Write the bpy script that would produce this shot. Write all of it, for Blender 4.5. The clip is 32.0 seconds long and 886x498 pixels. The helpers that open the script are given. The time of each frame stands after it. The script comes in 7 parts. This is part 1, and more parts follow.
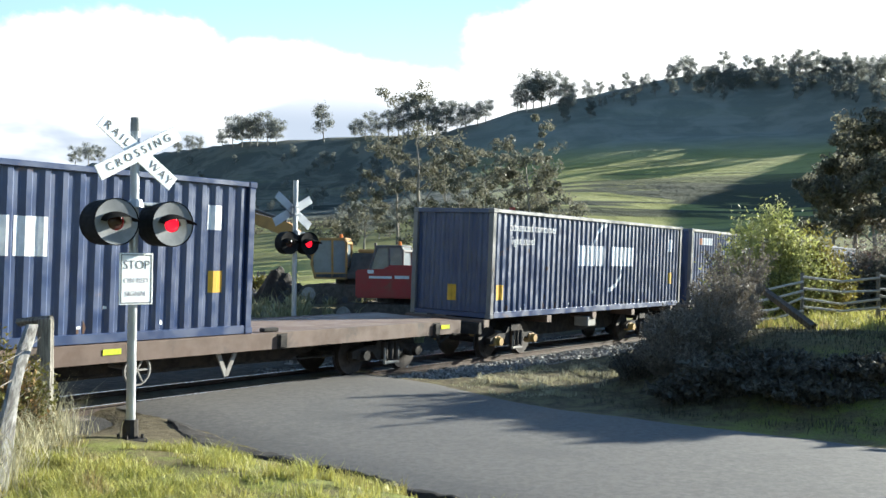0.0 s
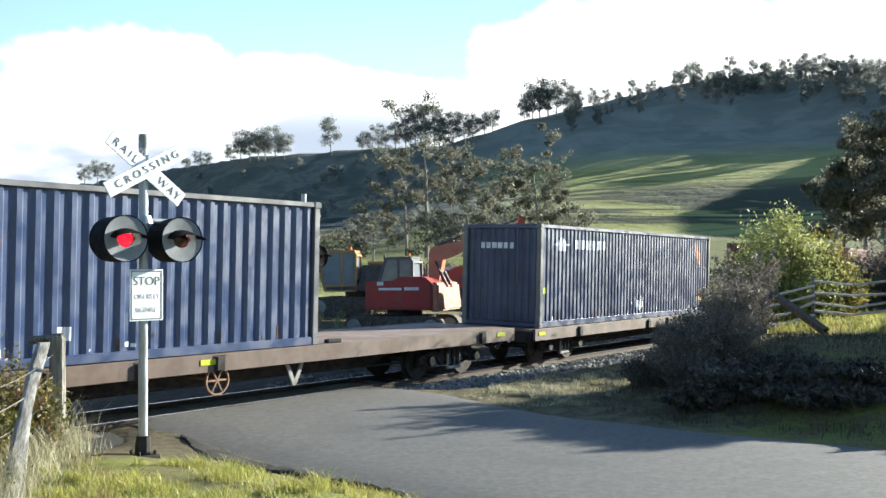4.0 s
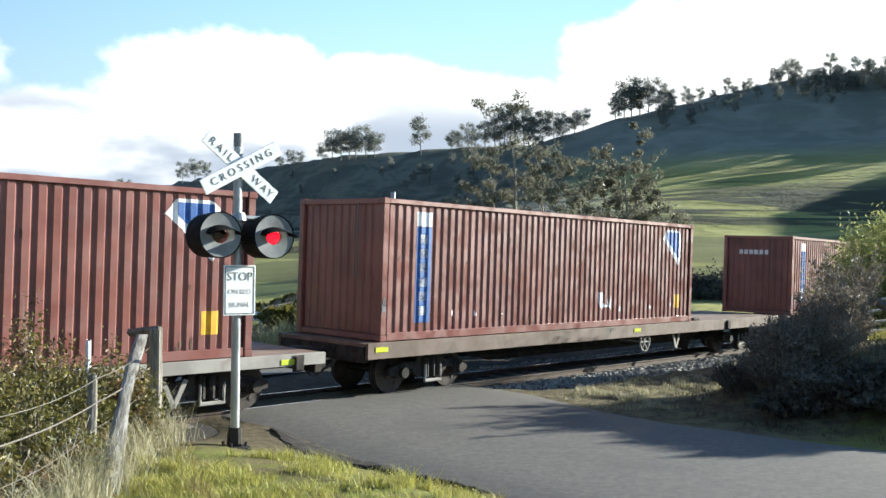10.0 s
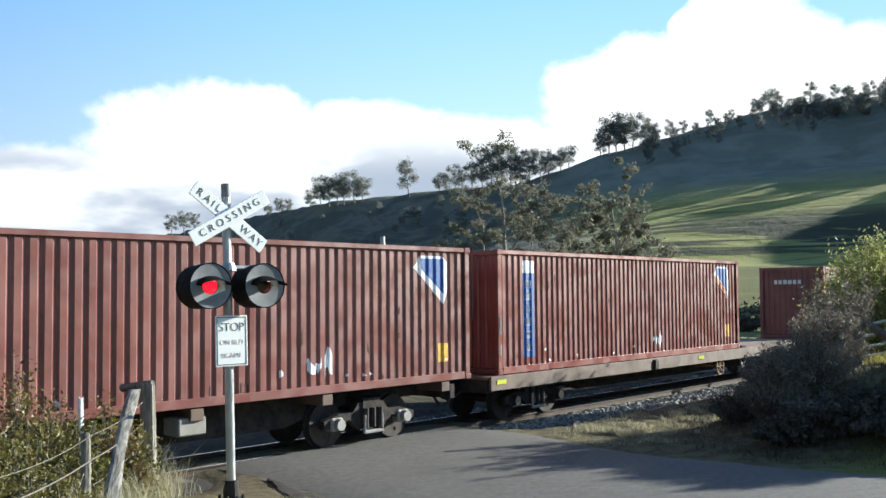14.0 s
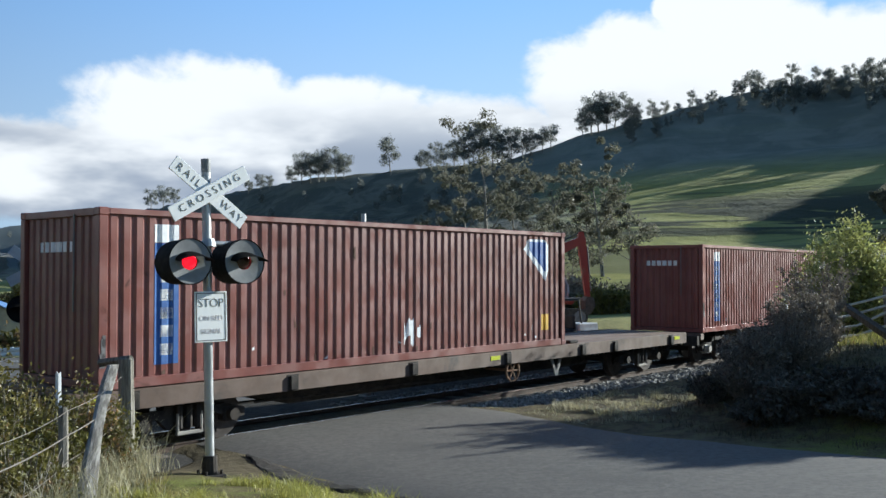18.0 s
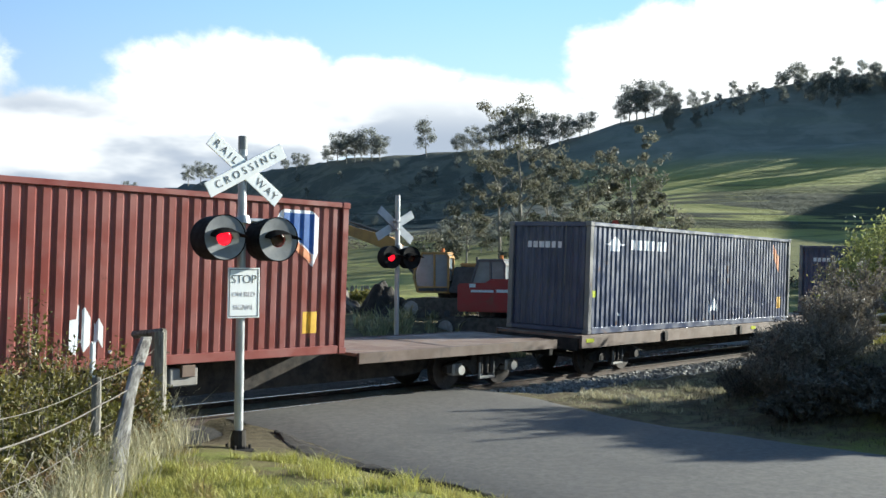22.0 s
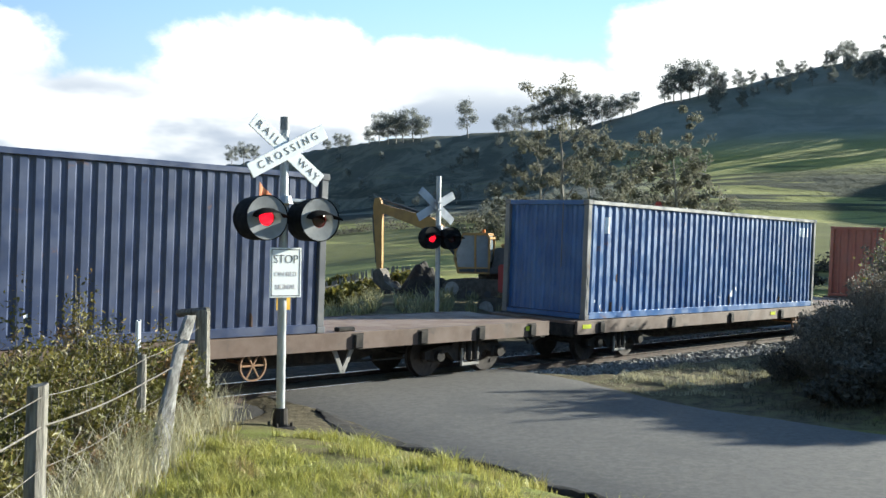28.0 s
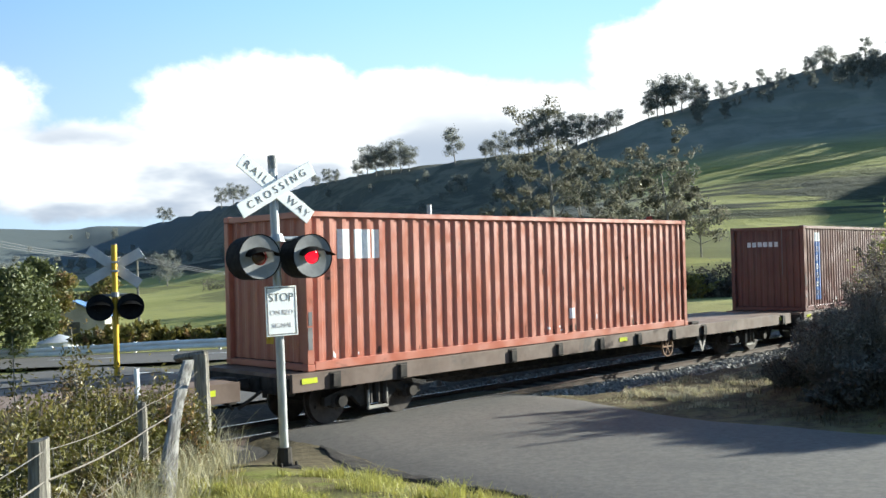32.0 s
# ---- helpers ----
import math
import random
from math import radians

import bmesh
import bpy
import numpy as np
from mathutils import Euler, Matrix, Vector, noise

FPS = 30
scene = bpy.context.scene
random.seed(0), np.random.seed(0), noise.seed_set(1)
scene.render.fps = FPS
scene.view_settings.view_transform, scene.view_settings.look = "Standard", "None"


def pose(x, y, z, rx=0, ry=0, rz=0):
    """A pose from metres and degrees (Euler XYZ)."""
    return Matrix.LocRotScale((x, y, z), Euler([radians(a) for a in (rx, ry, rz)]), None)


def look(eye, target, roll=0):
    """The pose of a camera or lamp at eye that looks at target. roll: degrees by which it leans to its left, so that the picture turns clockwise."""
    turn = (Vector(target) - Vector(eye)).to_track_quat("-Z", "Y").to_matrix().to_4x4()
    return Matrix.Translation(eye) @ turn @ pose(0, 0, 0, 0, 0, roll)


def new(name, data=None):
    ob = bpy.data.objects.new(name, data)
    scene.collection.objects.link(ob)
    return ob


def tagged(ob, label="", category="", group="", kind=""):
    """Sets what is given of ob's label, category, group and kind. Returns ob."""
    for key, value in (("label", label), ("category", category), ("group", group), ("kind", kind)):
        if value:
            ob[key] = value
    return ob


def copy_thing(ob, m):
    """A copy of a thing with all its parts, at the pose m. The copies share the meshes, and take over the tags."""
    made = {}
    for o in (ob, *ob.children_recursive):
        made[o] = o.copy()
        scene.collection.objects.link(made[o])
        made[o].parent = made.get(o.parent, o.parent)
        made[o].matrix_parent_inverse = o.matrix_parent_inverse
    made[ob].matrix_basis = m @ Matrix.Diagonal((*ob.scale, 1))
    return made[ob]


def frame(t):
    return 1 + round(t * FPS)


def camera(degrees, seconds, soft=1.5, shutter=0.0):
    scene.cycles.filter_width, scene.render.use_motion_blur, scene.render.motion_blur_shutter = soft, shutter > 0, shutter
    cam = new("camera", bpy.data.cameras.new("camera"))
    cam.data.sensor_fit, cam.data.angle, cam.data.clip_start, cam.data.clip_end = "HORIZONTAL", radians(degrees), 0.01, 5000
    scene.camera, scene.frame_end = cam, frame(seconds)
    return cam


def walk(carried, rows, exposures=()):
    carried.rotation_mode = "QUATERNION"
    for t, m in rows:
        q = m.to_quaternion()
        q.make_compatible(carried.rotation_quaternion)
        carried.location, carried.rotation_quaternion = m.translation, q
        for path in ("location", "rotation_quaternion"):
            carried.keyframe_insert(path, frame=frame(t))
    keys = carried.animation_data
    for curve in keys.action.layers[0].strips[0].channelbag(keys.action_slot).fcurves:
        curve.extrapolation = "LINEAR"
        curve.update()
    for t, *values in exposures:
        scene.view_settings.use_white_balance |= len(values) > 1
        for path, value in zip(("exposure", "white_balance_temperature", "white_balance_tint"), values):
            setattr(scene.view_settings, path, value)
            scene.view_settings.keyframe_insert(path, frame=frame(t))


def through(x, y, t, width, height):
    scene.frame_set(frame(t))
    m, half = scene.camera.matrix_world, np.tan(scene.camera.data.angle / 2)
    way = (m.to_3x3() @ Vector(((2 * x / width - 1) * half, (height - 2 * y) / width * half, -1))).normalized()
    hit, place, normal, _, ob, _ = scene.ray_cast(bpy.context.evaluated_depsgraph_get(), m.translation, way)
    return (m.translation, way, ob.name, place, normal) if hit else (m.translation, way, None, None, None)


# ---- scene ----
# Camera: hand-held at the roadside, t, yaw, pitch, roll
PATH = [
    (0.0, -2.14, 0.89, -0.67),
    (0.5, -1.99, 0.87, -0.79),
    (1.0, -2.52, 0.97, -0.53),
    (1.5, -3.11, 0.99, -0.39),
    (2.0, -3.22, 1.02, 0.21),
    (2.5, -3.34, 1.18, 0.82),
    (3.0, -2.82, 1.42, 1.17),
    (3.5, -2.20, 1.50, 0.91),
    (5.5, 0.08, 1.55, -0.25),
    (6.0, 0.31, 1.62, 0.19),
    (6.5, 0.32, 1.95, -0.12),
    (7.0, 0.61, 2.16, -0.12),
    (7.5, 1.07, 2.27, 0.40),
    (8.0, 1.78, 2.12, 0.27),
    (8.5, 2.29, 1.94, 0.29),
    (9.0, 2.83, 1.61, -0.11),
    (9.5, 3.30, 1.35, -0.32),
    (10.0, 3.66, 1.47, -0.41),
    (10.5, 4.04, 1.29, -1.09),
    (11.0, 4.10, 1.75, 0.13),
    (11.5, 4.45, 2.31, 1.06),
    (12.0, 5.12, 2.74, 0.86),
    (12.5, 6.44, 2.77, 0.33),
    (13.0, 4.56, 2.78, 1.60),
    (13.5, 4.72, 3.03, 2.94),
    (14.0, 3.22, 3.96, 1.92),
    (14.5, 2.21, 4.34, 0.82),
    (16.5, 2.66, 4.14, 1.59),
    (17.0, 1.83, 4.38, 1.98),
    (17.5, 2.13, 4.22, 2.35),
    (18.0, 2.06, 2.61, 1.40),
    (18.5, 1.46, 1.90, 0.09),
    (19.0, 2.13, 1.66, -0.10),
    (19.5, 1.64, 1.24, -0.71),
    (20.0, 0.62, 1.70, -0.46),
    (20.5, 1.00, 2.21, 0.18),
    (21.0, 2.02, 1.84, -0.34),
    (21.5, 3.82, 1.79, -0.64),
    (22.0, 3.96, 1.65, -0.54),
    (22.5, 3.95, 1.64, -0.66),
    (23.0, 3.86, 1.41, -0.21),
    (23.5, 4.23, 1.45, -0.49),
    (24.0, 4.75, 1.61, -0.48),
    (24.5, 5.11, 1.64, -0.51),
    (26.5, 5.42, 1.22, -0.86),
    (27.0, 5.66, 1.10, -0.74),
    (27.5, 6.01, 0.76, -0.86),
    (28.0, 6.40, 0.48, -0.83),
    (28.5, 6.43, 0.29, -1.03),
    (29.0, 6.16, 0.22, -1.04),
    (29.5, 5.88, 0.29, -0.71),
    (30.0, 5.69, 0.41, -0.71),
    (30.5, 5.34, 0.50, -0.67),
    (31.0, 5.02, 0.67, -0.46),
    (31.5, 5.95, 1.97, 1.74),
    (32.0, 6.12, 2.15, 2.79),
]
EYE = 2.5
cam = camera(49.50, 32.0, soft=1.5)
walk(cam, [(t, pose(0.0011 * (t - 16), 0, EYE, 90 + p, r, y)) for t, y, p, r in PATH],
     exposures=[(0.0, 1.62, 6350, 7), (3.5, 1.66, 6350, 7), (6.0, 1.6, 6350, 7), (9.0, 1.48, 6350, 7), (13.0, 1.3, 6250, 6), (14.0, 1.25, 6200, 7), (17.0, 0.80, 5900, 8), (18.0, 0.76, 5950, 7), (20.0, 0.98, 6150, 6), (23.0, 1.27, 6300, 6), (32.0, 1.36, 6350, 6)])

# ---- light: low sun, sky with cumulus ----
SUN_AZ, SUN_EL = 59.0, 17.0
sun_way = Vector((math.sin(radians(SUN_AZ)) * math.cos(radians(SUN_EL)), math.cos(radians(SUN_AZ)) * math.cos(radians(SUN_EL)), math.sin(radians(SUN_EL))))
sun = new("sun", bpy.data.lights.new("sun", "SUN"))
sun.data.energy, sun.data.angle, sun.data.color = 5.0, radians(0.55), (0.99, 0.965, 0.85)
sun.matrix_world = look(sun_way * 300, (0, 0, 0))


class Nodes:
    """Short-hand for node trees."""

    def __init__(self, tree):
        self.tree = tree

    def add(self, kind):
        return self.tree.nodes.new(kind)

    def put(self, socket, v):
        if isinstance(v, bpy.types.NodeSocket):
            self.tree.links.new(v, socket)
        elif isinstance(v, (tuple, list)) and socket.type == "RGBA" and len(v) == 3:
            socket.default_value = (*v, 1)
        else:
            socket.default_value = v

    def math(self, op, a, b=0.0, c=0.0, clamp=False):
        n = self.add("ShaderNodeMath")
        n.operation, n.use_clamp = op, clamp
        for s, v in zip(n.inputs, (a, b, c)):
            self.put(s, v)
        return n.outputs[0]

    def mix(self, fac, a, b, blend="MIX"):
        n = self.add("ShaderNodeMix")
        n.data_type, n.blend_type = "RGBA", blend
        self.put(n.inputs[0], fac), self.put(n.inputs[6], a), self.put(n.inputs[7], b)
        return n.outputs[2]

    def noise(self, scale, detail=4.0, rough=0.55, vec=None, dist=0.0):
        n = self.add("ShaderNodeTexNoise")
        self.put(n.inputs["Scale"], scale), self.put(n.inputs["Detail"], detail)
        self.put(n.inputs["Roughness"], rough), self.put(n.inputs["Distortion"], dist)
        if vec is not None:
            self.put(n.inputs["Vector"], vec)
        return n.outputs["Fac"]

    def ramp(self, fac, lo, hi, a=0.0, b=1.0, smooth=True):
        n = self.add("ShaderNodeMapRange")
        n.interpolation_type = "SMOOTHSTEP" if smooth else "LINEAR"
        for s, v in zip(n.inputs, (fac, lo, hi, a, b)):
            self.put(s, v)
        return n.outputs[0]

    def scaled(self, vec, s):
        n = self.add("ShaderNodeMapping")
        self.put(n.inputs["Vector"], vec), self.put(n.inputs["Scale"], s)
        return n.outputs[0]


world = bpy.data.worlds.new("sky")
scene.world = world
world.use_nodes = True
world.node_tree.nodes.clear()
w = Nodes(world.node_tree)
sky = w.add("ShaderNodeTexSky")
sky.sky_type, sky.sun_disc = "NISHITA", False
sky.sun_elevation, sky.sun_rotation = radians(SUN_EL), radians(SUN_AZ)
sky.altitude, sky.dust_density, sky.ozone_density = 100, 0.6, 1.6
way = w.add("ShaderNodeTexCoord").outputs["Generated"]
sep = w.add("ShaderNodeSeparateXYZ")
w.put(sep.inputs[0], way)
elev = w.math("ARCSINE", sep.outputs[2])
azim = w.math("ARCTAN2", sep.outputs[0], sep.outputs[1])
flat = w.add("ShaderNodeCombineXYZ")
w.put(flat.inputs[0], azim), w.put(flat.inputs[1], w.math("MULTIPLY", elev, 1.5)), w.put(flat.inputs[2], 0.3)
billow = w.noise(6.5, 9.0, 0.56, flat.outputs[0], 0.25)
fine = w.noise(17.0, 8.0, 0.6, flat.outputs[0], 0.3)


def bank(az, el, wide, high):
    """A soft elliptical cloud bank, 1 in its middle and 0 outside, in degrees."""
    a = w.math("DIVIDE", w.math("SUBTRACT", azim, radians(az)), radians(wide))
    e = w.math("DIVIDE", w.math("SUBTRACT", elev, radians(el)), radians(high))
    return w.math("SUBTRACT", 1.0, w.math("ADD", w.math("MULTIPLY", a, a), w.math("MULTIPLY", e, e)))


cover = bank(-16.5, 9.3, 8.8, 4.7)
for b in ((-8, 9.8, 6.0, 3.2), (-1, 8.6, 9, 3.1), (9.5, 11.6, 6.5, 4.4), (15, 12.8, 5.5, 5.2), (27, 11.5, 9, 4.5), (-25, 7.3, 9, 3.2), (-36, 9, 9, 5), (40, 14, 12, 7), (12.2, 15.9, 1.6, 1.2), (70, 8, 14, 5), (-70, 12, 20, 7)):
    cover = w.math("MAXIMUM", cover, bank(*b))
shape = w.math("ADD", w.math("MULTIPLY", cover, 0.62), w.math("ADD", w.math("MULTIPLY", w.math("SUBTRACT", billow, 0.5), 1.15), w.math("MULTIPLY", w.math("SUBTRACT", fine, 0.5), 0.6)))
cloud = w.ramp(shape, -0.08, 0.22)
# undersides are greyer
under = w.ramp(w.noise(4.2, 5.0, 0.5, w.scaled(flat.outputs[0], (1.0, 1.8, 1.0))), 0.42, 0.62)
under = w.math("MULTIPLY", under, w.ramp(elev, radians(12.5), radians(8.0)))
cloud_colour = w.mix(under, (1.5, 1.48, 1.45), (0.55, 0.62, 0.74))
blue = w.mix(1.0, sky.outputs[0], (0.1, 0.1, 0.1), "MULTIPLY")
clear = w.mix(w.ramp(elev, 0.05, 0.42), (0.72, 0.95, 1.18), (0.29, 0.63, 1.2))
# the sky is deeper away from the sun
sunward = w.math("COSINE", w.math("SUBTRACT", azim, radians(SUN_AZ)))
clear = w.mix(1.0, clear, w.ramp(sunward, -0.6, 0.6, 0.5, 1.3), "MULTIPLY")
blue = w.mix(w.ramp(elev, 0.35, 0.9, 0.9, 0.1), blue, clear)
out = w.mix(cloud, blue, cloud_colour)
back = w.add("ShaderNodeBackground")
w.put(back.inputs["Color"], out), w.put(back.inputs["Strength"], 0.40)
w.put(w.add("ShaderNodeOutputWorld").inputs[0], back.outputs[0])


# ---- materials ----
def material(name, base, other=None, scale=3.0, mix=(0.35, 0.65), rough=0.7, metal=0.0, bump=0.0, bump_scale=40.0, rand=0.0, island=0.0,
             dirt=None, dirt_scale=1.2, dirt_mix=(0.55, 0.75), stretch=(1, 1, 1), spec=0.5, glow=None, strength=0.0, through=0.0, world_space=False):
    """A surface of two noise-mixed colours, with stains at a second scale, relief and gloss."""
    m = bpy.data.materials.new(name)
    m.use_nodes = True
    n = Nodes(m.node_tree)
    shader = m.node_tree.nodes["Principled BSDF"]
    if world_space:
        at = n.add("ShaderNodeNewGeometry").outputs["Position"]
    else:
        at = n.add("ShaderNodeTexCoord").outputs["Object"]
    at = n.scaled(at, stretch)
    colour = base
    if other:
        colour = n.mix(n.ramp(n.noise(scale, 6.0, 0.6, at), *mix), base, other)
    if dirt:
        colour = n.mix(n.ramp(n.noise(dirt_scale, 7.0, 0.62, at, 0.4), *dirt_mix), colour, dirt)
    if rand or island:
        r = n.add("ShaderNodeObjectInfo").outputs["Random"] if rand else n.add("ShaderNodeNewGeometry").outputs["Random Per Island"]
        amount = rand or island
        colour = n.mix(1.0, colour, n.ramp(r, 0, 1, 1 - amount, 1 + amount, False), "MULTIPLY")
    n.put(shader.inputs["Base Color"], colour)
    wear = n.ramp(n.noise(scale * 2.3, 5.0, 0.6, at), 0.3, 0.7, max(0.05, rough - 0.12), min(1, rough + 0.12))
    n.put(shader.inputs["Roughness"], wear)
    n.put(shader.inputs["Metallic"], metal)
    n.put(shader.inputs["Specular IOR Level"], spec)
    if glow:
        n.put(shader.inputs["Emission Color"], glow)
        n.put(shader.inputs["Emission Strength"], strength)
    if bump:
        b = n.add("ShaderNodeBump")
        n.put(b.inputs["Strength"], bump), n.put(b.inputs["Distance"], 0.02)
        n.put(b.inputs["Height"], n.noise(bump_scale, 6.0, 0.65, at))
        n.put(shader.inputs["Normal"], b.outputs[0])
    if through:
        t = n.add("ShaderNodeBsdfTranslucent")
        n.put(t.inputs["Color"], colour)
        mixed = n.add("ShaderNodeMixShader")
        n.put(mixed.inputs[0], through)
        m.node_tree.links.new(shader.outputs[0], mixed.inputs[1])
        m.node_tree.links.new(t.outputs[0], mixed.inputs[2])
        n.put(m.node_tree.nodes["Material Output"].inputs[0], mixed.outputs[0])
    return m


def paint(name, base, fade, rust=(0.16, 0.07, 0.035), rough=0.40, spec=0.8):
    return material(name, base, fade, 1.3, rough=rough, bump=0.08, bump_scale=25, dirt=rust, dirt_scale=2.2, dirt_mix=(0.66, 0.76), rand=0.06, spec=spec)


NAVY = paint("navy_paint", (0.015, 0.034, 0.105), (0.030, 0.057, 0.138), spec=1.0)
GREYBLUE = paint("grey_blue_paint", (0.020, 0.034, 0.086), (0.046, 0.063, 0.128), spec=0.85)
BLUE = paint("blue_paint", (0.013, 0.080, 0.245), (0.04, 0.13, 0.32), spec=0.9)
BROWN = paint("red_brown_paint", (0.175, 0.06, 0.05), (0.235, 0.088, 0.072), (0.09, 0.03, 0.02), spec=0.7)
RED = paint("oxide_red_paint", (0.20, 0.047, 0.038), (0.245, 0.072, 0.058), (0.10, 0.03, 0.02), spec=0.6)
SALMON = paint("salmon_paint", (0.40, 0.12, 0.075), (0.46, 0.16, 0.10), (0.2, 0.07, 0.04))
DARKBROWN = paint("dark_brown_paint", (0.11, 0.03, 0.026), (0.14, 0.045, 0.035), (0.06, 0.02, 0.02))
PALE_EDGE = paint("weathered_grey_paint", (0.13, 0.13, 0.14), (0.20, 0.19, 0.18))
RUST_EDGE = paint("rusty_brown_paint", (0.24, 0.155, 0.125), (0.30, 0.21, 0.17))
MARK_WHITE = material("white_marking", (0.88, 0.88, 0.88), (0.74, 0.75, 0.76), 6, rough=0.5, bump=0.05)
MARK_BLUE = material("blue_marking", (0.03, 0.10, 0.32), (0.05, 0.14, 0.38), 5, rough=0.5)
MARK_YELLOW = material("yellow_marking", (0.72, 0.42, 0.03), (0.6, 0.34, 0.03), 5, rough=0.5)
MARK_ORANGE = material("orange_marking", (0.62, 0.20, 0.08), (0.7, 0.32, 0.16), 5, rough=0.5)
HIVIS = material("reflective_yellow", (0.62, 0.66, 0.03), (0.5, 0.55, 0.05), 8, rough=0.35)
DECK_STEEL = material("rusty_deck_steel", (0.17, 0.105, 0.075), (0.24, 0.17, 0.13), 1.6, rough=0.75, bump=0.2, dirt=(0.08, 0.055, 0.045), dirt_scale=0.8, rand=0.15)
BEAM_STEEL = material("brown_underframe_steel", (0.105, 0.066, 0.047), (0.15, 0.10, 0.076), 1.5, rough=0.7, bump=0.15, dirt=(0.05, 0.04, 0.035), rand=0.12)
PALE_BEAM = material("pale_grey_beam", (0.34, 0.32, 0.29), (0.24, 0.22, 0.2), 1.4, rough=0.7, bump=0.15, dirt=(0.13, 0.09, 0.07))
GREASE = material("black_greasy_steel", (0.022, 0.02, 0.019), (0.05, 0.042, 0.036), 5, rough=0.75, bump=0.25, dirt=(0.06, 0.045, 0.035), spec=0.2)
WHEEL_STEEL = material("worn_wheel_steel", (0.07, 0.058, 0.052), (0.045, 0.037, 0.033), 6, rough=0.55, metal=0.4)
AXLE_YELLOW = material("ochre_axle_box", (0.45, 0.29, 0.08), (0.3, 0.17, 0.06), 8, rough=0.6)
HANDBRAKE = material("orange_rust_wheel", (0.34, 0.19, 0.10), (0.22, 0.12, 0.07), 9, rough=0.6)
RAIL_TOP = material("polished_rail", (0.55, 0.54, 0.53), (0.4, 0.38, 0.37), 10, rough=0.25, metal=0.9)
RAIL_SIDE = material("rusty_rail", (0.05, 0.035, 0.027), (0.085, 0.055, 0.04), 8, rough=0.85, bump=0.3)
SLEEPER = material("weathered_sleeper", (0.12, 0.10, 0.085), (0.19, 0.165, 0.14), 4, rough=0.9, bump=0.5, stretch=(6, 1, 1), rand=0.2)
STONE = material("ballast_stone", (0.19, 0.182, 0.172), (0.30, 0.29, 0.272), 7, rough=0.95, spec=0.2, bump=0.4, island=0.35)
GALV = material("galvanised_steel", (0.46, 0.47, 0.48), (0.36, 0.37, 0.38), 7, rough=0.42, metal=0.55, bump=0.05, stretch=(1, 1, 0.3))
SIGN_WHITE = material("white_sign_face", (0.88, 0.88, 0.87), (0.84, 0.85, 0.85), 3, rough=0.4)
SIGN_BLACK = material("black_sign_ink", (0.06, 0.06, 0.062), (0.09, 0.09, 0.09), 8, rough=0.5)
SIGN_RED = material("faded_red_ink", (0.58, 0.52, 0.52), (0.64, 0.58, 0.58), 8, rough=0.5)
LAMP_BLACK = material("black_lamp_housing", (0.010, 0.010, 0.011), (0.018, 0.018, 0.018), 5, rough=0.85, bump=0.05, spec=0.15)
LAMP_GREY = material("grey_target_board", (0.22, 0.225, 0.23), (0.17, 0.175, 0.18), 6, rough=0.5)
LENS_DARK = material("unlit_red_lens", (0.03, 0.012, 0.010), (0.05, 0.02, 0.016), 12, rough=0.15)
LENS_LIT = material("lit_red_lens", (0.5, 0.01, 0.02), None, glow=(1.0, 0.006, 0.022), strength=0.8, rough=0.3)
MAST_YELLOW = material("yellow_mast_paint", (0.70, 0.42, 0.02), (0.62, 0.36, 0.02), 4, rough=0.4)
ALU = material("bare_aluminium_back", (0.46, 0.48, 0.50), (0.38, 0.40, 0.43), 4, rough=0.4, metal=0.4)
CONCRETE = material("stained_concrete", (0.24, 0.23, 0.21), (0.33, 0.32, 0.3), 6, rough=0.9, bump=0.4)
FENCE_WOOD = material("silvered_fence_wood", (0.12, 0.108, 0.09), (0.27, 0.25, 0.215), 5, rough=0.9, bump=0.7, bump_scale=18, stretch=(5, 5, 0.6), dirt=(0.10, 0.085, 0.07), dirt_scale=3, rand=0.15)
WIRE = material("rusted_fence_wire", (0.15, 0.13, 0.11), (0.26, 0.235, 0.20), 20, rough=0.5, metal=0.5)
BARK = material("gum_bark", (0.17, 0.145, 0.12), (0.33, 0.30, 0.26), 3, rough=0.9, bump=0.5, stretch=(3, 3, 0.6))
LEAF_GUM = material("gum_leaf", (0.11, 0.112, 0.08), (0.20, 0.188, 0.14), 0.5, rough=0.6, island=0.45, through=0.45)
# ridge leaves are pale and grey because haze is put into their colour
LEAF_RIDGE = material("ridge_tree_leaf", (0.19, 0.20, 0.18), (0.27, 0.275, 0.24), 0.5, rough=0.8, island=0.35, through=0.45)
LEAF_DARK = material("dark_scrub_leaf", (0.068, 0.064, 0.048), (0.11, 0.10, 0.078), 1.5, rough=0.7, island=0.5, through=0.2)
TWIG = material("bare_twig", (0.16, 0.14, 0.115), (0.26, 0.235, 0.20), 8, rough=0.9)
LEAF_LIME = material("lime_shrub_leaf", (0.26, 0.28, 0.075), (0.41, 0.41, 0.16), 1.2, rough=0.55, island=0.4, through=0.4)
LEAF_GREY = material("grey_thorn_leaf", (0.155, 0.132, 0.10), (0.245, 0.21, 0.165), 1.5, rough=0.7, island=0.5, through=0.25)
RAIL_WOOD = material("sun_bleached_rail", (0.52, 0.49, 0.43), (0.64, 0.61, 0.55), 5, rough=0.9, bump=0.6, bump_scale=18, stretch=(1, 5, 5))
SCUFF_RUST = material("rust_scuff", (0.13, 0.075, 0.05), (0.10, 0.05, 0.035), 9, rough=0.85, bump=0.2)
LEAF_RUST = material("browned_fern_frond", (0.26, 0.15, 0.06), (0.36, 0.23, 0.10), 3.0, rough=0.7, island=0.4, through=0.3)
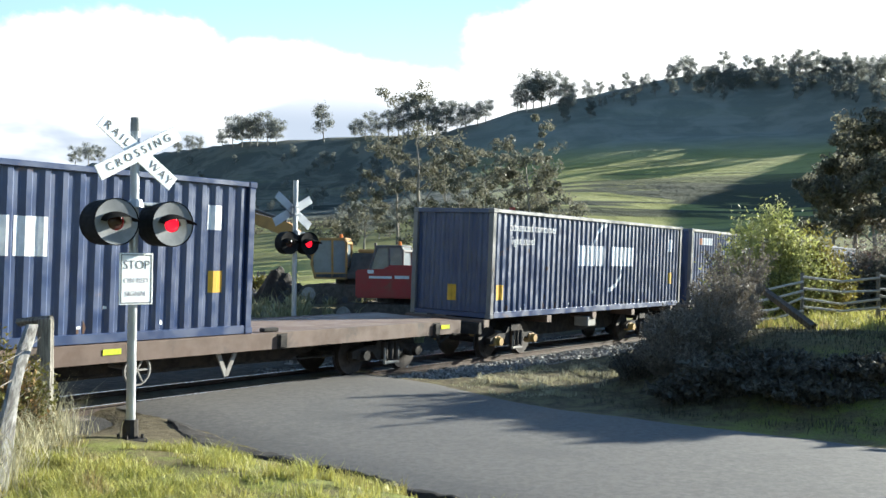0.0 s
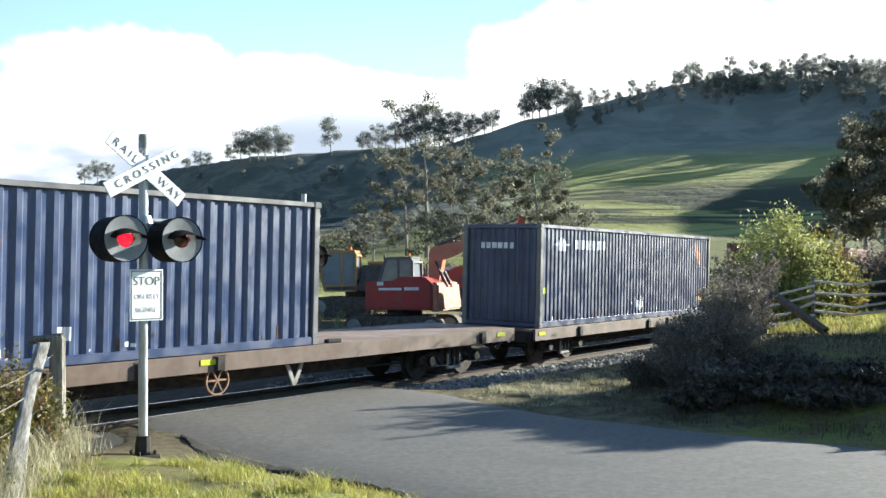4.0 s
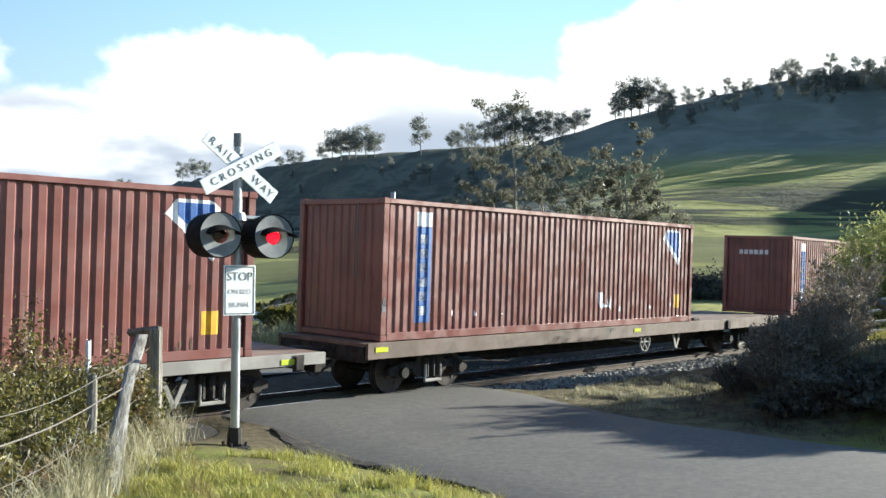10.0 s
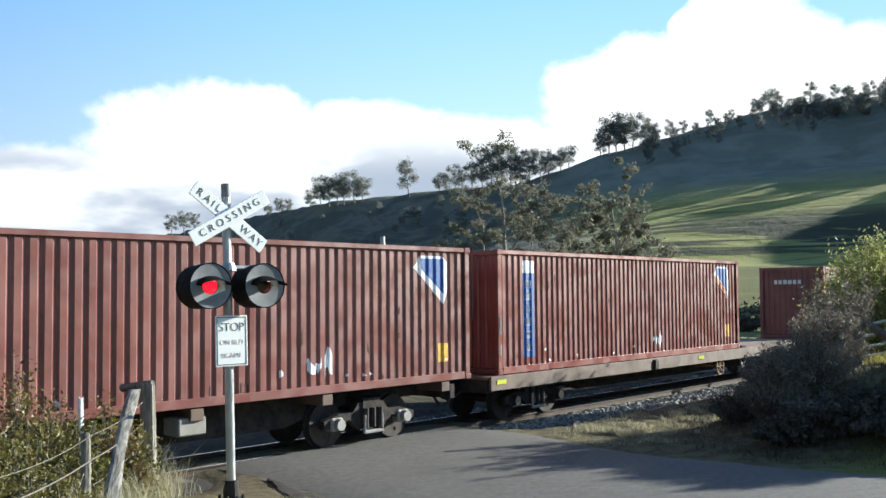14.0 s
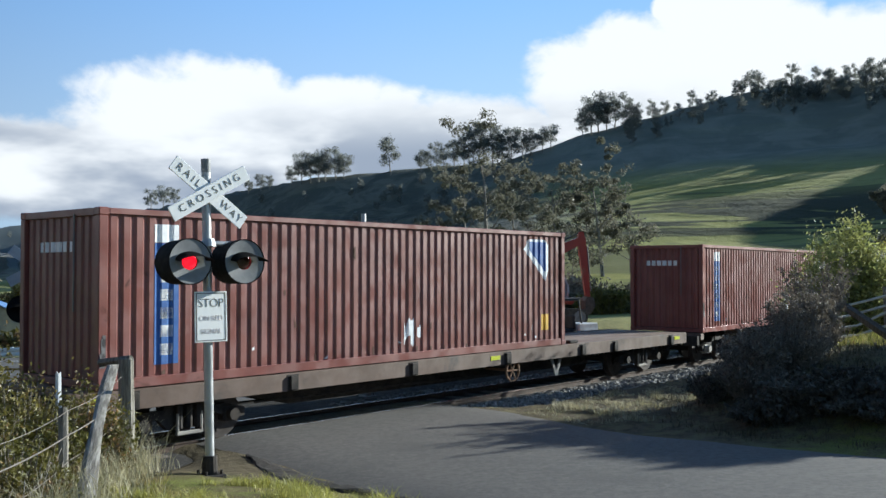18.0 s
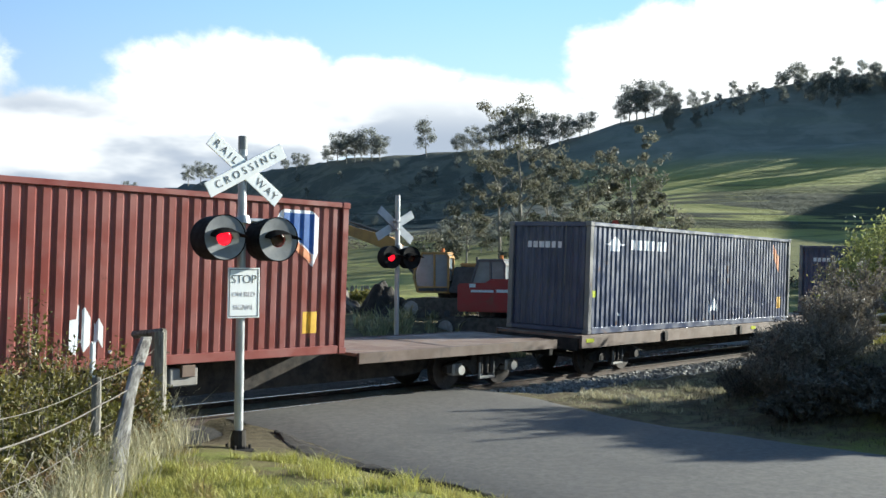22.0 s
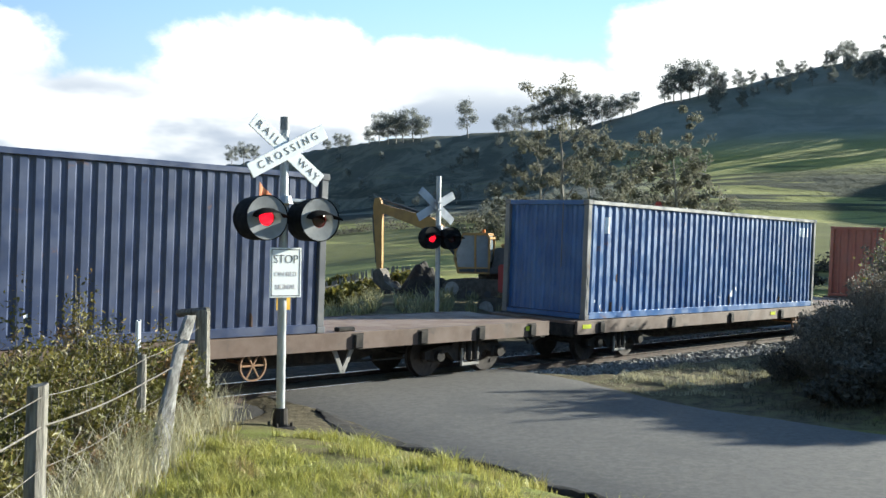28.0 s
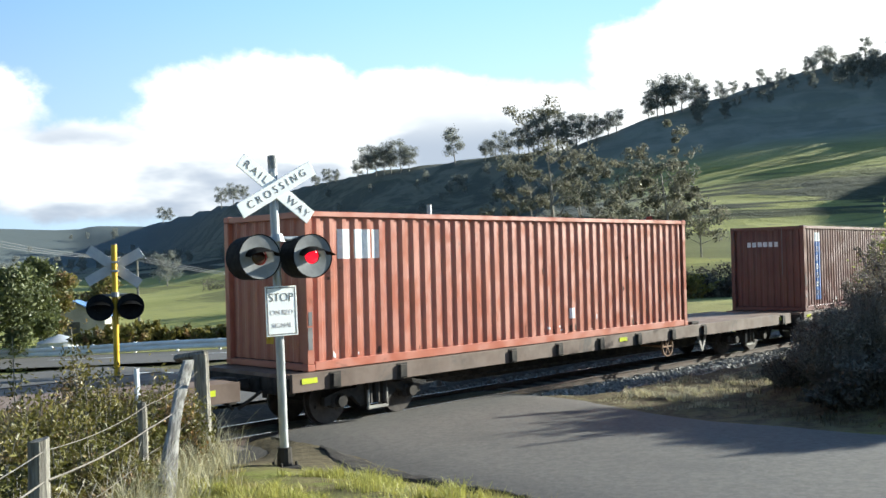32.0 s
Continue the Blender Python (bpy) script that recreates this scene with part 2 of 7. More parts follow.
STAY_WOOD = material("silvered_stay_wood", (0.15, 0.135, 0.115), (0.42, 0.395, 0.35), 4, rough=0.9, bump=0.7, bump_scale=16, stretch=(5, 5, 0.6), dirt=(0.11, 0.095, 0.08), dirt_scale=2.2)
CAB_DARK = material("dark_cab_frame", (0.10, 0.10, 0.105), (0.15, 0.145, 0.14), 4, rough=0.5, bump=0.05)
DARK_WOOD = material("dark_weathered_pole", (0.07, 0.06, 0.05), (0.13, 0.11, 0.09), 5, rough=0.9, bump=0.6, bump_scale=18, stretch=(5, 5, 0.6))
LEAF_HEDGE = material("hedge_tree_leaf", (0.07, 0.085, 0.03), (0.13, 0.145, 0.05), 1.0, rough=0.6, island=0.45, through=0.3)
LEAF_OLIVE = material("olive_shrub_leaf", (0.15, 0.14, 0.03), (0.22, 0.18, 0.05), 1.2, rough=0.55, island=0.4, through=0.4)
LEAF_BRAMBLE = material("bramble_leaf", (0.10, 0.10, 0.022), (0.195, 0.165, 0.042), 2.2, rough=0.5, island=0.5, through=0.35, dirt=(0.25, 0.155, 0.075), dirt_scale=1.7, dirt_mix=(0.5, 0.62))
GRASS = material("verge_grass", (0.31, 0.31, 0.065), (0.47, 0.44, 0.13), 1.3, rough=0.6, dirt=(0.33, 0.26, 0.11), dirt_scale=1.1, dirt_mix=(0.52, 0.66), island=0.4, through=0.35, world_space=True)
# the bank's shade is put into this grass's dark colour
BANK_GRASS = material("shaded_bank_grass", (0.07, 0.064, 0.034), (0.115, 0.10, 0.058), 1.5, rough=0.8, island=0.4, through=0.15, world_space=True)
RANK_GRASS = material("rank_grass", (0.24, 0.23, 0.10), (0.36, 0.33, 0.18), 0.8, rough=0.7, island=0.4, through=0.3, world_space=True)
DRY_GRASS = material("dry_grass", (0.36, 0.33, 0.19), (0.5, 0.46, 0.32), 2.5, rough=0.7, island=0.35, through=0.3, world_space=True)
EXC_YELLOW = material("yellow_machine_paint", (0.46, 0.25, 0.07), (0.36, 0.19, 0.06), 3, rough=0.45, bump=0.05, dirt=(0.2, 0.13, 0.07))
EXC_RED = material("red_machine_paint", (0.42, 0.035, 0.035), (0.36, 0.045, 0.04), 3, rough=0.45, bump=0.05, dirt=(0.2, 0.09, 0.06))
EXC_ORANGE = material("orange_machine_paint", (0.42, 0.055, 0.03), (0.36, 0.05, 0.03), 3, rough=0.45, bump=0.05, dirt=(0.3, 0.12, 0.06))
# the red machine paint again, with bright sunlight put into its colour
EXC_RED_LIT = material("sun_bleached_orange_paint", (0.60, 0.24, 0.14), (0.52, 0.18, 0.10), 3, rough=0.4, bump=0.05)
EXC_GREY = material("dark_machine_grey", (0.05, 0.05, 0.052), (0.08, 0.08, 0.08), 4, rough=0.6, bump=0.1)
TRACK_STEEL = material("muddy_track_steel", (0.075, 0.062, 0.05), (0.13, 0.11, 0.09), 6, rough=0.85, bump=0.4)
BRIGHT_ROLLER = material("bare_roller_metal", (0.4, 0.39, 0.37), (0.3, 0.28, 0.26), 8, rough=0.5, metal=0.4)
GLASS = material("tinted_cab_glass", (0.17, 0.20, 0.22), (0.22, 0.26, 0.28), 2, rough=0.06, spec=0.9)
TYRE = material("black_rubber", (0.02, 0.02, 0.021), (0.035, 0.034, 0.033), 8, rough=0.85, bump=0.3)
BUGGY_WHITE = material("white_buggy_plastic", (0.68, 0.70, 0.73), (0.58, 0.6, 0.63), 4, rough=0.35)
BUGGY_BLACK = material("black_buggy_frame", (0.025, 0.025, 0.027), (0.045, 0.045, 0.047), 4, rough=0.5)
AMBER = material("amber_beacon", (0.75, 0.22, 0.02), (0.6, 0.16, 0.02), 9, rough=0.3)
GUARD = material("white_guard_rail", (0.86, 0.86, 0.84), (0.76, 0.76, 0.73), 2, rough=0.5)
ROOF_TIN = material("silver_tin_roof", (0.55, 0.57, 0.60), (0.42, 0.44, 0.47), 1.5, rough=0.45, metal=0.2)
ROOF_BLUE = material("blue_tin_roof", (0.10, 0.20, 0.42), (0.13, 0.24, 0.45), 1.5, rough=0.5)
WALL_CREAM = material("weathered_shed_wall", (0.40, 0.38, 0.34), (0.30, 0.29, 0.27), 1.2, rough=0.8)
SOIL = material("dark_spoil", (0.022, 0.018, 0.015), (0.045, 0.037, 0.03), 3, rough=0.95, bump=0.6)
CABLE = material("power_cable", (0.16, 0.16, 0.17), (0.2, 0.2, 0.2), 9, rough=0.5)


# ---- mesh helpers ----
def link(name, bm, mat, parent=None, smooth=False):
    me = bpy.data.meshes.new(name)
    bm.normal_update()
    bm.to_mesh(me)
    bm.free()
    if smooth:
        me.shade_smooth()
    for m in mat if isinstance(mat, (list, tuple)) else [mat]:
        me.materials.append(m)
    ob = new(name, me)
    ob.parent = parent
    return ob


def part(name, bm, mat, parent, label="", smooth=False):
    return tagged(link(name, bm, mat, parent, smooth), label)


def again(ob, parent, m=None, mat=None):
    """Another object on the same mesh, under parent."""
    o = new(ob.name.split(".")[0], ob.data)
    o.parent = parent
    if m is not None:
        o.matrix_basis = m
    for key in ob.keys():
        o[key] = ob[key]
    return o


def thing(name, label, category, group="", m=None):
    e = tagged(new(name), label, category, group)
    e.empty_display_size = 0.2
    if m is not None:
        e.matrix_basis = m
    return e


def box(bm, x0, x1, y0, y1, z0, z1, m=None, bevel=0.0):
    made = bmesh.ops.create_cube(bm, size=1.0)["verts"]
    for v in made:
        v.co = Vector((x0 + (v.co.x + 0.5) * (x1 - x0), y0 + (v.co.y + 0.5) * (y1 - y0), z0 + (v.co.z + 0.5) * (z1 - z0)))
    if bevel:
        edges = list({e for v in made for e in v.link_edges})
        made = [v for f in bmesh.ops.bevel(bm, geom=edges, offset=bevel, segments=1, affect="EDGES")["faces"] for v in f.verts] + [v for v in made if v.is_valid]
        made = list(set(made))
    if m is not None:
        bmesh.ops.transform(bm, matrix=m, verts=made)
    return bm


def rod(bm, p, q, r0, r1=None, seg=8, caps=True):
    """A round bar from p to q, tapering from r0 to r1."""
    p, q = Vector(p), Vector(q)
    d = q - p
    m = Matrix.Translation((p + q) / 2) @ d.to_track_quat("Z", "Y").to_matrix().to_4x4()
    bmesh.ops.create_cone(bm, cap_ends=caps, segments=seg, radius1=r0, radius2=r0 if r1 is None else r1, depth=d.length, matrix=m)
    return bm


def beam(bm, p, q, w0, h0, w1=None, h1=None):
    """A box-section bar from p to q, of width w and height h, which may taper."""
    p, q = Vector(p), Vector(q)
    d = (q - p).normalized()
    side = d.cross(Vector((0, 0, 1)))
    side = Vector((0, 1, 0)) if side.length < 0.05 else side.normalized()
    up = side.cross(d)
    w1, h1 = w0 if w1 is None else w1, h0 if h1 is None else h1
    vs = [bm.verts.new(c + side * sx * ww / 2 + up * sz * hh / 2) for c, ww, hh in ((p, w0, h0), (q, w1, h1)) for sx, sz in ((-1, -1), (1, -1), (1, 1), (-1, 1))]
    for f in ((3, 2, 1, 0), (4, 5, 6, 7), (0, 1, 5, 4), (1, 2, 6, 5), (2, 3, 7, 6), (3, 0, 4, 7)):
        bm.faces.new([vs[i] for i in f])
    return bm


def prism(bm, outline, y0, y1, m=None):
    """An outline in x and z, drawn out from y0 to y1."""
    a = [bm.verts.new((x, y0, z)) for x, z in outline]
    b = [bm.verts.new((x, y1, z)) for x, z in outline]
    bm.faces.new(a), bm.faces.new(b[::-1])
    n = len(a)
    for i in range(n):
        bm.faces.new((a[i], b[i], b[(i + 1) % n], a[(i + 1) % n]))
    bmesh.ops.recalc_face_normals(bm, faces=bm.faces[:])
    if m is not None:
        bmesh.ops.transform(bm, matrix=m, verts=a + b)
    return bm


def mesh_from(name, verts, faces, mat, parent=None, smooth=False):
    me = bpy.data.meshes.new(name)
    me.from_pydata([tuple(v) for v in verts], [], faces)
    me.update()
    if smooth:
        me.shade_smooth()
    for m in mat if isinstance(mat, (list, tuple)) else [mat]:
        me.materials.append(m)
    ob = new(name, me)
    ob.parent = parent
    return ob


def lettering(words, size, mat, parent, m, name="lettering", spread=1.0, thick=0.002):
    """Raised letters in the built-in font, as a mesh."""
    curve = bpy.data.curves.new("letters", "FONT")
    curve.body, curve.size, curve.align_x, curve.align_y, curve.extrude = words, size, "CENTER", "CENTER", thick
    curve.resolution_u, curve.space_character, curve.offset = 3, spread, -0.016 * size
    temp = new("letters", curve)
    me = bpy.data.meshes.new_from_object(temp.evaluated_get(bpy.context.evaluated_depsgraph_get()))
    bpy.data.objects.remove(temp)
    me.materials.clear()
    me.materials.append(mat)
    ob = new(name, me)
    ob.parent, ob.matrix_basis = parent, m
    return ob


def fuzz(seed):
    return random.Random(seed)


def leaf_cloud(points, size, seed, aspect=2.2):
    """Small folded leaves round the points given: verts and faces."""
    r = np.random.RandomState(seed)
    n = len(points)
    a = r.normal(size=(n, 3))
    a /= np.linalg.norm(a, axis=1)[:, None]
    b = np.cross(a, r.normal(size=(n, 3)))
    b /= np.linalg.norm(b, axis=1)[:, None]
    c = np.cross(a, b)
    s = size * (0.6 + 0.8 * r.rand(n))[:, None]
    p = np.asarray(points, float)
    v = np.stack([p - a * s * aspect / 2, p + b * s / 2 + c * s * 0.15, p + a * s * aspect / 2, p - b * s / 2 + c * s * 0.15], axis=1).reshape(-1, 3)
    f = np.arange(4 * n).reshape(n, 4)
    return v, f.tolist()


# ---- plan: a runs along the side of the crossing, n across it, away from the camera ----
PSI, AXIS, CURVE = radians(46.361), 16.507, 0.005692
TX, TY = math.sin(PSI), math.cos(PSI)
# the track is a wide arc, canted and raised a little over the road
RAIL_PSI, RAIL_NEAR, RAIL_CURVE, CANT, RAIL_Z, GRADE = radians(40.057), 13.12, 0.001833, 1.90, 0.185, -0.00076
RX, RY = math.sin(RAIL_PSI), math.cos(RAIL_PSI)


def plan(a, n):
    """The place at a along and n across."""
    return a * TX - n * TY, a * TY + n * TX


def track_at(s, lateral=0.0):
    """The track's axis at s metres along, shifted sideways: x, y, the rails' height and the heading in degrees."""
    turn = RAIL_CURVE * s
    n, a = RAIL_NEAR + (1 - math.cos(turn)) / RAIL_CURVE, math.sin(turn) / RAIL_CURVE
    lateral += 1.253
    a, n = a - lateral * math.sin(turn), n + lateral * math.cos(turn)
    return a * RX - n * RY, a * RY + n * RX, RAIL_Z + GRADE * s, 90 - math.degrees(RAIL_PSI) + math.degrees(turn)


def beside(x, y):
    """How far a place lies beyond the track's axis; less than 0 on the camera's side."""
    a = x * RX + y * RY
    return -x * RY + y * RX - RAIL_NEAR - 1.253 - RAIL_CURVE * a * a / 2


def rise(lo, hi, v):
    t = min(1.0, max(0.0, (v - lo) / (hi - lo)))
    return t * t * (3 - 2 * t)


# past 28 degrees the ridge is unseen: raised to shade hill and darken reflections
RIDGE = [(-180, 3), (-90, 4), (-45, 4.8), (-30, 4.2), (-23, 4.3), (-19, 5.3), (-14, 6.2), (-9.4, 7.0), (-3.3, 7.5), (1.7, 7.7), (6.7, 9.2), (10, 9.9), (13, 10.5), (16, 11.0), (19.4, 11.25), (25, 10.8), (28, 9.9), (30, 9.0), (33, 9.9), (38, 10.6), (50, 11.0), (62, 9.5), (110, 8), (150, 5), (180, 3)]
CREST = [(-180, 700), (-45, 900), (-27, 1000), (-23, 930), (-19, 740), (-15, 570), (-10, 510), (0, 470), (10, 500), (20, 540), (26, 500), (30, 400), (33, 330), (38, 320), (50, 340), (70, 480), (90, 700), (180, 700)]
FOOT = [(-180, 0.6), (-24, 0.5), (-10, 1.2), (0, 2.0), (8, 2.4), (27, 2.2), (60, 1.0), (180, 0.6)]
SHELF = [(-180, 1.4), (-24, 2.0), (-14, 2.4), (-4, 3.6), (3, 5.6), (7, 6.3), (12, 7.15), (20, 7.7), (30, 7.2), (60, 2), (180, 1.4)]


def along(table, v):
    for (a, p), (b, q) in zip(table, table[1:]):
        if v <= b:
            return p + (q - p) * (v - a) / (b - a)
    return table[-1][1]


def hump(off):
    """The ground climbs to the rails."""
    return (RAIL_Z - 0.017) * rise(5.5, 1.6, abs(off))


def near_z(x, y):
    a, n = x * TX + y * TY, -x * TY + y * TX
    off = beside(x, y)
    z = 0.0
    if off < 0:
        fade = rise(-2.2, -4.0, off)
        z += fade * rise(7.4, 5.2, a) * (0.3 + 0.055 * min(13, max(0, 11.1 - n)))
        z += rise(-4.0, -7.3, off) * rise(14.8, 19.0, a) * 1.15
    else:
        z += rise(-15, -9, math.degrees(math.atan2(x, y))) * rise(3.8, 9, off) * 1.0
    bed = rise(2.6, 1.7, abs(off))
    road = rise(6.6, 7.4, a) * rise(14.9, 14.1, a)
    z = z * (1 - bed) - 0.28 * bed * (1 - road) - 0.06 * road + hump(off)
    return z + 0.05 * noise.noise(Vector((x * 0.6, y * 0.6, 0))) * (1 - road) * (1 - bed)


def ground_z(x, y):
    r = math.hypot(x, y)
    if r < 50:
        return near_z(x, y)
    az = math.degrees(math.atan2(x, y))
    crest, top = along(CREST, az), along(RIDGE, az)
    foot, shelf = along(FOOT, az), along(SHELF, az)
    low = 0.6 - 1.0 * rise(-8, -16, az)
    rs = (70, 0.36 * crest, 0.83 * crest, crest, 1.12 * crest, 2.2 * crest, 4000)
    zs = (low, EYE + 0.36 * crest * math.tan(radians(foot)), EYE + 0.83 * crest * math.tan(radians(shelf)), EYE + crest * math.tan(radians(top)))
    zs = (*zs, zs[3] * 1.03, zs[3] * 0.6, zs[3] * 0.5)
    z = zs[-1]
    for i in range(6):
        if r <= rs[i + 1]:
            t = max(0.0, (r - rs[i]) / (rs[i + 1] - rs[i]))
            z = zs[i] + (zs[i + 1] - zs[i]) * t
            break
    v = Vector((x * 0.011, y * 0.011, 3.1))
    z += noise.noise(v) * min(3.0, r * 0.008) * (1 - 0.6 * rise(0.8, 0.9, r / crest)) + noise.noise(v * 4.2) * min(1.0, r * 0.003) * rise(120, 200, r) * (1 - 0.7 * rise(0.8, 0.9, r / crest))
    t = rise(50, 78, r)
    return near_z(x, y) * (1 - t) + z * t


def grounded(az, r):
    x, y = r * math.sin(radians(az)), r * math.cos(radians(az))
    return x, y, ground_z(x, y)


def make_ground():
    rings = [0.0, 0.8]
    while rings[-1] < 3300:
        rings.append(rings[-1] * (1.02 if 290 < rings[-1] < 620 else 1.068))
    angles = list(np.arange(-40, 40.01, 0.55)) + list(np.arange(43, 318, 3.5))
    verts, faces = [], []
    for r in rings:
        for a in angles:
            x, y = r * math.sin(radians(a)), r * math.cos(radians(a))
            verts.append((x, y, ground_z(x, y)))
    k = len(angles)
    for i in range(len(rings) - 1):
        for j in range(k):
            p, q = i * k + j, i * k + (j + 1) % k
            faces.append((p, p + k, q + k, q))
    m = bpy.data.materials.new("pasture")
    m.use_nodes = True
    n = Nodes(m.node_tree)
    at = n.add("ShaderNodeNewGeometry").outputs["Position"]
    sep = n.add("ShaderNodeSeparateXYZ")
    n.put(sep.inputs[0], at)
    far = n.ramp(n.math("SQRT", n.math("ADD", n.math("MULTIPLY", sep.outputs[0], sep.outputs[0]), n.math("MULTIPLY", sep.outputs[1], sep.outputs[1]))), 30, 60)
    verge = n.mix(n.ramp(n.noise(1.4, 7, 0.65, at), 0.42, 0.6), (0.16, 0.125, 0.065), (0.20, 0.225, 0.05))
    verge = n.mix(n.ramp(n.noise(9.0, 6, 0.7, at), 0.4, 0.7), verge, (0.23, 0.21, 0.085))
    verge = n.mix(n.ramp(n.noise(38.0, 5, 0.7, at), 0.5, 0.66), verge, (0.075, 0.065, 0.03))
    along_track = n.math("ADD", n.math("MULTIPLY", sep.outputs[0], TX), n.math("MULTIPLY", sep.outputs[1], TY))
    across = n.math("SUBTRACT", n.math("MULTIPLY", sep.outputs[1], TX), n.math("MULTIPLY", sep.outputs[0], TY))
    ragged = n.math("MULTIPLY", n.math("SUBTRACT", n.noise(1.6, 6, 0.65, at), 0.5), 2.6)
    earth = n.mix(n.ramp(n.noise(7.0, 7, 0.7, at), 0.35, 0.65), (0.075, 0.062, 0.038), (0.15, 0.122, 0.078))
    worn = n.math("MULTIPLY", n.ramp(n.math("ADD", across, ragged), 10.4, 11.8), n.ramp(across, 24, 18))
    worn = n.math("MAXIMUM", worn, n.math("MULTIPLY", n.ramp(along_track, 12.5, 14.0), n.ramp(n.math("ADD", across, ragged), 7.0, 8.5)))
    stubble = n.mix(n.ramp(n.noise(2.6, 6, 0.65, at), 0.45, 0.6), earth, (0.165, 0.145, 0.078))
    verge = n.mix(worn, verge, n.mix(n.ramp(along_track, 11, 14), earth, stubble))
    # dark ground past the rails, the train's shade put into its colour
    train_shade = n.math("MULTIPLY", n.ramp(n.math("ADD", across, n.math("MULTIPLY", ragged, 0.3)), 16.2, 17.0), n.ramp(n.math("ADD", across, ragged), 24, 20))
    verge = n.mix(train_shade, verge, n.mix(n.ramp(n.noise(5.0, 6, 0.7, at), 0.4, 0.65), (0.03, 0.026, 0.022), (0.07, 0.06, 0.048)))
    field = n.mix(n.ramp(n.noise(0.02, 8, 0.62, at, 0.6), 0.35, 0.65), (0.235, 0.24, 0.065), (0.33, 0.32, 0.11))
    field = n.mix(n.ramp(n.noise(0.11, 7, 0.7, n.scaled(at, (1, 2.5, 1))), 0.5, 0.72), field, (0.20, 0.19, 0.085))
    field = n.mix(n.ramp(n.noise(0.6, 6, 0.7, at), 0.55, 0.8), field, (0.075, 0.095, 0.03))
    # upper slope paled and greyed: distant haze is put into the colour
    hazy_upland = n.mix(n.ramp(n.noise(0.05, 8, 0.65, at, 0.5), 0.4, 0.62), (0.195, 0.205, 0.165), (0.27, 0.272, 0.22))
    # left slope: its shade is put into this darker scrub colour
    scrub = n.mix(n.ramp(n.noise(0.06, 8, 0.7, at, 0.8), 0.42, 0.58), (0.12, 0.125, 0.10), (0.20, 0.195, 0.15))
    field = n.mix(n.ramp(sep.outputs[2], 38, 60), field, hazy_upland)
    wander = n.math("MULTIPLY", n.math("SUBTRACT", n.noise(0.015, 5, 0.6, at), 0.5), 90)
    field = n.mix(n.math("MULTIPLY", n.ramp(sep.outputs[2], 10, 17), n.ramp(n.math("ADD", sep.outputs[0], wander), 45, 5)), field, scrub)
    # terraced sheep tracks follow the contours; scrub and hill shade are painted dark
    terrace = n.noise(1.0, 7, 0.6, n.scaled(at, (0.009, 0.009, 0.12)), 0.9)
    scrub_shade = n.math("MULTIPLY", n.ramp(sep.outputs[2], 9, 15), n.ramp(sep.outputs[2], 30, 21))
    field = n.mix(n.math("MULTIPLY", n.ramp(n.math("ADD", terrace, n.math("MULTIPLY", scrub_shade, 0.055)), 0.52, 0.56), n.math("MULTIPLY", n.ramp(scrub_shade, 0, 1, 0.5, 0.9), n.ramp(sep.outputs[2], 46, 28, 0.12, 1.0))), field, (0.026, 0.03, 0.022))
    # paler ribbons: sunlit terrace edges, put into the colour
    field = n.mix(n.math("MULTIPLY", n.ramp(terrace, 0.44, 0.36), n.ramp(sep.outputs[2], 46, 28, 0.08, 0.4)), field, (0.27, 0.28, 0.11))
    # far hills turn bluish with distance: haze put into the colour
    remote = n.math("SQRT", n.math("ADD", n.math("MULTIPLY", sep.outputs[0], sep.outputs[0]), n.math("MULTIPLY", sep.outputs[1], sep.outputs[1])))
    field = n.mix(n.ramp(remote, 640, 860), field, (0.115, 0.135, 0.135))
    shader = m.node_tree.nodes["Principled BSDF"]
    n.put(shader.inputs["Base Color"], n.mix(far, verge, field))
    n.put(shader.inputs["Roughness"], 0.95)
    n.put(shader.inputs["Specular IOR Level"], 0.15)
    b = n.add("ShaderNodeBump")
    n.put(b.inputs["Strength"], 0.6), n.put(b.inputs["Distance"], 0.35)
    lumps = n.math("MULTIPLY", n.math("MULTIPLY", n.noise(0.06, 7, 0.62, at, 0.4), 16.0), n.math("MULTIPLY", n.ramp(sep.outputs[2], 5, 14), n.ramp(sep.outputs[2], 58, 40, 0.25, 1.0)))
    lumps = n.math("ADD", lumps, n.math("MULTIPLY", terrace, n.math("MULTIPLY", n.ramp(sep.outputs[2], 8, 16, 0.0, 9.0), n.ramp(sep.outputs[2], 46, 34))))
    n.put(b.inputs["Height"], n.math("ADD", lumps, n.math("ADD", n.noise(0.35, 8, 0.7, at), n.math("MULTIPLY", n.noise(14.0, 8, 0.75, at), 0.22))))
    n.put(shader.inputs["Normal"], b.outputs[0])
    return tagged(mesh_from("ground", verts, faces, m, smooth=True), "green pasture rising to a wooded hill, rough grassy verge", "ground", kind="structure")


make_ground()

ASPHALT = material("worn_asphalt", (0.09, 0.083, 0.076), (0.122, 0.111, 0.10), 9.0, rough=0.85, bump=0.28, bump_scale=60, dirt=(0.082, 0.076, 0.07), dirt_scale=0.45, dirt_mix=(0.5, 0.7), world_space=True)
DIRT = material("roadside_dirt", (0.17, 0.135, 0.085), (0.11, 0.085, 0.06), 2.5, rough=0.95, bump=0.5, bump_scale=12, world_space=True)
# bed colour is near black: the shade under the train is put in
BALLAST_BED = material("ballast_bed", (0.022, 0.02, 0.018), (0.055, 0.049, 0.044), 16, rough=0.95, bump=1.0, bump_scale=22, world_space=True)


def right_edge(n):
    return 13.75 + 0.09 * max(0, 9 - n) ** 1.35 + (0.5 * rise(13, 15.6, n))


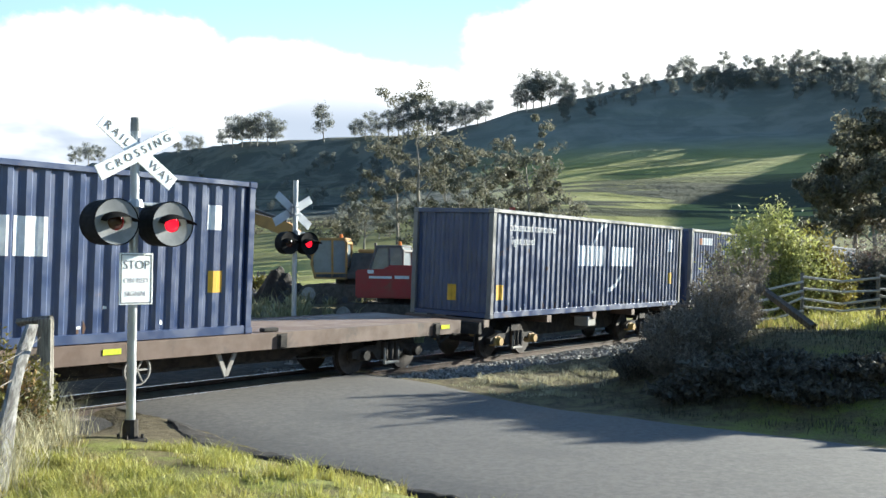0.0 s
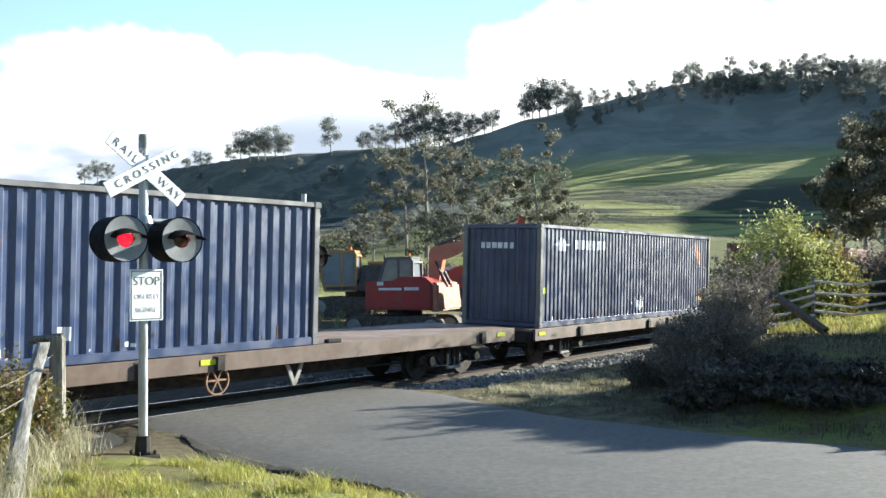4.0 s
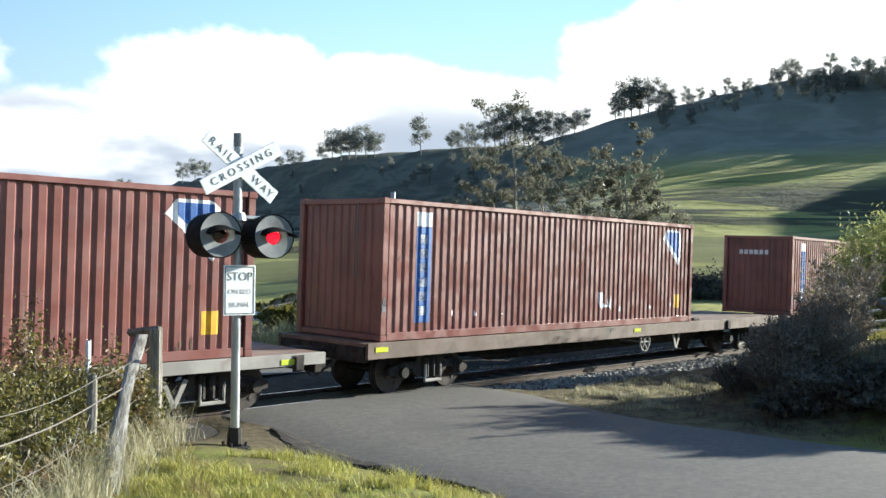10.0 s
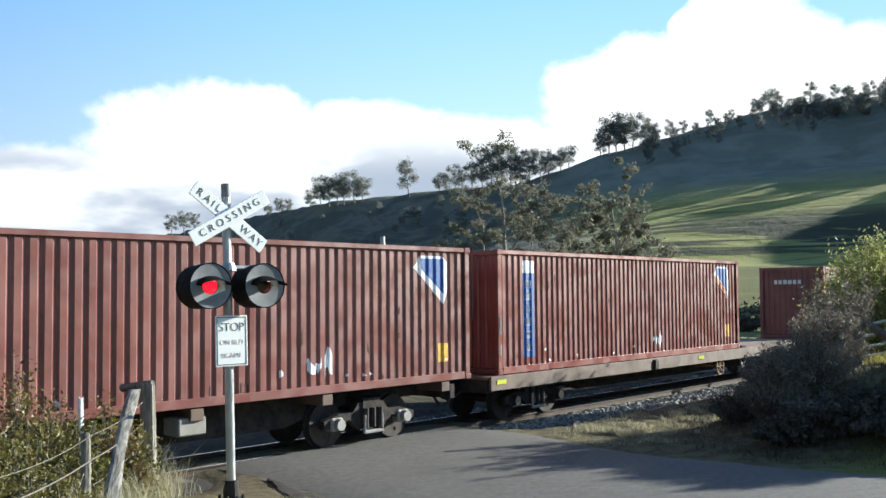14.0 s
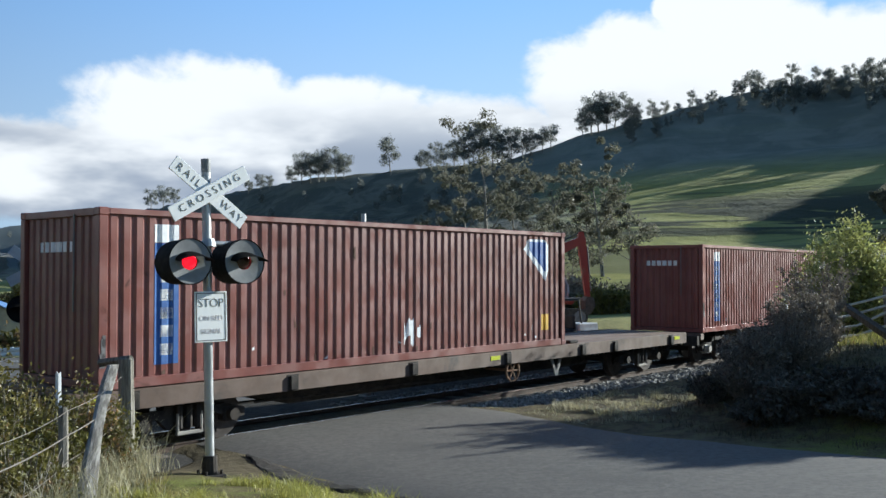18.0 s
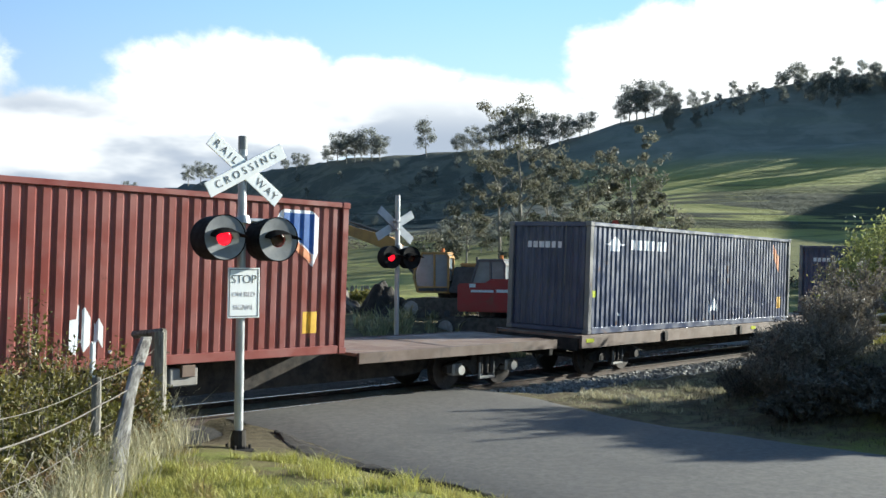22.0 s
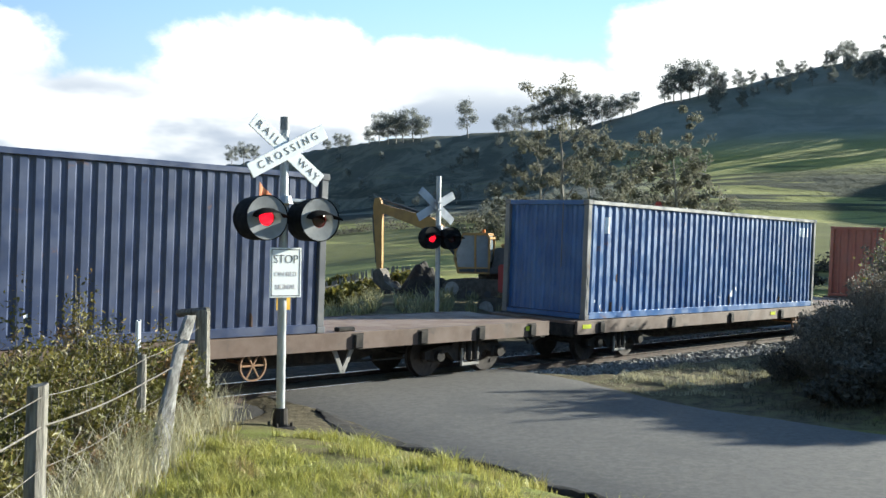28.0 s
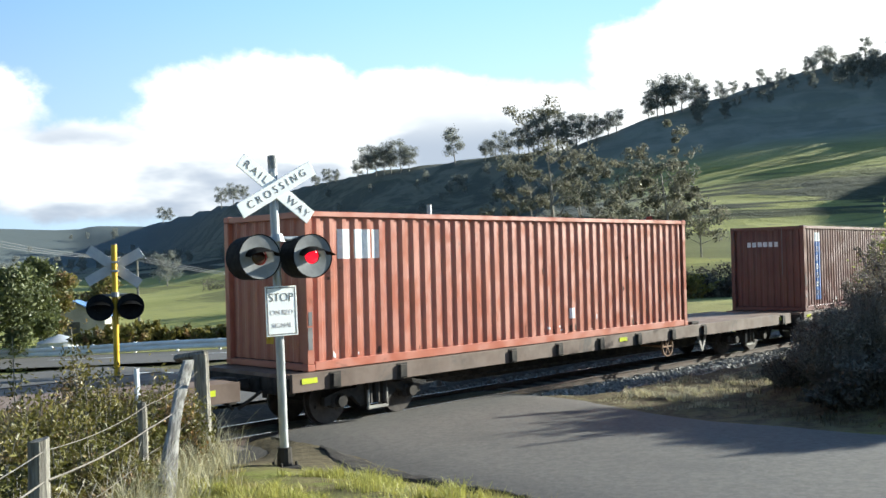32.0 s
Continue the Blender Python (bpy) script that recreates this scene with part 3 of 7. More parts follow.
def make_road():
    """The side road up to the rails, and its patch beyond them."""
    verts, faces = [], []
    rows = [i / 84 for i in range(85)]
    for t in rows:
        for i in range(13):
            n = -25 + 38 * t
            lo = 7.5 + 0.05 * noise.noise(Vector((n * 1.7, 0, 0))) + 0.06 * noise.noise(Vector((n * 4.3, 3, 0)))
            hi = right_edge(n) + 0.08 * noise.noise(Vector((n * 1.3, 9, 0)))
            a = lo + (hi - lo) * i / 12
            # the last stretch runs up to the near rail
            top = 13.0
            for _ in range(4):
                top -= beside(*plan(a, top)) + 0.65
            n += (top - 13.0) * rise(0.75, 1.0, t)
            crown = 0.05 * (1 - (2 * i / 12 - 1) ** 2)
            x, y = plan(a, n)
            verts.append((x, y, -0.012 + crown * rise(16, 10, n) + hump(beside(x, y)) + (0.0 if i not in (0, 12) else -0.05)))
    ns = rows
    for j in range(len(ns) - 1):
        for i in range(12):
            p = j * 13 + i
            faces.append((p, p + 1, p + 14, p + 13))
    road = tagged(mesh_from("road", verts, faces, ASPHALT, smooth=True), "worn grey asphalt side road meeting the railway", "road", kind="structure")
    verts, faces = [], []
    ns = [AXIS + 3.6 + i * 1.0 for i in range(18)]
    for n in ns:
        for i in range(9):
            a = 6.6 + 8.2 * i / 8 - 0.16 * max(0, n - 22)
            x, y = plan(a, n + CURVE * a * a / 2)
            verts.append((x, y, 0.01 + 0.03 * (1 - (2 * i / 8 - 1) ** 2)))
    for j in range(len(ns) - 1):
        for i in range(8):
            p = j * 9 + i
            faces.append((p, p + 1, p + 10, p + 9))
    tagged(mesh_from("road", verts, faces, ASPHALT, smooth=True), "grey asphalt road beyond the railway", "road", kind="structure")
    bm = bmesh.new()
    v = [bm.verts.new(p) for p in ((-90, 33.0, 0.09), (20, 36.5, 0.09), (20, 43.0, 0.09), (-90, 41.0, 0.09))]
    bm.faces.new(v)
    tagged(link("road", bm, ASPHALT), "grey asphalt main road behind the railway", "road", kind="structure")
    bm = bmesh.new()
    for i in range(14):
        x = -60 + i * 5.5
        y = 38.6 + (x + 60) * 0.022
        box(bm, x, x + 3.0, y, y + 0.1, 0.094, 0.1)
    tagged(link("road_marking", bm, MARK_WHITE), "broken white centre line on asphalt", "road marking", kind="structure")


make_road()


def make_track():
    sleeper = bmesh.new()
    box(sleeper, -0.11, 0.11, -1.0, 1.0, -0.24, -0.11, bevel=0.012)
    bed = tagged(new("track_bed"), "grey stone ballast with sleepers and two rails", "railway track", kind="structure")
    first = part("sleeper", sleeper, SLEEPER, bed)
    s, count = -24.0, 0
    while s < 75:
        x, y, z, h = track_at(s)
        m = pose(x, y, z, CANT, 0, h + fuzz(count).uniform(-1.5, 1.5))
        if count:
            again(first, bed, m)
        else:
            first.matrix_basis = m
        s += 0.66
        count += 1
    profile = [(-0.055, -0.13), (0.055, -0.13), (0.055, -0.118), (0.012, -0.10), (0.012, -0.035), (0.033, -0.025), (0.033, -0.002), (0.028, 0.0), (-0.028, 0.0), (-0.033, -0.002), (-0.033, -0.025), (-0.012, -0.035), (-0.012, -0.10), (-0.055, -0.118)]
    for side in (-0.568, 0.568):
        verts, faces, mats = [], [], []
        k = len(profile)
        steps = [-30 + i * 1.5 for i in range(76)]
        for s in steps:
            x, y, level, h = track_at(s, side)
            c, sn = math.cos(radians(h + 90)), math.sin(radians(h + 90))
            base = level + side * math.sin(radians(CANT))
            verts += [(x + p * c, y + p * sn, base + z) for p, z in profile]
        for i in range(len(steps) - 1):
            for j in range(k):
                p, q = i * k + j, i * k + (j + 1) % k
                faces.append((p, q, q + k, p + k))
        rail = mesh_from("rail", verts, faces, [RAIL_SIDE, RAIL_TOP], bed)
        for f in rail.data.polygons:
            if f.index % k == 7:
                f.material_index = 1
    # ballast shoulder
    shape = [(-2.5, -0.36), (-1.55, -0.12), (-1.0, -0.1), (1.0, -0.1), (1.55, -0.12), (2.5, -0.34)]
    verts, faces = [], []
    steps = [-30 + i * 0.5 for i in range(230)]
    for s in steps:
        for lat, z in shape:
            x, y, level, h = track_at(s, lat)
            verts.append((x, y, z + level + lat * 0.03 - 0.03 + 0.03 * noise.noise(Vector((x * 3, y * 3, 0)))))
    for i in range(len(steps) - 1):
        for j in range(5):
            p = i * 6 + j
            faces.append((p, p + 1, p + 7, p + 6))
    part_bed = mesh_from("ballast", verts, faces, BALLAST_BED, bed)
    # loose stones where the bed shows
    r = np.random.RandomState(5)
    cube = np.array([(-1, -1, -1), (1, -1, -1), (1, 1, -1), (-1, 1, -1), (-1, -1, 1), (1, -1, 1), (1, 1, 1), (-1, 1, 1)], float) * 0.5
    quads = np.array([(3, 2, 1, 0), (4, 5, 6, 7), (0, 1, 5, 4), (1, 2, 6, 5), (2, 3, 7, 6), (3, 0, 4, 7)])
    vs, fs, k = [], [], 0
    for i in range(9000):
        s = r.uniform(14.0, 46)
        lat = r.uniform(-2.9, -0.8) if r.rand() < 0.85 else r.uniform(0.8, 2.2)
        if lat < -1.9 and r.rand() < 0.35:
            continue
        x, y, level, h = track_at(s, lat)
        z = level - 0.017 + np.interp(lat, [-2.9, -2.5, -1.55, 1.55, 2.5], [-0.36, -0.34, -0.12, -0.1, -0.32]) + 0.0
        size = 0.035 + 0.045 * r.rand()
        c = cube * (0.7 + 0.6 * r.rand(8, 3)) * size * (0.8 + 0.5 * r.rand(3))
        e = Euler(r.uniform(0, 6.28, 3)).to_matrix()
        vs.append(c @ np.array(e).T + (x, y, z + lat * 0.03))
        fs.append(quads + k)
        k += 8
    tagged(mesh_from("ballast_stone", np.concatenate(vs), np.concatenate(fs).tolist(), STONE, bed), kind="stuff")


make_track()


# ---- train: containers on flat wagons ----
LONG, WIDE, TALL = 12.19, 2.44, 2.70
# corrugation: pitch, depth, and where along a pitch the sheet bends
WIDE_FOLD, CLOSE_FOLD = (0.283, 0.038, 0.28, 0.40, 0.78), (0.2155, 0.027, 0.48, 0.59, 0.84)
fold = [WIDE_FOLD]


def wave(u):
    """How far the corrugated sheet stands in at u metres along."""
    pitch, deep, a, b, c = fold[0]
    t = (u / pitch + 1e-5) % 1.0
    if t < a:
        return 0.0
    if t < b:
        return deep * (t - a) / (b - a)
    if t < c:
        return deep
    return deep * (1 - (t - c) / (1 - c))


def folds(u0, u1):
    """The places along u0 to u1 at which the sheet bends."""
    pitch, _, a, b, c = fold[0]
    out, i = [u0], int(u0 / pitch) - 1
    while i * pitch < u1:
        for k in (0, a, b, c):
            u = (i + k) * pitch
            if u0 + 1e-4 < u < u1 - 1e-4:
                out.append(u)
        i += 1
    return out + [u1]


def sheet(u0, u1, low, high, put, lift=0.0, flip=False):
    """Corrugated sheet between the heights low(u) and high(u); put(u, out, z) gives the place."""
    bm = bmesh.new()
    prev = None
    for u in folds(u0, u1):
        d = lift - wave(u)
        pair = (bm.verts.new(put(u, d, low(u))), bm.verts.new(put(u, d, high(u))))
        if prev:
            f = (prev[0], pair[0], pair[1], prev[1])
            bm.faces.new(f[::-1] if flip else f)
        prev = pair
    return bm


def near_side(u, out, z):
    return (u, -WIDE / 2 + 0.045 - out - 0.003, z)


def front_end(u, out, z):
    return (0.06 - out - 0.003, WIDE / 2 - u, z)


def flat_line(v):
    return lambda u: v


CACHE = {}


def container(colour, edge, label, marks=()):
    """A 40 ft high-cube box; its origin is under its middle at floor level, x runs back along the train."""
    c = thing("shipping_container", label, "shipping container", "containers on the train")
    key = (colour.name, edge.name, fold[0])
    shift = Matrix.Translation((-LONG / 2, 0, 0))
    if key not in CACHE:
        made = []

        def piece(name, bm, mat, tag="", smooth=False):
            bmesh.ops.transform(bm, matrix=shift, verts=bm.verts[:])
            made.append(part(name, bm, mat, c, tag, smooth))

        piece("side_wall", sheet(0.16, LONG - 0.16, flat_line(0.14), flat_line(TALL - 0.1), near_side), colour)
        piece("side_wall", sheet(0.16, LONG - 0.16, flat_line(0.14), flat_line(TALL - 0.1), lambda u, o, z: (u, WIDE / 2 - 0.045 + o, z), flip=True), colour)
        piece("end_wall", sheet(0.14, WIDE - 0.14, flat_line(0.14), flat_line(TALL - 0.1), front_end), colour)
        bm = bmesh.new()
        for i in range(2):
            box(bm, LONG - 0.07, LONG - 0.03, -WIDE / 2 + 0.14 + i * 1.085, -WIDE / 2 + 0.14 + i * 1.085 + 1.075, 0.14, TALL - 0.1)
        piece("door", bm, colour)
        bm = bmesh.new()
        box(bm, 0.1, LONG - 0.1, -WIDE / 2 + 0.05, WIDE / 2 - 0.05, TALL - 0.06, TALL - 0.03)
        for i in range(40):
            x = 0.35 + i * 0.29
            box(bm, x, x + 0.14, -WIDE / 2 + 0.12, WIDE / 2 - 0.12, TALL - 0.03, TALL - 0.012)
        piece("roof", bm, colour)
        bm = bmesh.new()
        box(bm, 0.1, LONG - 0.1, -WIDE / 2 + 0.08, WIDE / 2 - 0.08, 0.06, 0.14)
        piece("floor", bm, GREASE)
        for y in (-1, 1):
            bm = bmesh.new()
            box(bm, 0.17, LONG - 0.17, y * (WIDE / 2 - 0.03) - 0.03, y * (WIDE / 2 - 0.03) + 0.03, TALL - 0.1, TALL - 0.01, bevel=0.008)
            piece("top_rail", bm, edge if colour in (NAVY, BLUE) else colour)
            bm = bmesh.new()
            box(bm, 0.17, LONG - 0.17, y * (WIDE / 2 - 0.03) - 0.03, y * (WIDE / 2 - 0.03) + 0.03, 0.012, 0.16, bevel=0.008)
            piece("bottom_rail", bm, colour)
            for x in (0, 1):
                bm = bmesh.new()
                px = 0.075 if x == 0 else LONG - 0.075
                box(bm, px - 0.07, px + 0.08 if x == 0 else px + 0.07, y * (WIDE / 2 - 0.07) - 0.066, y * (WIDE / 2 - 0.07) + 0.066, 0.115, TALL - 0.115, bevel=0.012)
                piece("corner_post", bm, edge)
                for z in (0, TALL - 0.118):
                    bm = bmesh.new()
                    box(bm, px - 0.075, px + 0.1, y * (WIDE / 2 - 0.08) - 0.081, y * (WIDE / 2 - 0.08) + 0.081, z, z + 0.118, bevel=0.015)
                    piece("corner_casting", bm, edge)
        for z in (0.08, TALL - 0.055):
            bm = bmesh.new()
            box(bm, 0.005, 0.085, -WIDE / 2 + 0.16, WIDE / 2 - 0.16, z - 0.065, z + 0.045, bevel=0.008)
            piece("end_sill", bm, colour)
        bm = bmesh.new()
        rod(bm, (-0.012, -0.52, 1.15), (-0.012, -0.52, 2.62), 0.012, seg=6)
        piece("seam_strip", bm, PALE_EDGE)
        CACHE[key] = [o for o in made]
    else:
        for o in CACHE[key]:
            again(o, c)
    for name, bms, mat, tag in marks:
        for bm in bms if isinstance(bms, list) else [bms]:
            bmesh.ops.transform(bm, matrix=shift, verts=bm.verts[:])
            part(name, bm, mat, c, tag)
    return c


def patch(u0, u1, z0, z1, face=near_side):
    """A painted patch that follows the corrugation."""
    k = TALL / 2.896
    low, high = (z if callable(z) else flat_line(z) for z in (z0, z1))
    return sheet(u0, u1, lambda u: k * low(u), lambda u: k * high(u), face, 0.004)


def ragged(u0, u1, z0, z1, seed, rough=0.35):
    """A patch with an uneven upper and lower edge."""
    h = (z1 - z0) * rough
    return patch(u0, u1, lambda u: z0 + h * noise.noise(Vector((u * 17.0, seed * 3.7, 0.0))), lambda u: z1 + 1.6 * h * noise.noise(Vector((u * 14.0, seed * 5.1, 9.0))))


def joined(*bms):
    """Several pieces as one."""
    out = bmesh.new()
    for b in bms:
        me = bpy.data.meshes.new("piece")
        b.to_mesh(me)
        b.free()
        out.from_mesh(me)
        bpy.data.meshes.remove(me)
    return out


def blocks(u0, z0, widths, height, gap, face=near_side):
    """A row of painted blocks, in place of a maker's lettering."""
    out, u = [], u0
    for wd in widths:
        out.append(patch(u, u + wd, z0, z0 + height, face))
        u += wd + gap
    return out


def end_letters():
    return ("marking", blocks(0.55, TALL - 0.5, [0.13] * 6, 0.17, 0.05, front_end), MARK_WHITE, "small white lettering bar")


def brown_marks(seed, ends=True):
    """White-headed blue upright strip, angular badge, white repair patches, yellow data panel."""
    r = fuzz(seed)
    out = [("marking", patch(0.95, 1.38, 0.35, 2.35), MARK_BLUE, "upright blue strip"),
           ("marking", patch(0.95, 1.38, 2.36, 2.66), MARK_WHITE, "white panel")]
    out.append(("marking", [patch(1.06, 1.28, 0.5 + i * 0.3, 0.69 + i * 0.3) for i in range(6)], MARK_WHITE, "white lettering bar on the strip"))
    out.append(("badge", patch(LONG - 1.65, LONG - 0.65, lambda u: 2.42 - 0.78 * max(0, (u - (LONG - 1.6)) / 0.85) if u < LONG - 0.75 else 1.64 + 3.2 * (u - LONG + 0.75), lambda u: 2.42 + 0.27 * min(1, (u - (LONG - 1.65)) / 0.22) if u < LONG - 0.8 else 2.69 - 0.9 * (u - LONG + 0.8)), MARK_WHITE, "white angular badge"))
    b = patch(LONG - 1.42, LONG - 0.76, lambda u: 2.42 - 0.62 * max(0, (u - (LONG - 1.42)) / 0.75), lambda u: 2.63)
    bmesh.ops.translate(b, vec=(0, -0.004, 0), verts=b.verts[:])
    out.append(("badge", b, MARK_BLUE, "blue field of the badge"))
    out.append(("marking", patch(LONG - 0.95, LONG - 0.62, 0.42, 0.82), MARK_YELLOW, "yellow data panel"))
    x = r.uniform(6.0, 8.4)
    out.append(("repair_patch", [ragged(x + i * 0.19, x + i * 0.19 + r.uniform(0.12, 0.2), 0.33 + r.uniform(0, 0.2), 0.58 + r.uniform(0, 0.25), seed + i, 0.7) for i in range(3)], MARK_WHITE, "white repair patch"))
    if seed in (7, 9):
        b = patch(LONG - 1.5, LONG - 0.8, lambda u: 2.2 - 0.7 * (u - LONG + 1.5), lambda u: 2.42 - 0.78 * (u - LONG + 1.5))
        bmesh.ops.translate(b, vec=(0, -0.008, 0), verts=b.verts[:])
        out.append(("badge", b, MARK_ORANGE, "orange flash of the badge"))
    if ends:
        out.append(end_letters())
    return out


def blue_marks(seed):
    r = fuzz(seed)
    out = [("marking", blocks(1.95, 2.22, [0.2, 0.2, 0.22, 0.2, 0.22, 0.17], 0.27, 0.13), MARK_WHITE, "white lettering bar"),
           ("emblem", joined(patch(0.75, 1.7, lambda u: 2.28 + 0.12 * abs(u - 1.2), lambda u: 2.36 + 0.22 * max(0, 1 - abs(u - 1.2) / 0.3)), patch(1.0, 1.42, 2.16, 2.3)), MARK_WHITE, "white winged emblem"),
           ("badge", patch(LONG - 1.35, LONG - 0.85, lambda u: 2.3 - 1.3 * (u - LONG + 1.35), lambda u: 2.66 - 0.9 * (u - LONG + 1.35)), MARK_ORANGE, "faded orange badge"),
           ("marking", patch(LONG - 0.95, LONG - 0.68, 0.45, 0.85), MARK_YELLOW, "yellow data panel"),
           ("sticker", patch(0.22, 0.4, 0.95, 1.12), HIVIS, "lime reflective sticker"),
           end_letters()]
    x = r.uniform(5.6, 7.0)
    out.append(("repair_patch", [ragged(x + i * 0.19, x + i * 0.19 + r.uniform(0.12, 0.2), 0.33 + r.uniform(0, 0.2), 0.6 + r.uniform(0, 0.25), seed + i, 0.7) for i in range(3)], MARK_WHITE, "white repair patch"))
    return out


def arc_band(cu, cz, radius, width, t0, t1):
    """A painted arc on the side, on its upper or its lower half."""
    sign = 1 if t1 > 0 else -1
    u = sorted(cu + radius * math.cos(radians(t)) for t in (t0, t1))

    def middle(x):
        return cz + sign * math.sqrt(max(0.0, radius ** 2 - (x - cu) ** 2))

    return patch(u[0], u[1], lambda x: middle(x) - width, lambda x: middle(x) + width)


def navy_marks():
    return [("marking", blocks(4.65, 1.42, [0.42, 0.5, 0.46], 0.62, 0.09), MARK_WHITE, "large white lettering bar"),
            ("marking", blocks(6.75, 1.42, [0.42, 0.42, 0.5], 0.62, 0.09), MARK_WHITE, "large white lettering bar"),
            ("emblem", arc_band(6.55, 1.7, 1.05, 0.07, 95, 172), MARK_WHITE, "white arc"), ("emblem", arc_band(6.55, 1.7, 1.05, 0.07, -85, -8), MARK_WHITE, "white arc"),
            ("marking", patch(0.3, 0.62, 0.48, 0.88), MARK_YELLOW, "yellow data panel"),
            ("marking", patch(LONG - 0.95, LONG - 0.65, 0.8, 1.2), MARK_YELLOW, "yellow data panel"),
            ("marking", patch(LONG - 1.0, LONG - 0.7, 1.95, 2.4), MARK_WHITE, "white lettering bar"),
            ("marking", patch(1.1, 1.35, 0.42, 0.85, front_end), MARK_YELLOW, "yellow data panel")]


wheelsets = []


def wheelset(wagon, x):
    """An axle with its two wheels, which turns as the wagon rolls."""
    if "axle" not in CACHE:
        bm = bmesh.new()
        rod(bm, (0, -0.95, 0), (0, 0.95, 0), 0.07, seg=10)
        axle = part("axle", bm, WHEEL_STEEL, wagon)
        wheels = []
        for y in (-1, 1):
            bm = bmesh.new()
            rod(bm, (0, y * 0.5, 0), (0, y * 0.53, 0), 0.45, seg=28)
            rod(bm, (0, y * 0.53, 0), (0, y * 0.63, 0), 0.42, 0.41, seg=28)
            rod(bm, (0, y * 0.63, 0), (0, y * 0.66, 0), 0.16, seg=14)
            for k in range(3):
                rod(bm, (0.27 * math.cos(k * 2.094), y * 0.62, 0.27 * math.sin(k * 2.094)), (0.27 * math.cos(k * 2.094), y * 0.645, 0.27 * math.sin(k * 2.094)), 0.04, seg=8)
            wheels.append(part("wheel", bm, WHEEL_STEEL, axle))
        CACHE["axle"] = (axle, wheels)
    else:
        src, wheels = CACHE["axle"]
        axle = again(src, wagon)
        for o in wheels:
            again(o, axle)
    axle.matrix_basis = pose(x, 0, 0.42)
    wheelsets.append((axle, x))


def bogie(wagon, x, box_mat):
    """Two wheelsets in a cast frame, under the wagon at x."""
    if ("bogie", box_mat.name) not in CACHE:
        frame_bm = bmesh.new()
        for y in (-0.86, 0.86):
            prism(frame_bm, [(-1.15, 0.52), (-0.78, 0.62), (-0.45, 0.62), (-0.32, 0.78), (0.32, 0.78), (0.45, 0.62), (0.78, 0.62), (1.15, 0.52), (1.15, 0.38), (0.85, 0.36), (0.55, 0.5), (0.34, 0.3), (-0.34, 0.3), (-0.55, 0.5), (-0.85, 0.36), (-1.15, 0.38)], y - 0.06, y + 0.06)
            for k in (-0.18, 0, 0.18):
                rod(frame_bm, (k, y + (0.1 if y > 0 else -0.1), 0.32), (k, y + (0.1 if y > 0 else -0.1), 0.68), 0.07, seg=8)
        box(frame_bm, -0.22, 0.22, -0.95, 0.95, 0.66, 0.86)
        b = part("bogie_frame", frame_bm, GREASE, wagon)
        subs = []
        for wx in (-0.85, 0.85):
            for y in (-1, 1):
                bm = bmesh.new()
                box(bm, wx - 0.15, wx + 0.15, y * 0.86 - 0.1, y * 0.86 + 0.1, 0.32, 0.56, bevel=0.03)
                rod(bm, (wx, y * 0.93, 0.44), (wx, y * 1.06, 0.44), 0.115, 0.1, seg=14)
                subs.append(part("axle_box", bm, box_mat, b))
        for y in (-1.0, 1.0):
            bm = bmesh.new()
            for k in (-0.22, 0.22):
                rod(bm, (k, y, 0.22), (k, y, 0.56), 0.025, seg=6)
            rod(bm, (-0.24, y, 0.24), (0.24, y, 0.24), 0.035, seg=6)
            subs.append(part("brake_rigging", bm, PALE_BEAM, b))
        CACHE["bogie", box_mat.name] = (b, subs)
        b.location = (x, 0, 0)
        return b
    src, subs = CACHE["bogie", box_mat.name]
    b = again(src, wagon, pose(x, 0, 0))
    for o in subs:
        again(o, b)
    return b


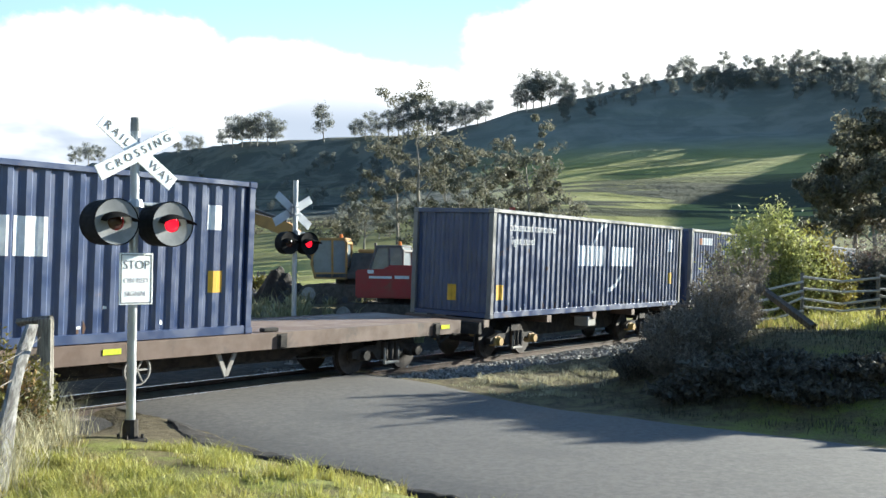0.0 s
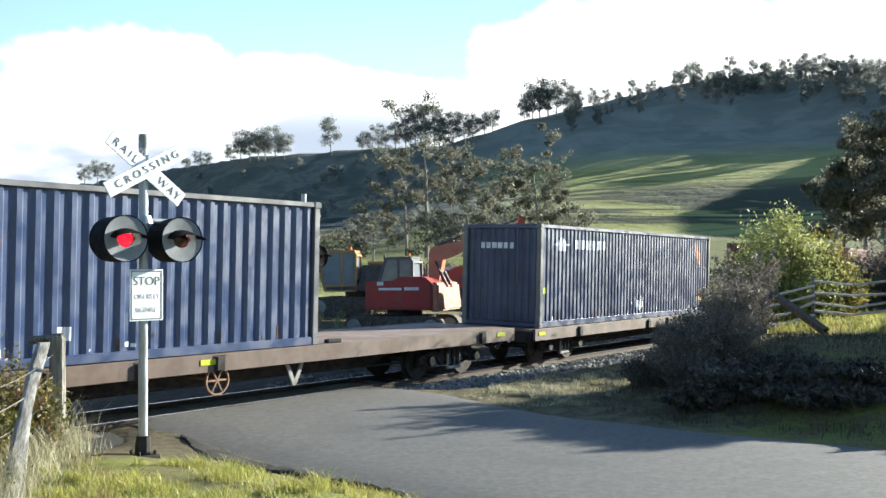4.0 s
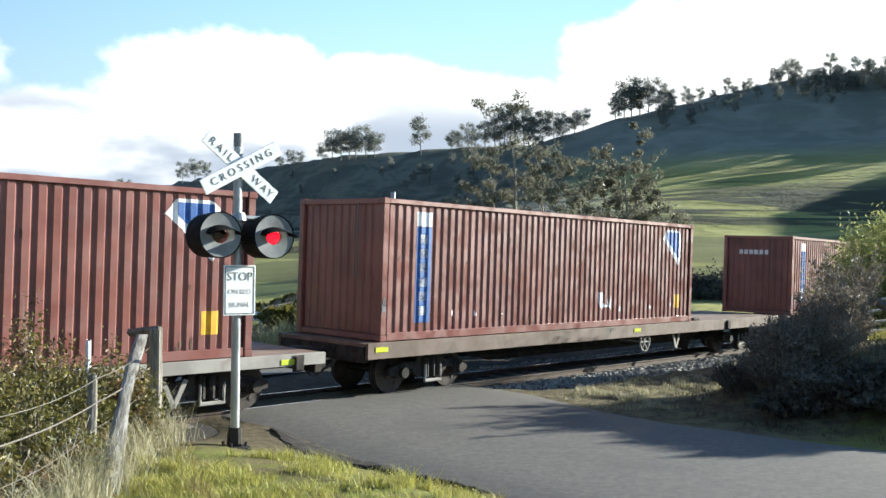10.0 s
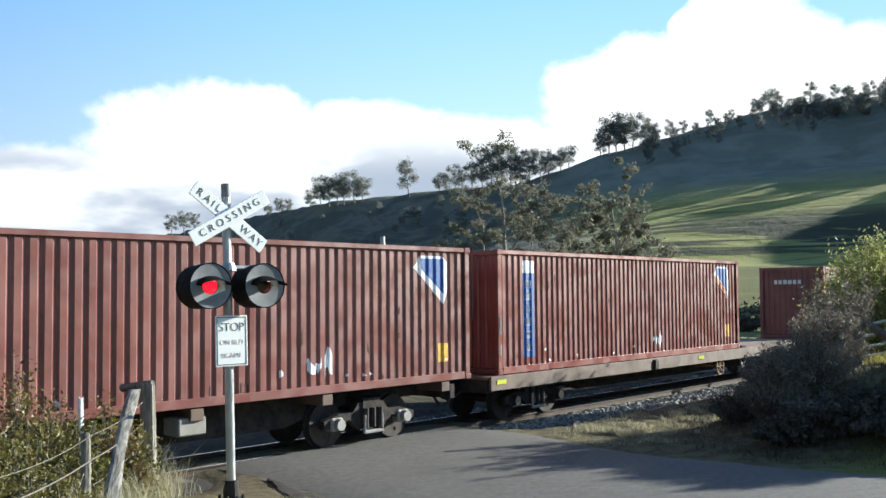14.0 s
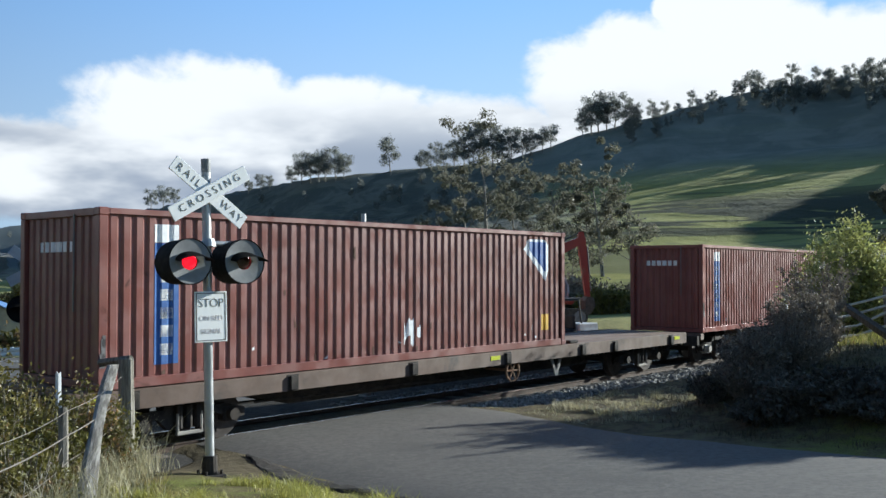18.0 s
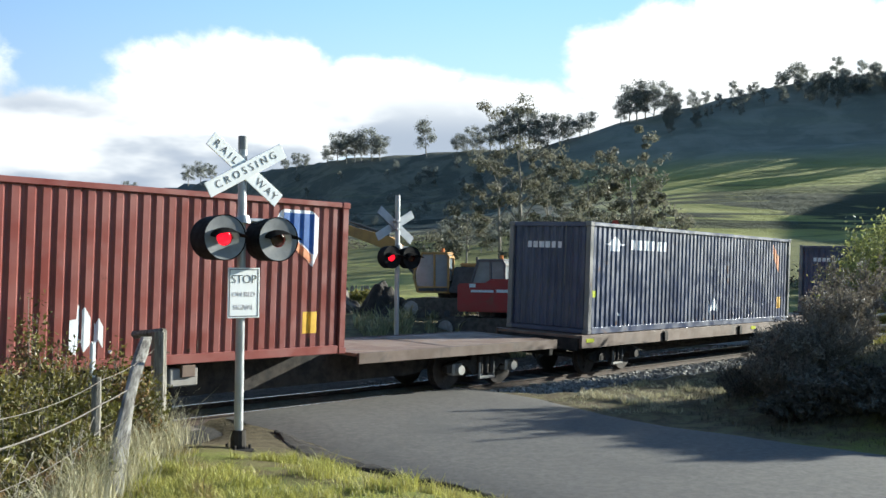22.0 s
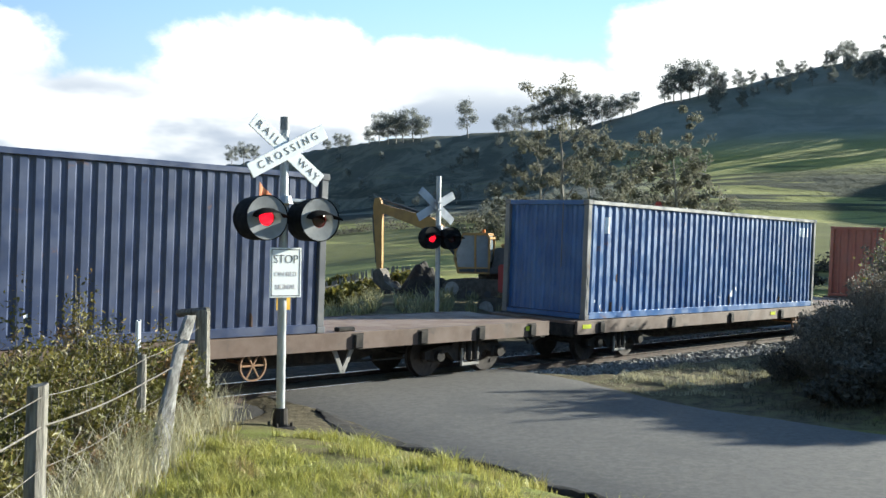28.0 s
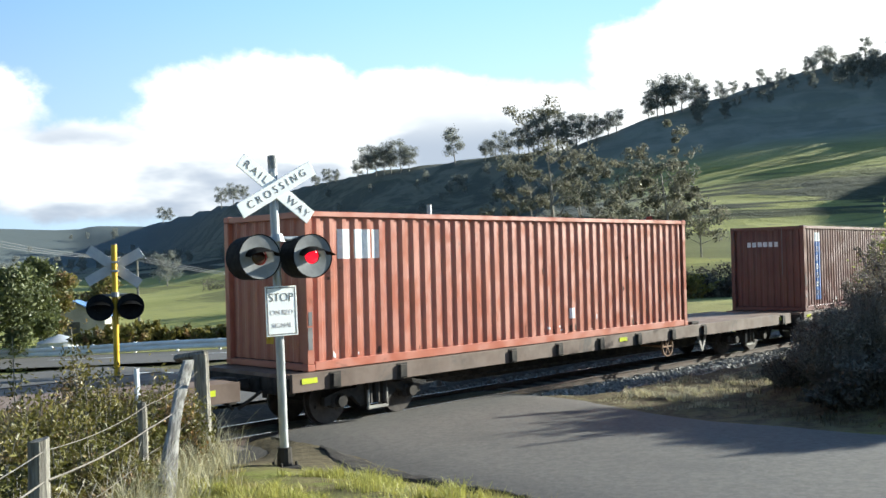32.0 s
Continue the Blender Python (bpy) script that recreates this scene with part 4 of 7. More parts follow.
def wagon(length, deck_z, style, label, seed):
    """A flat wagon; its origin is on the rails under its middle."""
    r = fuzz(seed)
    c = thing("flat_wagon", label, "railway wagon", "wagons of the train")
    h = length / 2
    pale = style == "pale"
    beam_mat = PALE_BEAM if pale else BEAM_STEEL
    box_mat = (AXLE_YELLOW if seed == 41 else BRIGHT_ROLLER) if style in ("skeletal", "half") else GREASE
    inset = 2.1
    for x in (-h + inset, h - inset):
        bogie(c, x, box_mat)
        wheelset(c, x - 0.85)
        wheelset(c, x + 0.85)
    if style in ("skeletal", "half"):
        for y in (-0.42, 0.42):
            bm = bmesh.new()
            prism(bm, [(-h, deck_z - 0.06), (h, deck_z - 0.06), (h, deck_z - 0.3), (h - 2.8, deck_z - 0.34), (h - 3.8, deck_z - 0.62), (-h + 3.8, deck_z - 0.62), (-h + 2.8, deck_z - 0.34), (-h, deck_z - 0.3)], y - 0.06, y + 0.06)
            part("centre_sill", bm, GREASE, c)
        for x in (-h + 0.3, -h + 3.4, h - 3.4, h - 0.3, 0):
            bm = bmesh.new()
            box(bm, x - 0.12, x + 0.12, -1.2, 1.2, deck_z - 0.2, deck_z - 0.012, bevel=0.01)
            part("cross_bearer", bm, beam_mat, c)
        bm = bmesh.new()
        box(bm, -0.3, 0.2, -1.15, -0.7, 0.62, 0.9, bevel=0.02)
        part("equipment_box", bm, PALE_BEAM, c)
        if style == "half":
            x0 = -h + 12.9
            bm = bmesh.new()
            box(bm, x0, h, -1.2, 1.2, deck_z - 0.07, deck_z - 0.012)
            part("deck", bm, DECK_STEEL, c, "rusty bare steel deck")
            for y in (-1.25, 1.25):
                bm = bmesh.new()
                box(bm, x0, h, y - 0.035, y + 0.035, deck_z - 0.2, deck_z, bevel=0.006)
                part("side_beam", bm, BEAM_STEEL, c)
    else:
        bm = bmesh.new()
        box(bm, -h, h, -1.2, 1.2, deck_z - 0.07, deck_z - 0.006)
        part("deck", bm, DECK_STEEL, c, "rusty bare steel deck")
        for y in (-1, 1):
            bm = bmesh.new()
            depth = 0.2 if pale else 0.3
            yy = y * 1.25
            box(bm, -h, h, yy - 0.035, yy + 0.035, deck_z - depth, deck_z + 0.004, bevel=0.006)
            part("side_beam", bm, beam_mat, c)
        for y in (-0.4, 0.4):
            bm = bmesh.new()
            prism(bm, [(-h, deck_z - 0.08), (h, deck_z - 0.08), (h, deck_z - 0.34), (h - 3.4, deck_z - 0.36), (h - 4.6, deck_z - 0.66), (-h + 4.6, deck_z - 0.66), (-h + 3.4, deck_z - 0.36), (-h, deck_z - 0.34)], y - 0.05, y + 0.05)
            part("centre_sill", bm, GREASE, c)
        # stake pockets, twist-locks, hand-brake, V hanger, brake cylinder
        first = None
        for x in [-h + 0.9 + i * 1.55 for i in range(int((length - 1.2) / 1.55) + 1)]:
            if r.random() < 0.5:
                continue
            if first is None:
                bm = bmesh.new()
                box(bm, -0.09, 0.09, -1.345, -1.285, -0.28, -0.04, bevel=0.015)
                box(bm, -0.12, 0.12, -1.295, -1.287, -0.3, -0.02)
                first = part("stake_pocket", bm, GREASE, c)
                first.location = (x, 0, deck_z)
            else:
                again(first, c, pose(x, 0, deck_z))
        for x in (-h + 0.35, h - 0.6, 0.3) if not pale else (h - 0.8,):
            bm = bmesh.new()
            box(bm, x - 0.16, x + 0.16, -1.297, -1.288, deck_z - 0.17, deck_z - 0.08)
            part("reflector_plate", bm, HIVIS, c, "yellow reflective plate")
        for x in (-h + 13.2, -h + 6.6):
            if x < h - 0.5:
                for y in (-1.05, 1.05):
                    bm = bmesh.new()
                    box(bm, x - 0.2, x + 0.18, y - 0.07, y + 0.07, deck_z - 0.006, deck_z + 0.07, bevel=0.02)
                    part("twist_lock", bm, GREASE, c)
        bx = r.uniform(0.5, 3.0)
        bm = bmesh.new()
        bmesh.ops.create_cone(bm, cap_ends=False, segments=20, radius1=0.25, radius2=0.25, depth=0.05, matrix=pose(bx, -1.2, deck_z - 0.46, 90))
        bmesh.ops.solidify(bm, geom=bm.faces[:], thickness=0.025)
        for k in range(3):
            a = k * math.pi / 3
            rod(bm, (bx + 0.25 * math.cos(a), -1.2, deck_z - 0.46 + 0.25 * math.sin(a)), (bx - 0.25 * math.cos(a), -1.2, deck_z - 0.46 - 0.25 * math.sin(a)), 0.018, seg=6)
        rod(bm, (bx, -1.2, deck_z - 0.46), (bx, -0.4, deck_z - 0.46), 0.03, seg=6)
        part("hand_brake_wheel", bm, HANDBRAKE if r.random() < 0.6 else PALE_BEAM, c, "spoked hand-brake wheel")
        vx = bx + 1.9
        bm = bmesh.new()
        for k in (-1, 1):
            beam(bm, (vx + k * 0.2, -1.1, deck_z - 0.3), (vx, -1.1, deck_z - 0.72), 0.03, 0.08)
        part("v_hanger", bm, PALE_BEAM, c)
        bm = bmesh.new()
        rod(bm, (-1.6, 0.1, deck_z - 0.55), (-0.7, 0.1, deck_z - 0.55), 0.2, seg=14)
        rod(bm, (-h + 3.6, -0.75, deck_z - 0.5), (h - 3.6, -0.7, deck_z - 0.62), 0.02, seg=6)
        part("brake_gear", bm, GREASE, c)
        if pale:
            bm = bmesh.new()
            pts = [(-h + 3.0, deck_z - 0.26), (-h + 5.0, deck_z - 0.5), (h - 5.0, deck_z - 0.5), (h - 3.0, deck_z - 0.26)]
            for p, q in zip(pts, pts[1:]):
                rod(bm, (p[0], -1.12, p[1]), (q[0], -1.12, q[1]), 0.022, seg=6)
            part("truss_rod", bm, PALE_BEAM, c)
    for x in (-1, 1):
        bm = bmesh.new()
        xe = x * h
        box(bm, min(xe, xe - x * 0.14), max(xe, xe - x * 0.14), -1.17, 1.17, deck_z - 0.36, deck_z - 0.075, bevel=0.01)
        part("end_beam", bm, GREASE, c)
        bm = bmesh.new()
        box(bm, min(xe, xe + x * 0.3), max(xe, xe + x * 0.3), -0.09, 0.09, 0.72, 0.9, bevel=0.02)
        box(bm, min(xe + x * 0.26, xe + x * 0.49), max(xe + x * 0.26, xe + x * 0.49), -0.16, 0.16, 0.68, 0.95, bevel=0.04)
        rod(bm, (xe + x * 0.05, -0.5, 0.72), (xe + x * 0.42, -0.35, 0.45), 0.03, seg=6)
        part("coupler", bm, GREASE, c)
    return c


# start of each box along the train at 0 s, and its height over 1.086 m
TRAIN = [
    (-0.79, -0.01, NAVY, NAVY, "navy", "flat", "navy blue container with bold white lettering bars"),
    (19.07, -0.04, NAVY, PALE_EDGE, "navy", "skeletal", "navy blue container with grey corner posts and white arcs"),
    (32.24, -0.04, NAVY, PALE_EDGE, "plain", "flat", "plain navy blue container with faded red and white marks"),
    (52.54, -0.11, GREYBLUE, PALE_EDGE, "blue", "flat", "weathered grey-blue container with winged emblem"),
    (74.05, -0.11, BROWN, BROWN, "brown", "pale", "red-brown container with upright blue strip"),
    (89.13, 0.00, BROWN, BROWN, "brown", "flat", "red-brown container with upright blue strip and scuffs"),
    (108.69, -0.04, BROWN, BROWN, "brown", "skeletal", "red-brown container on a skeletal wagon"),
    (121.81, -0.03, RED, RED, "brown", "flat", "oxide red container with upright blue strip"),
    (141.83, -0.04, BROWN, BROWN, "brown", "flat", "red-brown container with dented repaired side"),
    (161.73, -0.12, RED, RED, "brown", "half", "oxide red container with faded badge"),
    (181.60, -0.06, GREYBLUE, PALE_EDGE, "blue", "flat", "grey-blue container with winged emblem"),
    (201.29, -0.05, GREYBLUE, PALE_EDGE, "blue", "flat", "dark grey-blue container with orange badge"),
    (220.79, -0.08, BLUE, PALE_EDGE, "plain2", "flat", "bright blue container with weathered grey corner posts"),
    (240.51, -0.06, SALMON, SALMON, "salmon", "flat", "faded salmon-red container with white bars"),
    (260.01, -0.08, DARKBROWN, DARKBROWN, "brown", "flat", "dark brown corrugated steel container"),
]
rolling = []


def wear(seed):
    """Scrapes and rust runs on the near side, most of them low down."""
    r = fuzz(500 + seed)
    pale, rust = [], []
    for k in range(7):
        u, z = r.uniform(0.4, LONG - 0.7), 0.2 + 0.4 * r.random() ** 2
        pale.append(ragged(u, u + r.uniform(0.02, 0.08), z, z + r.uniform(0.03, 0.10), seed * 9 + k, 0.8))
    for k in range(16):
        u, z = r.uniform(0.4, LONG - 0.7), r.choice((0.18, 0.18, r.uniform(0.3, 2.2)))
        rust.append(ragged(u, u + r.uniform(0.02, 0.07), z, z + r.uniform(0.04, 0.22), seed * 7 + k, 0.8))
    corner = bmesh.new()
    for _ in range(4):
        z = r.uniform(0.2, 1.1)
        box(corner, 0.02 + r.uniform(0, 0.05), 0.12, -WIDE / 2 - 0.002, -WIDE / 2 + 0.02, z, z + r.uniform(0.06, 0.25))
    for b in pale + rust:
        bmesh.ops.translate(b, vec=(0, -0.002, 0), verts=b.verts[:])
    return [("scuff", joined(*pale), MARK_WHITE, "pale scrape marks"), ("rust_patch", joined(*rust), SCUFF_RUST, "rust spots"), ("corner_scuff", corner, PALE_EDGE, "rubbed corner")]



def make_train():
    fronts = [s - (1.75 if style == "pale" and i == 4 else 0.4) for i, (s, _, _, _, _, style, _) in enumerate(TRAIN)] + [279.4]
    for i, (s, dz, colour, edge, marks, style, label) in enumerate(TRAIN):
        base = 1.086 + dz
        fold[0] = CLOSE_FOLD if marks in ("brown", "blue") else WIDE_FOLD
        if marks == "navy":
            m = navy_marks()
        elif marks == "plain":
            m = [("marking", blocks(1.3, 2.3, [0.22, 0.22, 0.22, 0.22], 0.28, 0.05), MARK_WHITE, "white lettering bar"), ("marking", patch(0.95, 1.2, 2.3, 2.55), MARK_ORANGE, "faded red mark"), ("marking", patch(6.9, 7.1, 0.4, 0.62), MARK_WHITE, "white patch"), ("marking", patch(1.0, 1.12, 0.35, 0.55), MARK_WHITE, "white patch"), ("marking", patch(4.9, 5.05, 0.36, 0.5), MARK_WHITE, "white patch")]
        elif marks == "plain2":
            m = [("marking", patch(0.75, 0.9, 2.1, 2.5), MARK_WHITE, "white mark"), ("marking", ragged(6.8, 7.0, 0.4, 0.6, 3, 0.6), MARK_WHITE, "white patch"), ("marking", ragged(7.1, 7.2, 0.6, 0.73, 4, 0.6), MARK_WHITE, "white patch"), ("marking", blocks(11.2, 2.3, [0.13, 0.13, 0.13], 0.3, 0.08), MARK_WHITE, "white lettering bar")]
        elif marks == "blue":
            m = blue_marks(i)
        elif marks == "salmon":
            m = [("marking", blocks(0.75, 2.02, [0.28, 0.36, 0.14], 0.55, 0.08), MARK_WHITE, "large white lettering bar"), ("marking", patch(7.3, 7.5, 0.5, 0.75), MARK_WHITE, "white patch"), ("marking", patch(1.2, 1.42, 0.45, 0.85, front_end), MARK_YELLOW, "yellow panel")]
        else:
            m = brown_marks(i, ends=i != 4 and i != 5)
        m = m + wear(i)
        c = container(colour, edge, label, m)
        if marks == "navy":
            for words, u, z in (("advanced container", 2.05, 2.27), ("light steel", 1.5, 1.93)):
                tagged(lettering(words, 0.31, MARK_WHITE, c, pose(u - LONG / 2, -WIDE / 2 + 0.034, z, 90)), "small white lettering")
        for o in c.children:
            if o.name.split(".")[0] in ("scuff", "rust_patch", "corner_scuff"):
                tagged(o, kind="stuff")
        rolling.append((c, s + LONG / 2, base))
        f, b = fronts[i], fronts[i + 1] - 0.98
        names = {"flat": "brown steel flat wagon with a bare deck behind its container", "skeletal": "black skeletal wagon with bare worn axle boxes", "pale": "flat wagon with pale weathered side beams", "half": "black skeletal wagon with a short rusty deck behind its container"}
        g = wagon(b - f, base, style, names[style], 40 + i)
        rolling.append((g, (f + b) / 2, 0.0))


make_train()

# distance travelled, by time
RUN = [(0, 0), (1, 8.05), (2, 16.1), (3, 23.92), (3.5, 27.76), (5.5, 43.25), (6, 47.1), (7, 54.74), (8, 62.12), (9, 69.58), (10, 77.0), (11, 84.2), (12, 91.45), (13, 98.7), (14, 106.0), (17, 127.73), (18, 134.82), (20, 148.95), (21, 155.8), (22, 162.75), (23, 169.7), (24, 176.48), (27, 196.88), (28, 203.7), (29, 210.55), (30, 217.4), (31, 224.25), (32, 231.06)]


def motions():
    for ob, s, z in rolling:
        rows = []
        for t, u in RUN:
            x, y, level, h = track_at(s - u)
            m = pose(x, y, level, CANT, 0, h)
            rows.append((t, m @ Matrix.Translation((0, 0, z))))
        walk(ob, rows)
    # wheels roll 75 degrees from row to row
    times, run = [t for t, _ in RUN], [u for _, u in RUN]
    turns = [(float(np.interp(u, run, times)), u) for u in np.arange(0.0, run[-1], 0.55)] + [(32.0, run[-1])]
    for axle, x in wheelsets:
        walk(axle, [(t, pose(x, 0, 0.42, 0, -math.degrees(u / 0.42), 0)) for t, u in turns])
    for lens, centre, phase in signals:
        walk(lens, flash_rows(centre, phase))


# ---- crossing signals ----
FLASH = 0.712
signals = []


def face_pose(x, y, z, az):
    """A pose whose -y looks towards the compass bearing az (degrees from +y to the right)."""
    return pose(x, y, z, 0, 0, 180 - az)


def lamp(parent, x, z, y_front, depth, board_mat, rim, phase, lit=True):
    """A lamp in a black drum with a pale board, a hood and a turning two-faced lens."""
    bm = bmesh.new()
    yb = y_front + depth
    bmesh.ops.create_cone(bm, cap_ends=False, segments=32, radius1=rim, radius2=rim * 1.04, depth=depth, matrix=pose(x, (y_front + yb) / 2, z, 90))
    bmesh.ops.create_circle(bm, cap_ends=True, segments=32, radius=rim, matrix=pose(x, yb, z, 90))
    rod(bm, (x, yb, z), (x, yb + 0.1, z), rim * 0.45, rim * 0.3, seg=16)
    drum = part("signal_lamp", bm, LAMP_BLACK, parent, "black drum-shaped flashing lamp", smooth=False)
    bm = bmesh.new()
    k, ri, ro = 32, 0.105, rim * 1.0
    ring = [[bm.verts.new((x + r * math.cos(t * 2 * math.pi / k), yy, z + r * math.sin(t * 2 * math.pi / k))) for t in range(k)] for r, yy in ((ro, y_front + 0.012), (ri, y_front + 0.03), (ri, y_front + 0.16))]
    for a, b in zip(ring, ring[1:]):
        for t in range(k):
            bm.faces.new((a[t], a[(t + 1) % k], b[(t + 1) % k], b[t]))
    bm.faces.new(ring[-1])
    part("target_board", bm, board_mat, drum, "grey round target board")
    bm = bmesh.new()
    steps = 14
    rows = [[bm.verts.new((x + r * math.cos(t), yy, z + r * math.sin(t) + dz)) for t in (radians(180 * i / steps) for i in range(steps + 1))] for r, yy, dz in ((0.2, y_front + 0.012, 0.0), (0.225, y_front - 0.19, 0.0))]
    for line, low, squash in ((rows[0], 0.012, 0.56), (rows[1], -0.012, 0.3)):
        for v in line:
            v.co.z = z + low + (v.co.z - z) * squash
    for i in range(steps):
        bm.faces.new((rows[0][i], rows[0][i + 1], rows[1][i + 1], rows[1][i]))
    bmesh.ops.solidify(bm, geom=bm.faces[:], thickness=0.006)
    part("hood", bm, LAMP_BLACK, drum)
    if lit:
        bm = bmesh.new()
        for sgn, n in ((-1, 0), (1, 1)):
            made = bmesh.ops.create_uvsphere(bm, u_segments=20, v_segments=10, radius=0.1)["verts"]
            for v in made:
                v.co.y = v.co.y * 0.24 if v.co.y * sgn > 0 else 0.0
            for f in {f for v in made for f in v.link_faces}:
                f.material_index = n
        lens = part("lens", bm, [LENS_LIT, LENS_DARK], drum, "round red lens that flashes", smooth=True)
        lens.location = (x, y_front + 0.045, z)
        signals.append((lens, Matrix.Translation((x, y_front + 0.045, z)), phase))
    else:
        bm = bmesh.new()
        rod(bm, (x, y_front + 0.04, z), (x, y_front + 0.06, z), 0.1, seg=20)
        part("lens", bm, LAMP_BLACK, drum)
    return drum


def signal_mast(name, label, x, y, az, top, lamp_z, cross_z, pole_mat, cross_mat, seed, lettered=False, lamps=(), arm_back=False, lean=0.0, z0=None):
    z0 = ground_z(x, y) - 0.05 if z0 is None else z0
    c = thing(name, label, "crossing signal", "crossing signals", face_pose(x, y, 0, az) @ pose(0, 0, 0, 0, lean, 0))
    bm = bmesh.new()
    rod(bm, (0, 0, z0), (0, 0, top), 0.057, seg=20)
    part("pole", bm, pole_mat, c)
    bm = bmesh.new()
    rod(bm, (0, 0, top - 0.16 if lettered else top), (0, 0, top + 0.012), 0.061, seg=20)
    part("pole_cap", bm, LAMP_GREY, c)
    bm = bmesh.new()
    rod(bm, (0, 0, z0 - 0.1), (0, 0, z0 + 0.3), 0.105, 0.092, seg=12)
    box(bm, -0.16, 0.16, -0.16, 0.16, z0 - 0.1, z0 + 0.07, bevel=0.02)
    for i in range(4):
        a = math.pi / 4 + i * math.pi / 2
        rod(bm, (0.15 * math.cos(a), 0.15 * math.sin(a), z0), (0.15 * math.cos(a), 0.15 * math.sin(a), z0 + 0.12), 0.018, seg=6)
    part("pole_base", bm, GREASE if lettered else CONCRETE, c)
    side = 1 if arm_back else -1
    y_arm = side * 0.075
    for k, angle in enumerate((-33 - 4, 33 - 4)):
        off = side * (0.0 if k == 0 else 0.028)
        bm = bmesh.new()
        box(bm, -0.61, 0.61, y_arm + off - 0.009, y_arm + off + 0.009, -0.1, 0.1, bevel=0.003)
        plank = part("crossbuck_arm", bm, cross_mat, c, "white crossed board" if lettered else "bare metal back of a crossed board")
        plank.matrix_basis = pose(0, 0, cross_z, 0, -angle, 0)
        if lettered:
            if k == 0:
                lettering("RAIL", 0.14, SIGN_BLACK, plank, pose(-0.35, y_arm + off - 0.012, 0, 90, 0, 0), spread=1.5)
                lettering("WAY", 0.14, SIGN_BLACK, plank, pose(0.38, y_arm + off - 0.012, 0, 90, 0, 0), spread=1.3)
            else:
                lettering("CROSSING", 0.14, SIGN_BLACK, plank, pose(0, y_arm + off - 0.012, 0, 90, 0, 0), spread=1.6)
    for h in (-0.09, 0.09):
        bm = bmesh.new()
        box(bm, -0.075, 0.075, -0.07, 0.07, cross_z + h - 0.02, cross_z + h + 0.02, bevel=0.005)
        part("clamp", bm, GALV, c)
    if lamps:
        reach = 0.375 if lettered else 0.29
        bm = bmesh.new()
        rod(bm, (-reach, -0.05, lamp_z + 0.24), (reach, -0.05, lamp_z + 0.24), 0.03, seg=10)
        rod(bm, (0, -0.04, lamp_z + 0.2), (0, -0.04, lamp_z + 0.3), 0.1, 0.075, seg=14)
        for sx in (-reach, reach):
            rod(bm, (sx, -0.05, lamp_z + 0.26), (sx, -0.05, lamp_z + 0.12), 0.025, seg=8)
        part("cross_arm", bm, GALV if lettered else LAMP_GREY, c)
        for i, sx in enumerate((-reach, reach)):
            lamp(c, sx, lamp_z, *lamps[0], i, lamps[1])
    return c


px, py = -3.43, 12.12
mast = signal_mast("crossing_signal", "galvanised crossing signal with white crossbuck and twin red flashers", px, py, 136.4, 4.27, 2.96, 3.84, GALV, SIGN_WHITE, 1, True, ((-0.3, 0.42, LAMP_GREY, 0.275), True))
bm = bmesh.new()
box(bm, -0.225, 0.225, -0.085, -0.075, 1.95, 2.59, bevel=0.003)
plate = part("notice_plate", bm, SIGN_WHITE, mast, "white enamelled notice plate")
bm = bmesh.new()
for x0, x1, z0, z1 in ((-0.205, 0.205, 1.968, 1.978), (-0.205, 0.205, 2.562, 2.572), (-0.205, -0.195, 1.978, 2.562), (0.195, 0.205, 1.978, 2.562)):
    box(bm, x0, x1, -0.088, -0.085, z0, z1)
part("border", bm, SIGN_BLACK, plate)
lettering("STOP", 0.155, SIGN_BLACK, plate, pose(0, -0.087, 2.44, 90), spread=0.95)
lettering("ON RED", 0.092, SIGN_RED, plate, pose(0, -0.087, 2.25, 90), spread=0.95)
lettering("SIGNAL", 0.092, SIGN_RED, plate, pose(0, -0.087, 2.085, 90), spread=0.95)

ax, ay = 23.0 * math.sin(radians(-6.68)), 23.0 * math.cos(radians(-6.68))
signal_mast("crossing_signal", "slim galvanised crossing signal beyond the track, seen from behind", ax, ay, 136.4, 4.43, 2.95, 3.72, GALV, ALU, 2, lamps=((-0.2, 0.25, LAMP_BLACK, 0.26), True), arm_back=True)
ax, ay = 20.6 * math.sin(radians(-24.98)), 20.6 * math.cos(radians(-24.98))
signal_mast("crossing_signal", "yellow-painted crossing signal mast, seen from behind", ax, ay, 155, 3.64, 2.38, 3.2, MAST_YELLOW, ALU, 3, lamps=((-0.12, 0.2, LAMP_BLACK, 0.26), False), arm_back=True, lean=0.6)


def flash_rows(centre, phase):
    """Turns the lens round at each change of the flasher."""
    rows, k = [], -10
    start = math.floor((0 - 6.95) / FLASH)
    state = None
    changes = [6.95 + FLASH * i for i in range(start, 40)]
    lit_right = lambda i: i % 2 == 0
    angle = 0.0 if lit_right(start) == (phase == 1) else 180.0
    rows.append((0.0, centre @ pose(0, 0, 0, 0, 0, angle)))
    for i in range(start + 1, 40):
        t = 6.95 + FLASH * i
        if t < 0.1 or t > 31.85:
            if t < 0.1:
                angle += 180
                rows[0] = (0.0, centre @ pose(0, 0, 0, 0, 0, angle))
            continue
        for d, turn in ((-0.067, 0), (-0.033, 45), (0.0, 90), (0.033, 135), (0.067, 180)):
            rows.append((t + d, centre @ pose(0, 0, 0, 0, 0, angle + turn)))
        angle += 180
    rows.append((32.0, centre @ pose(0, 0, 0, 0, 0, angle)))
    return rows


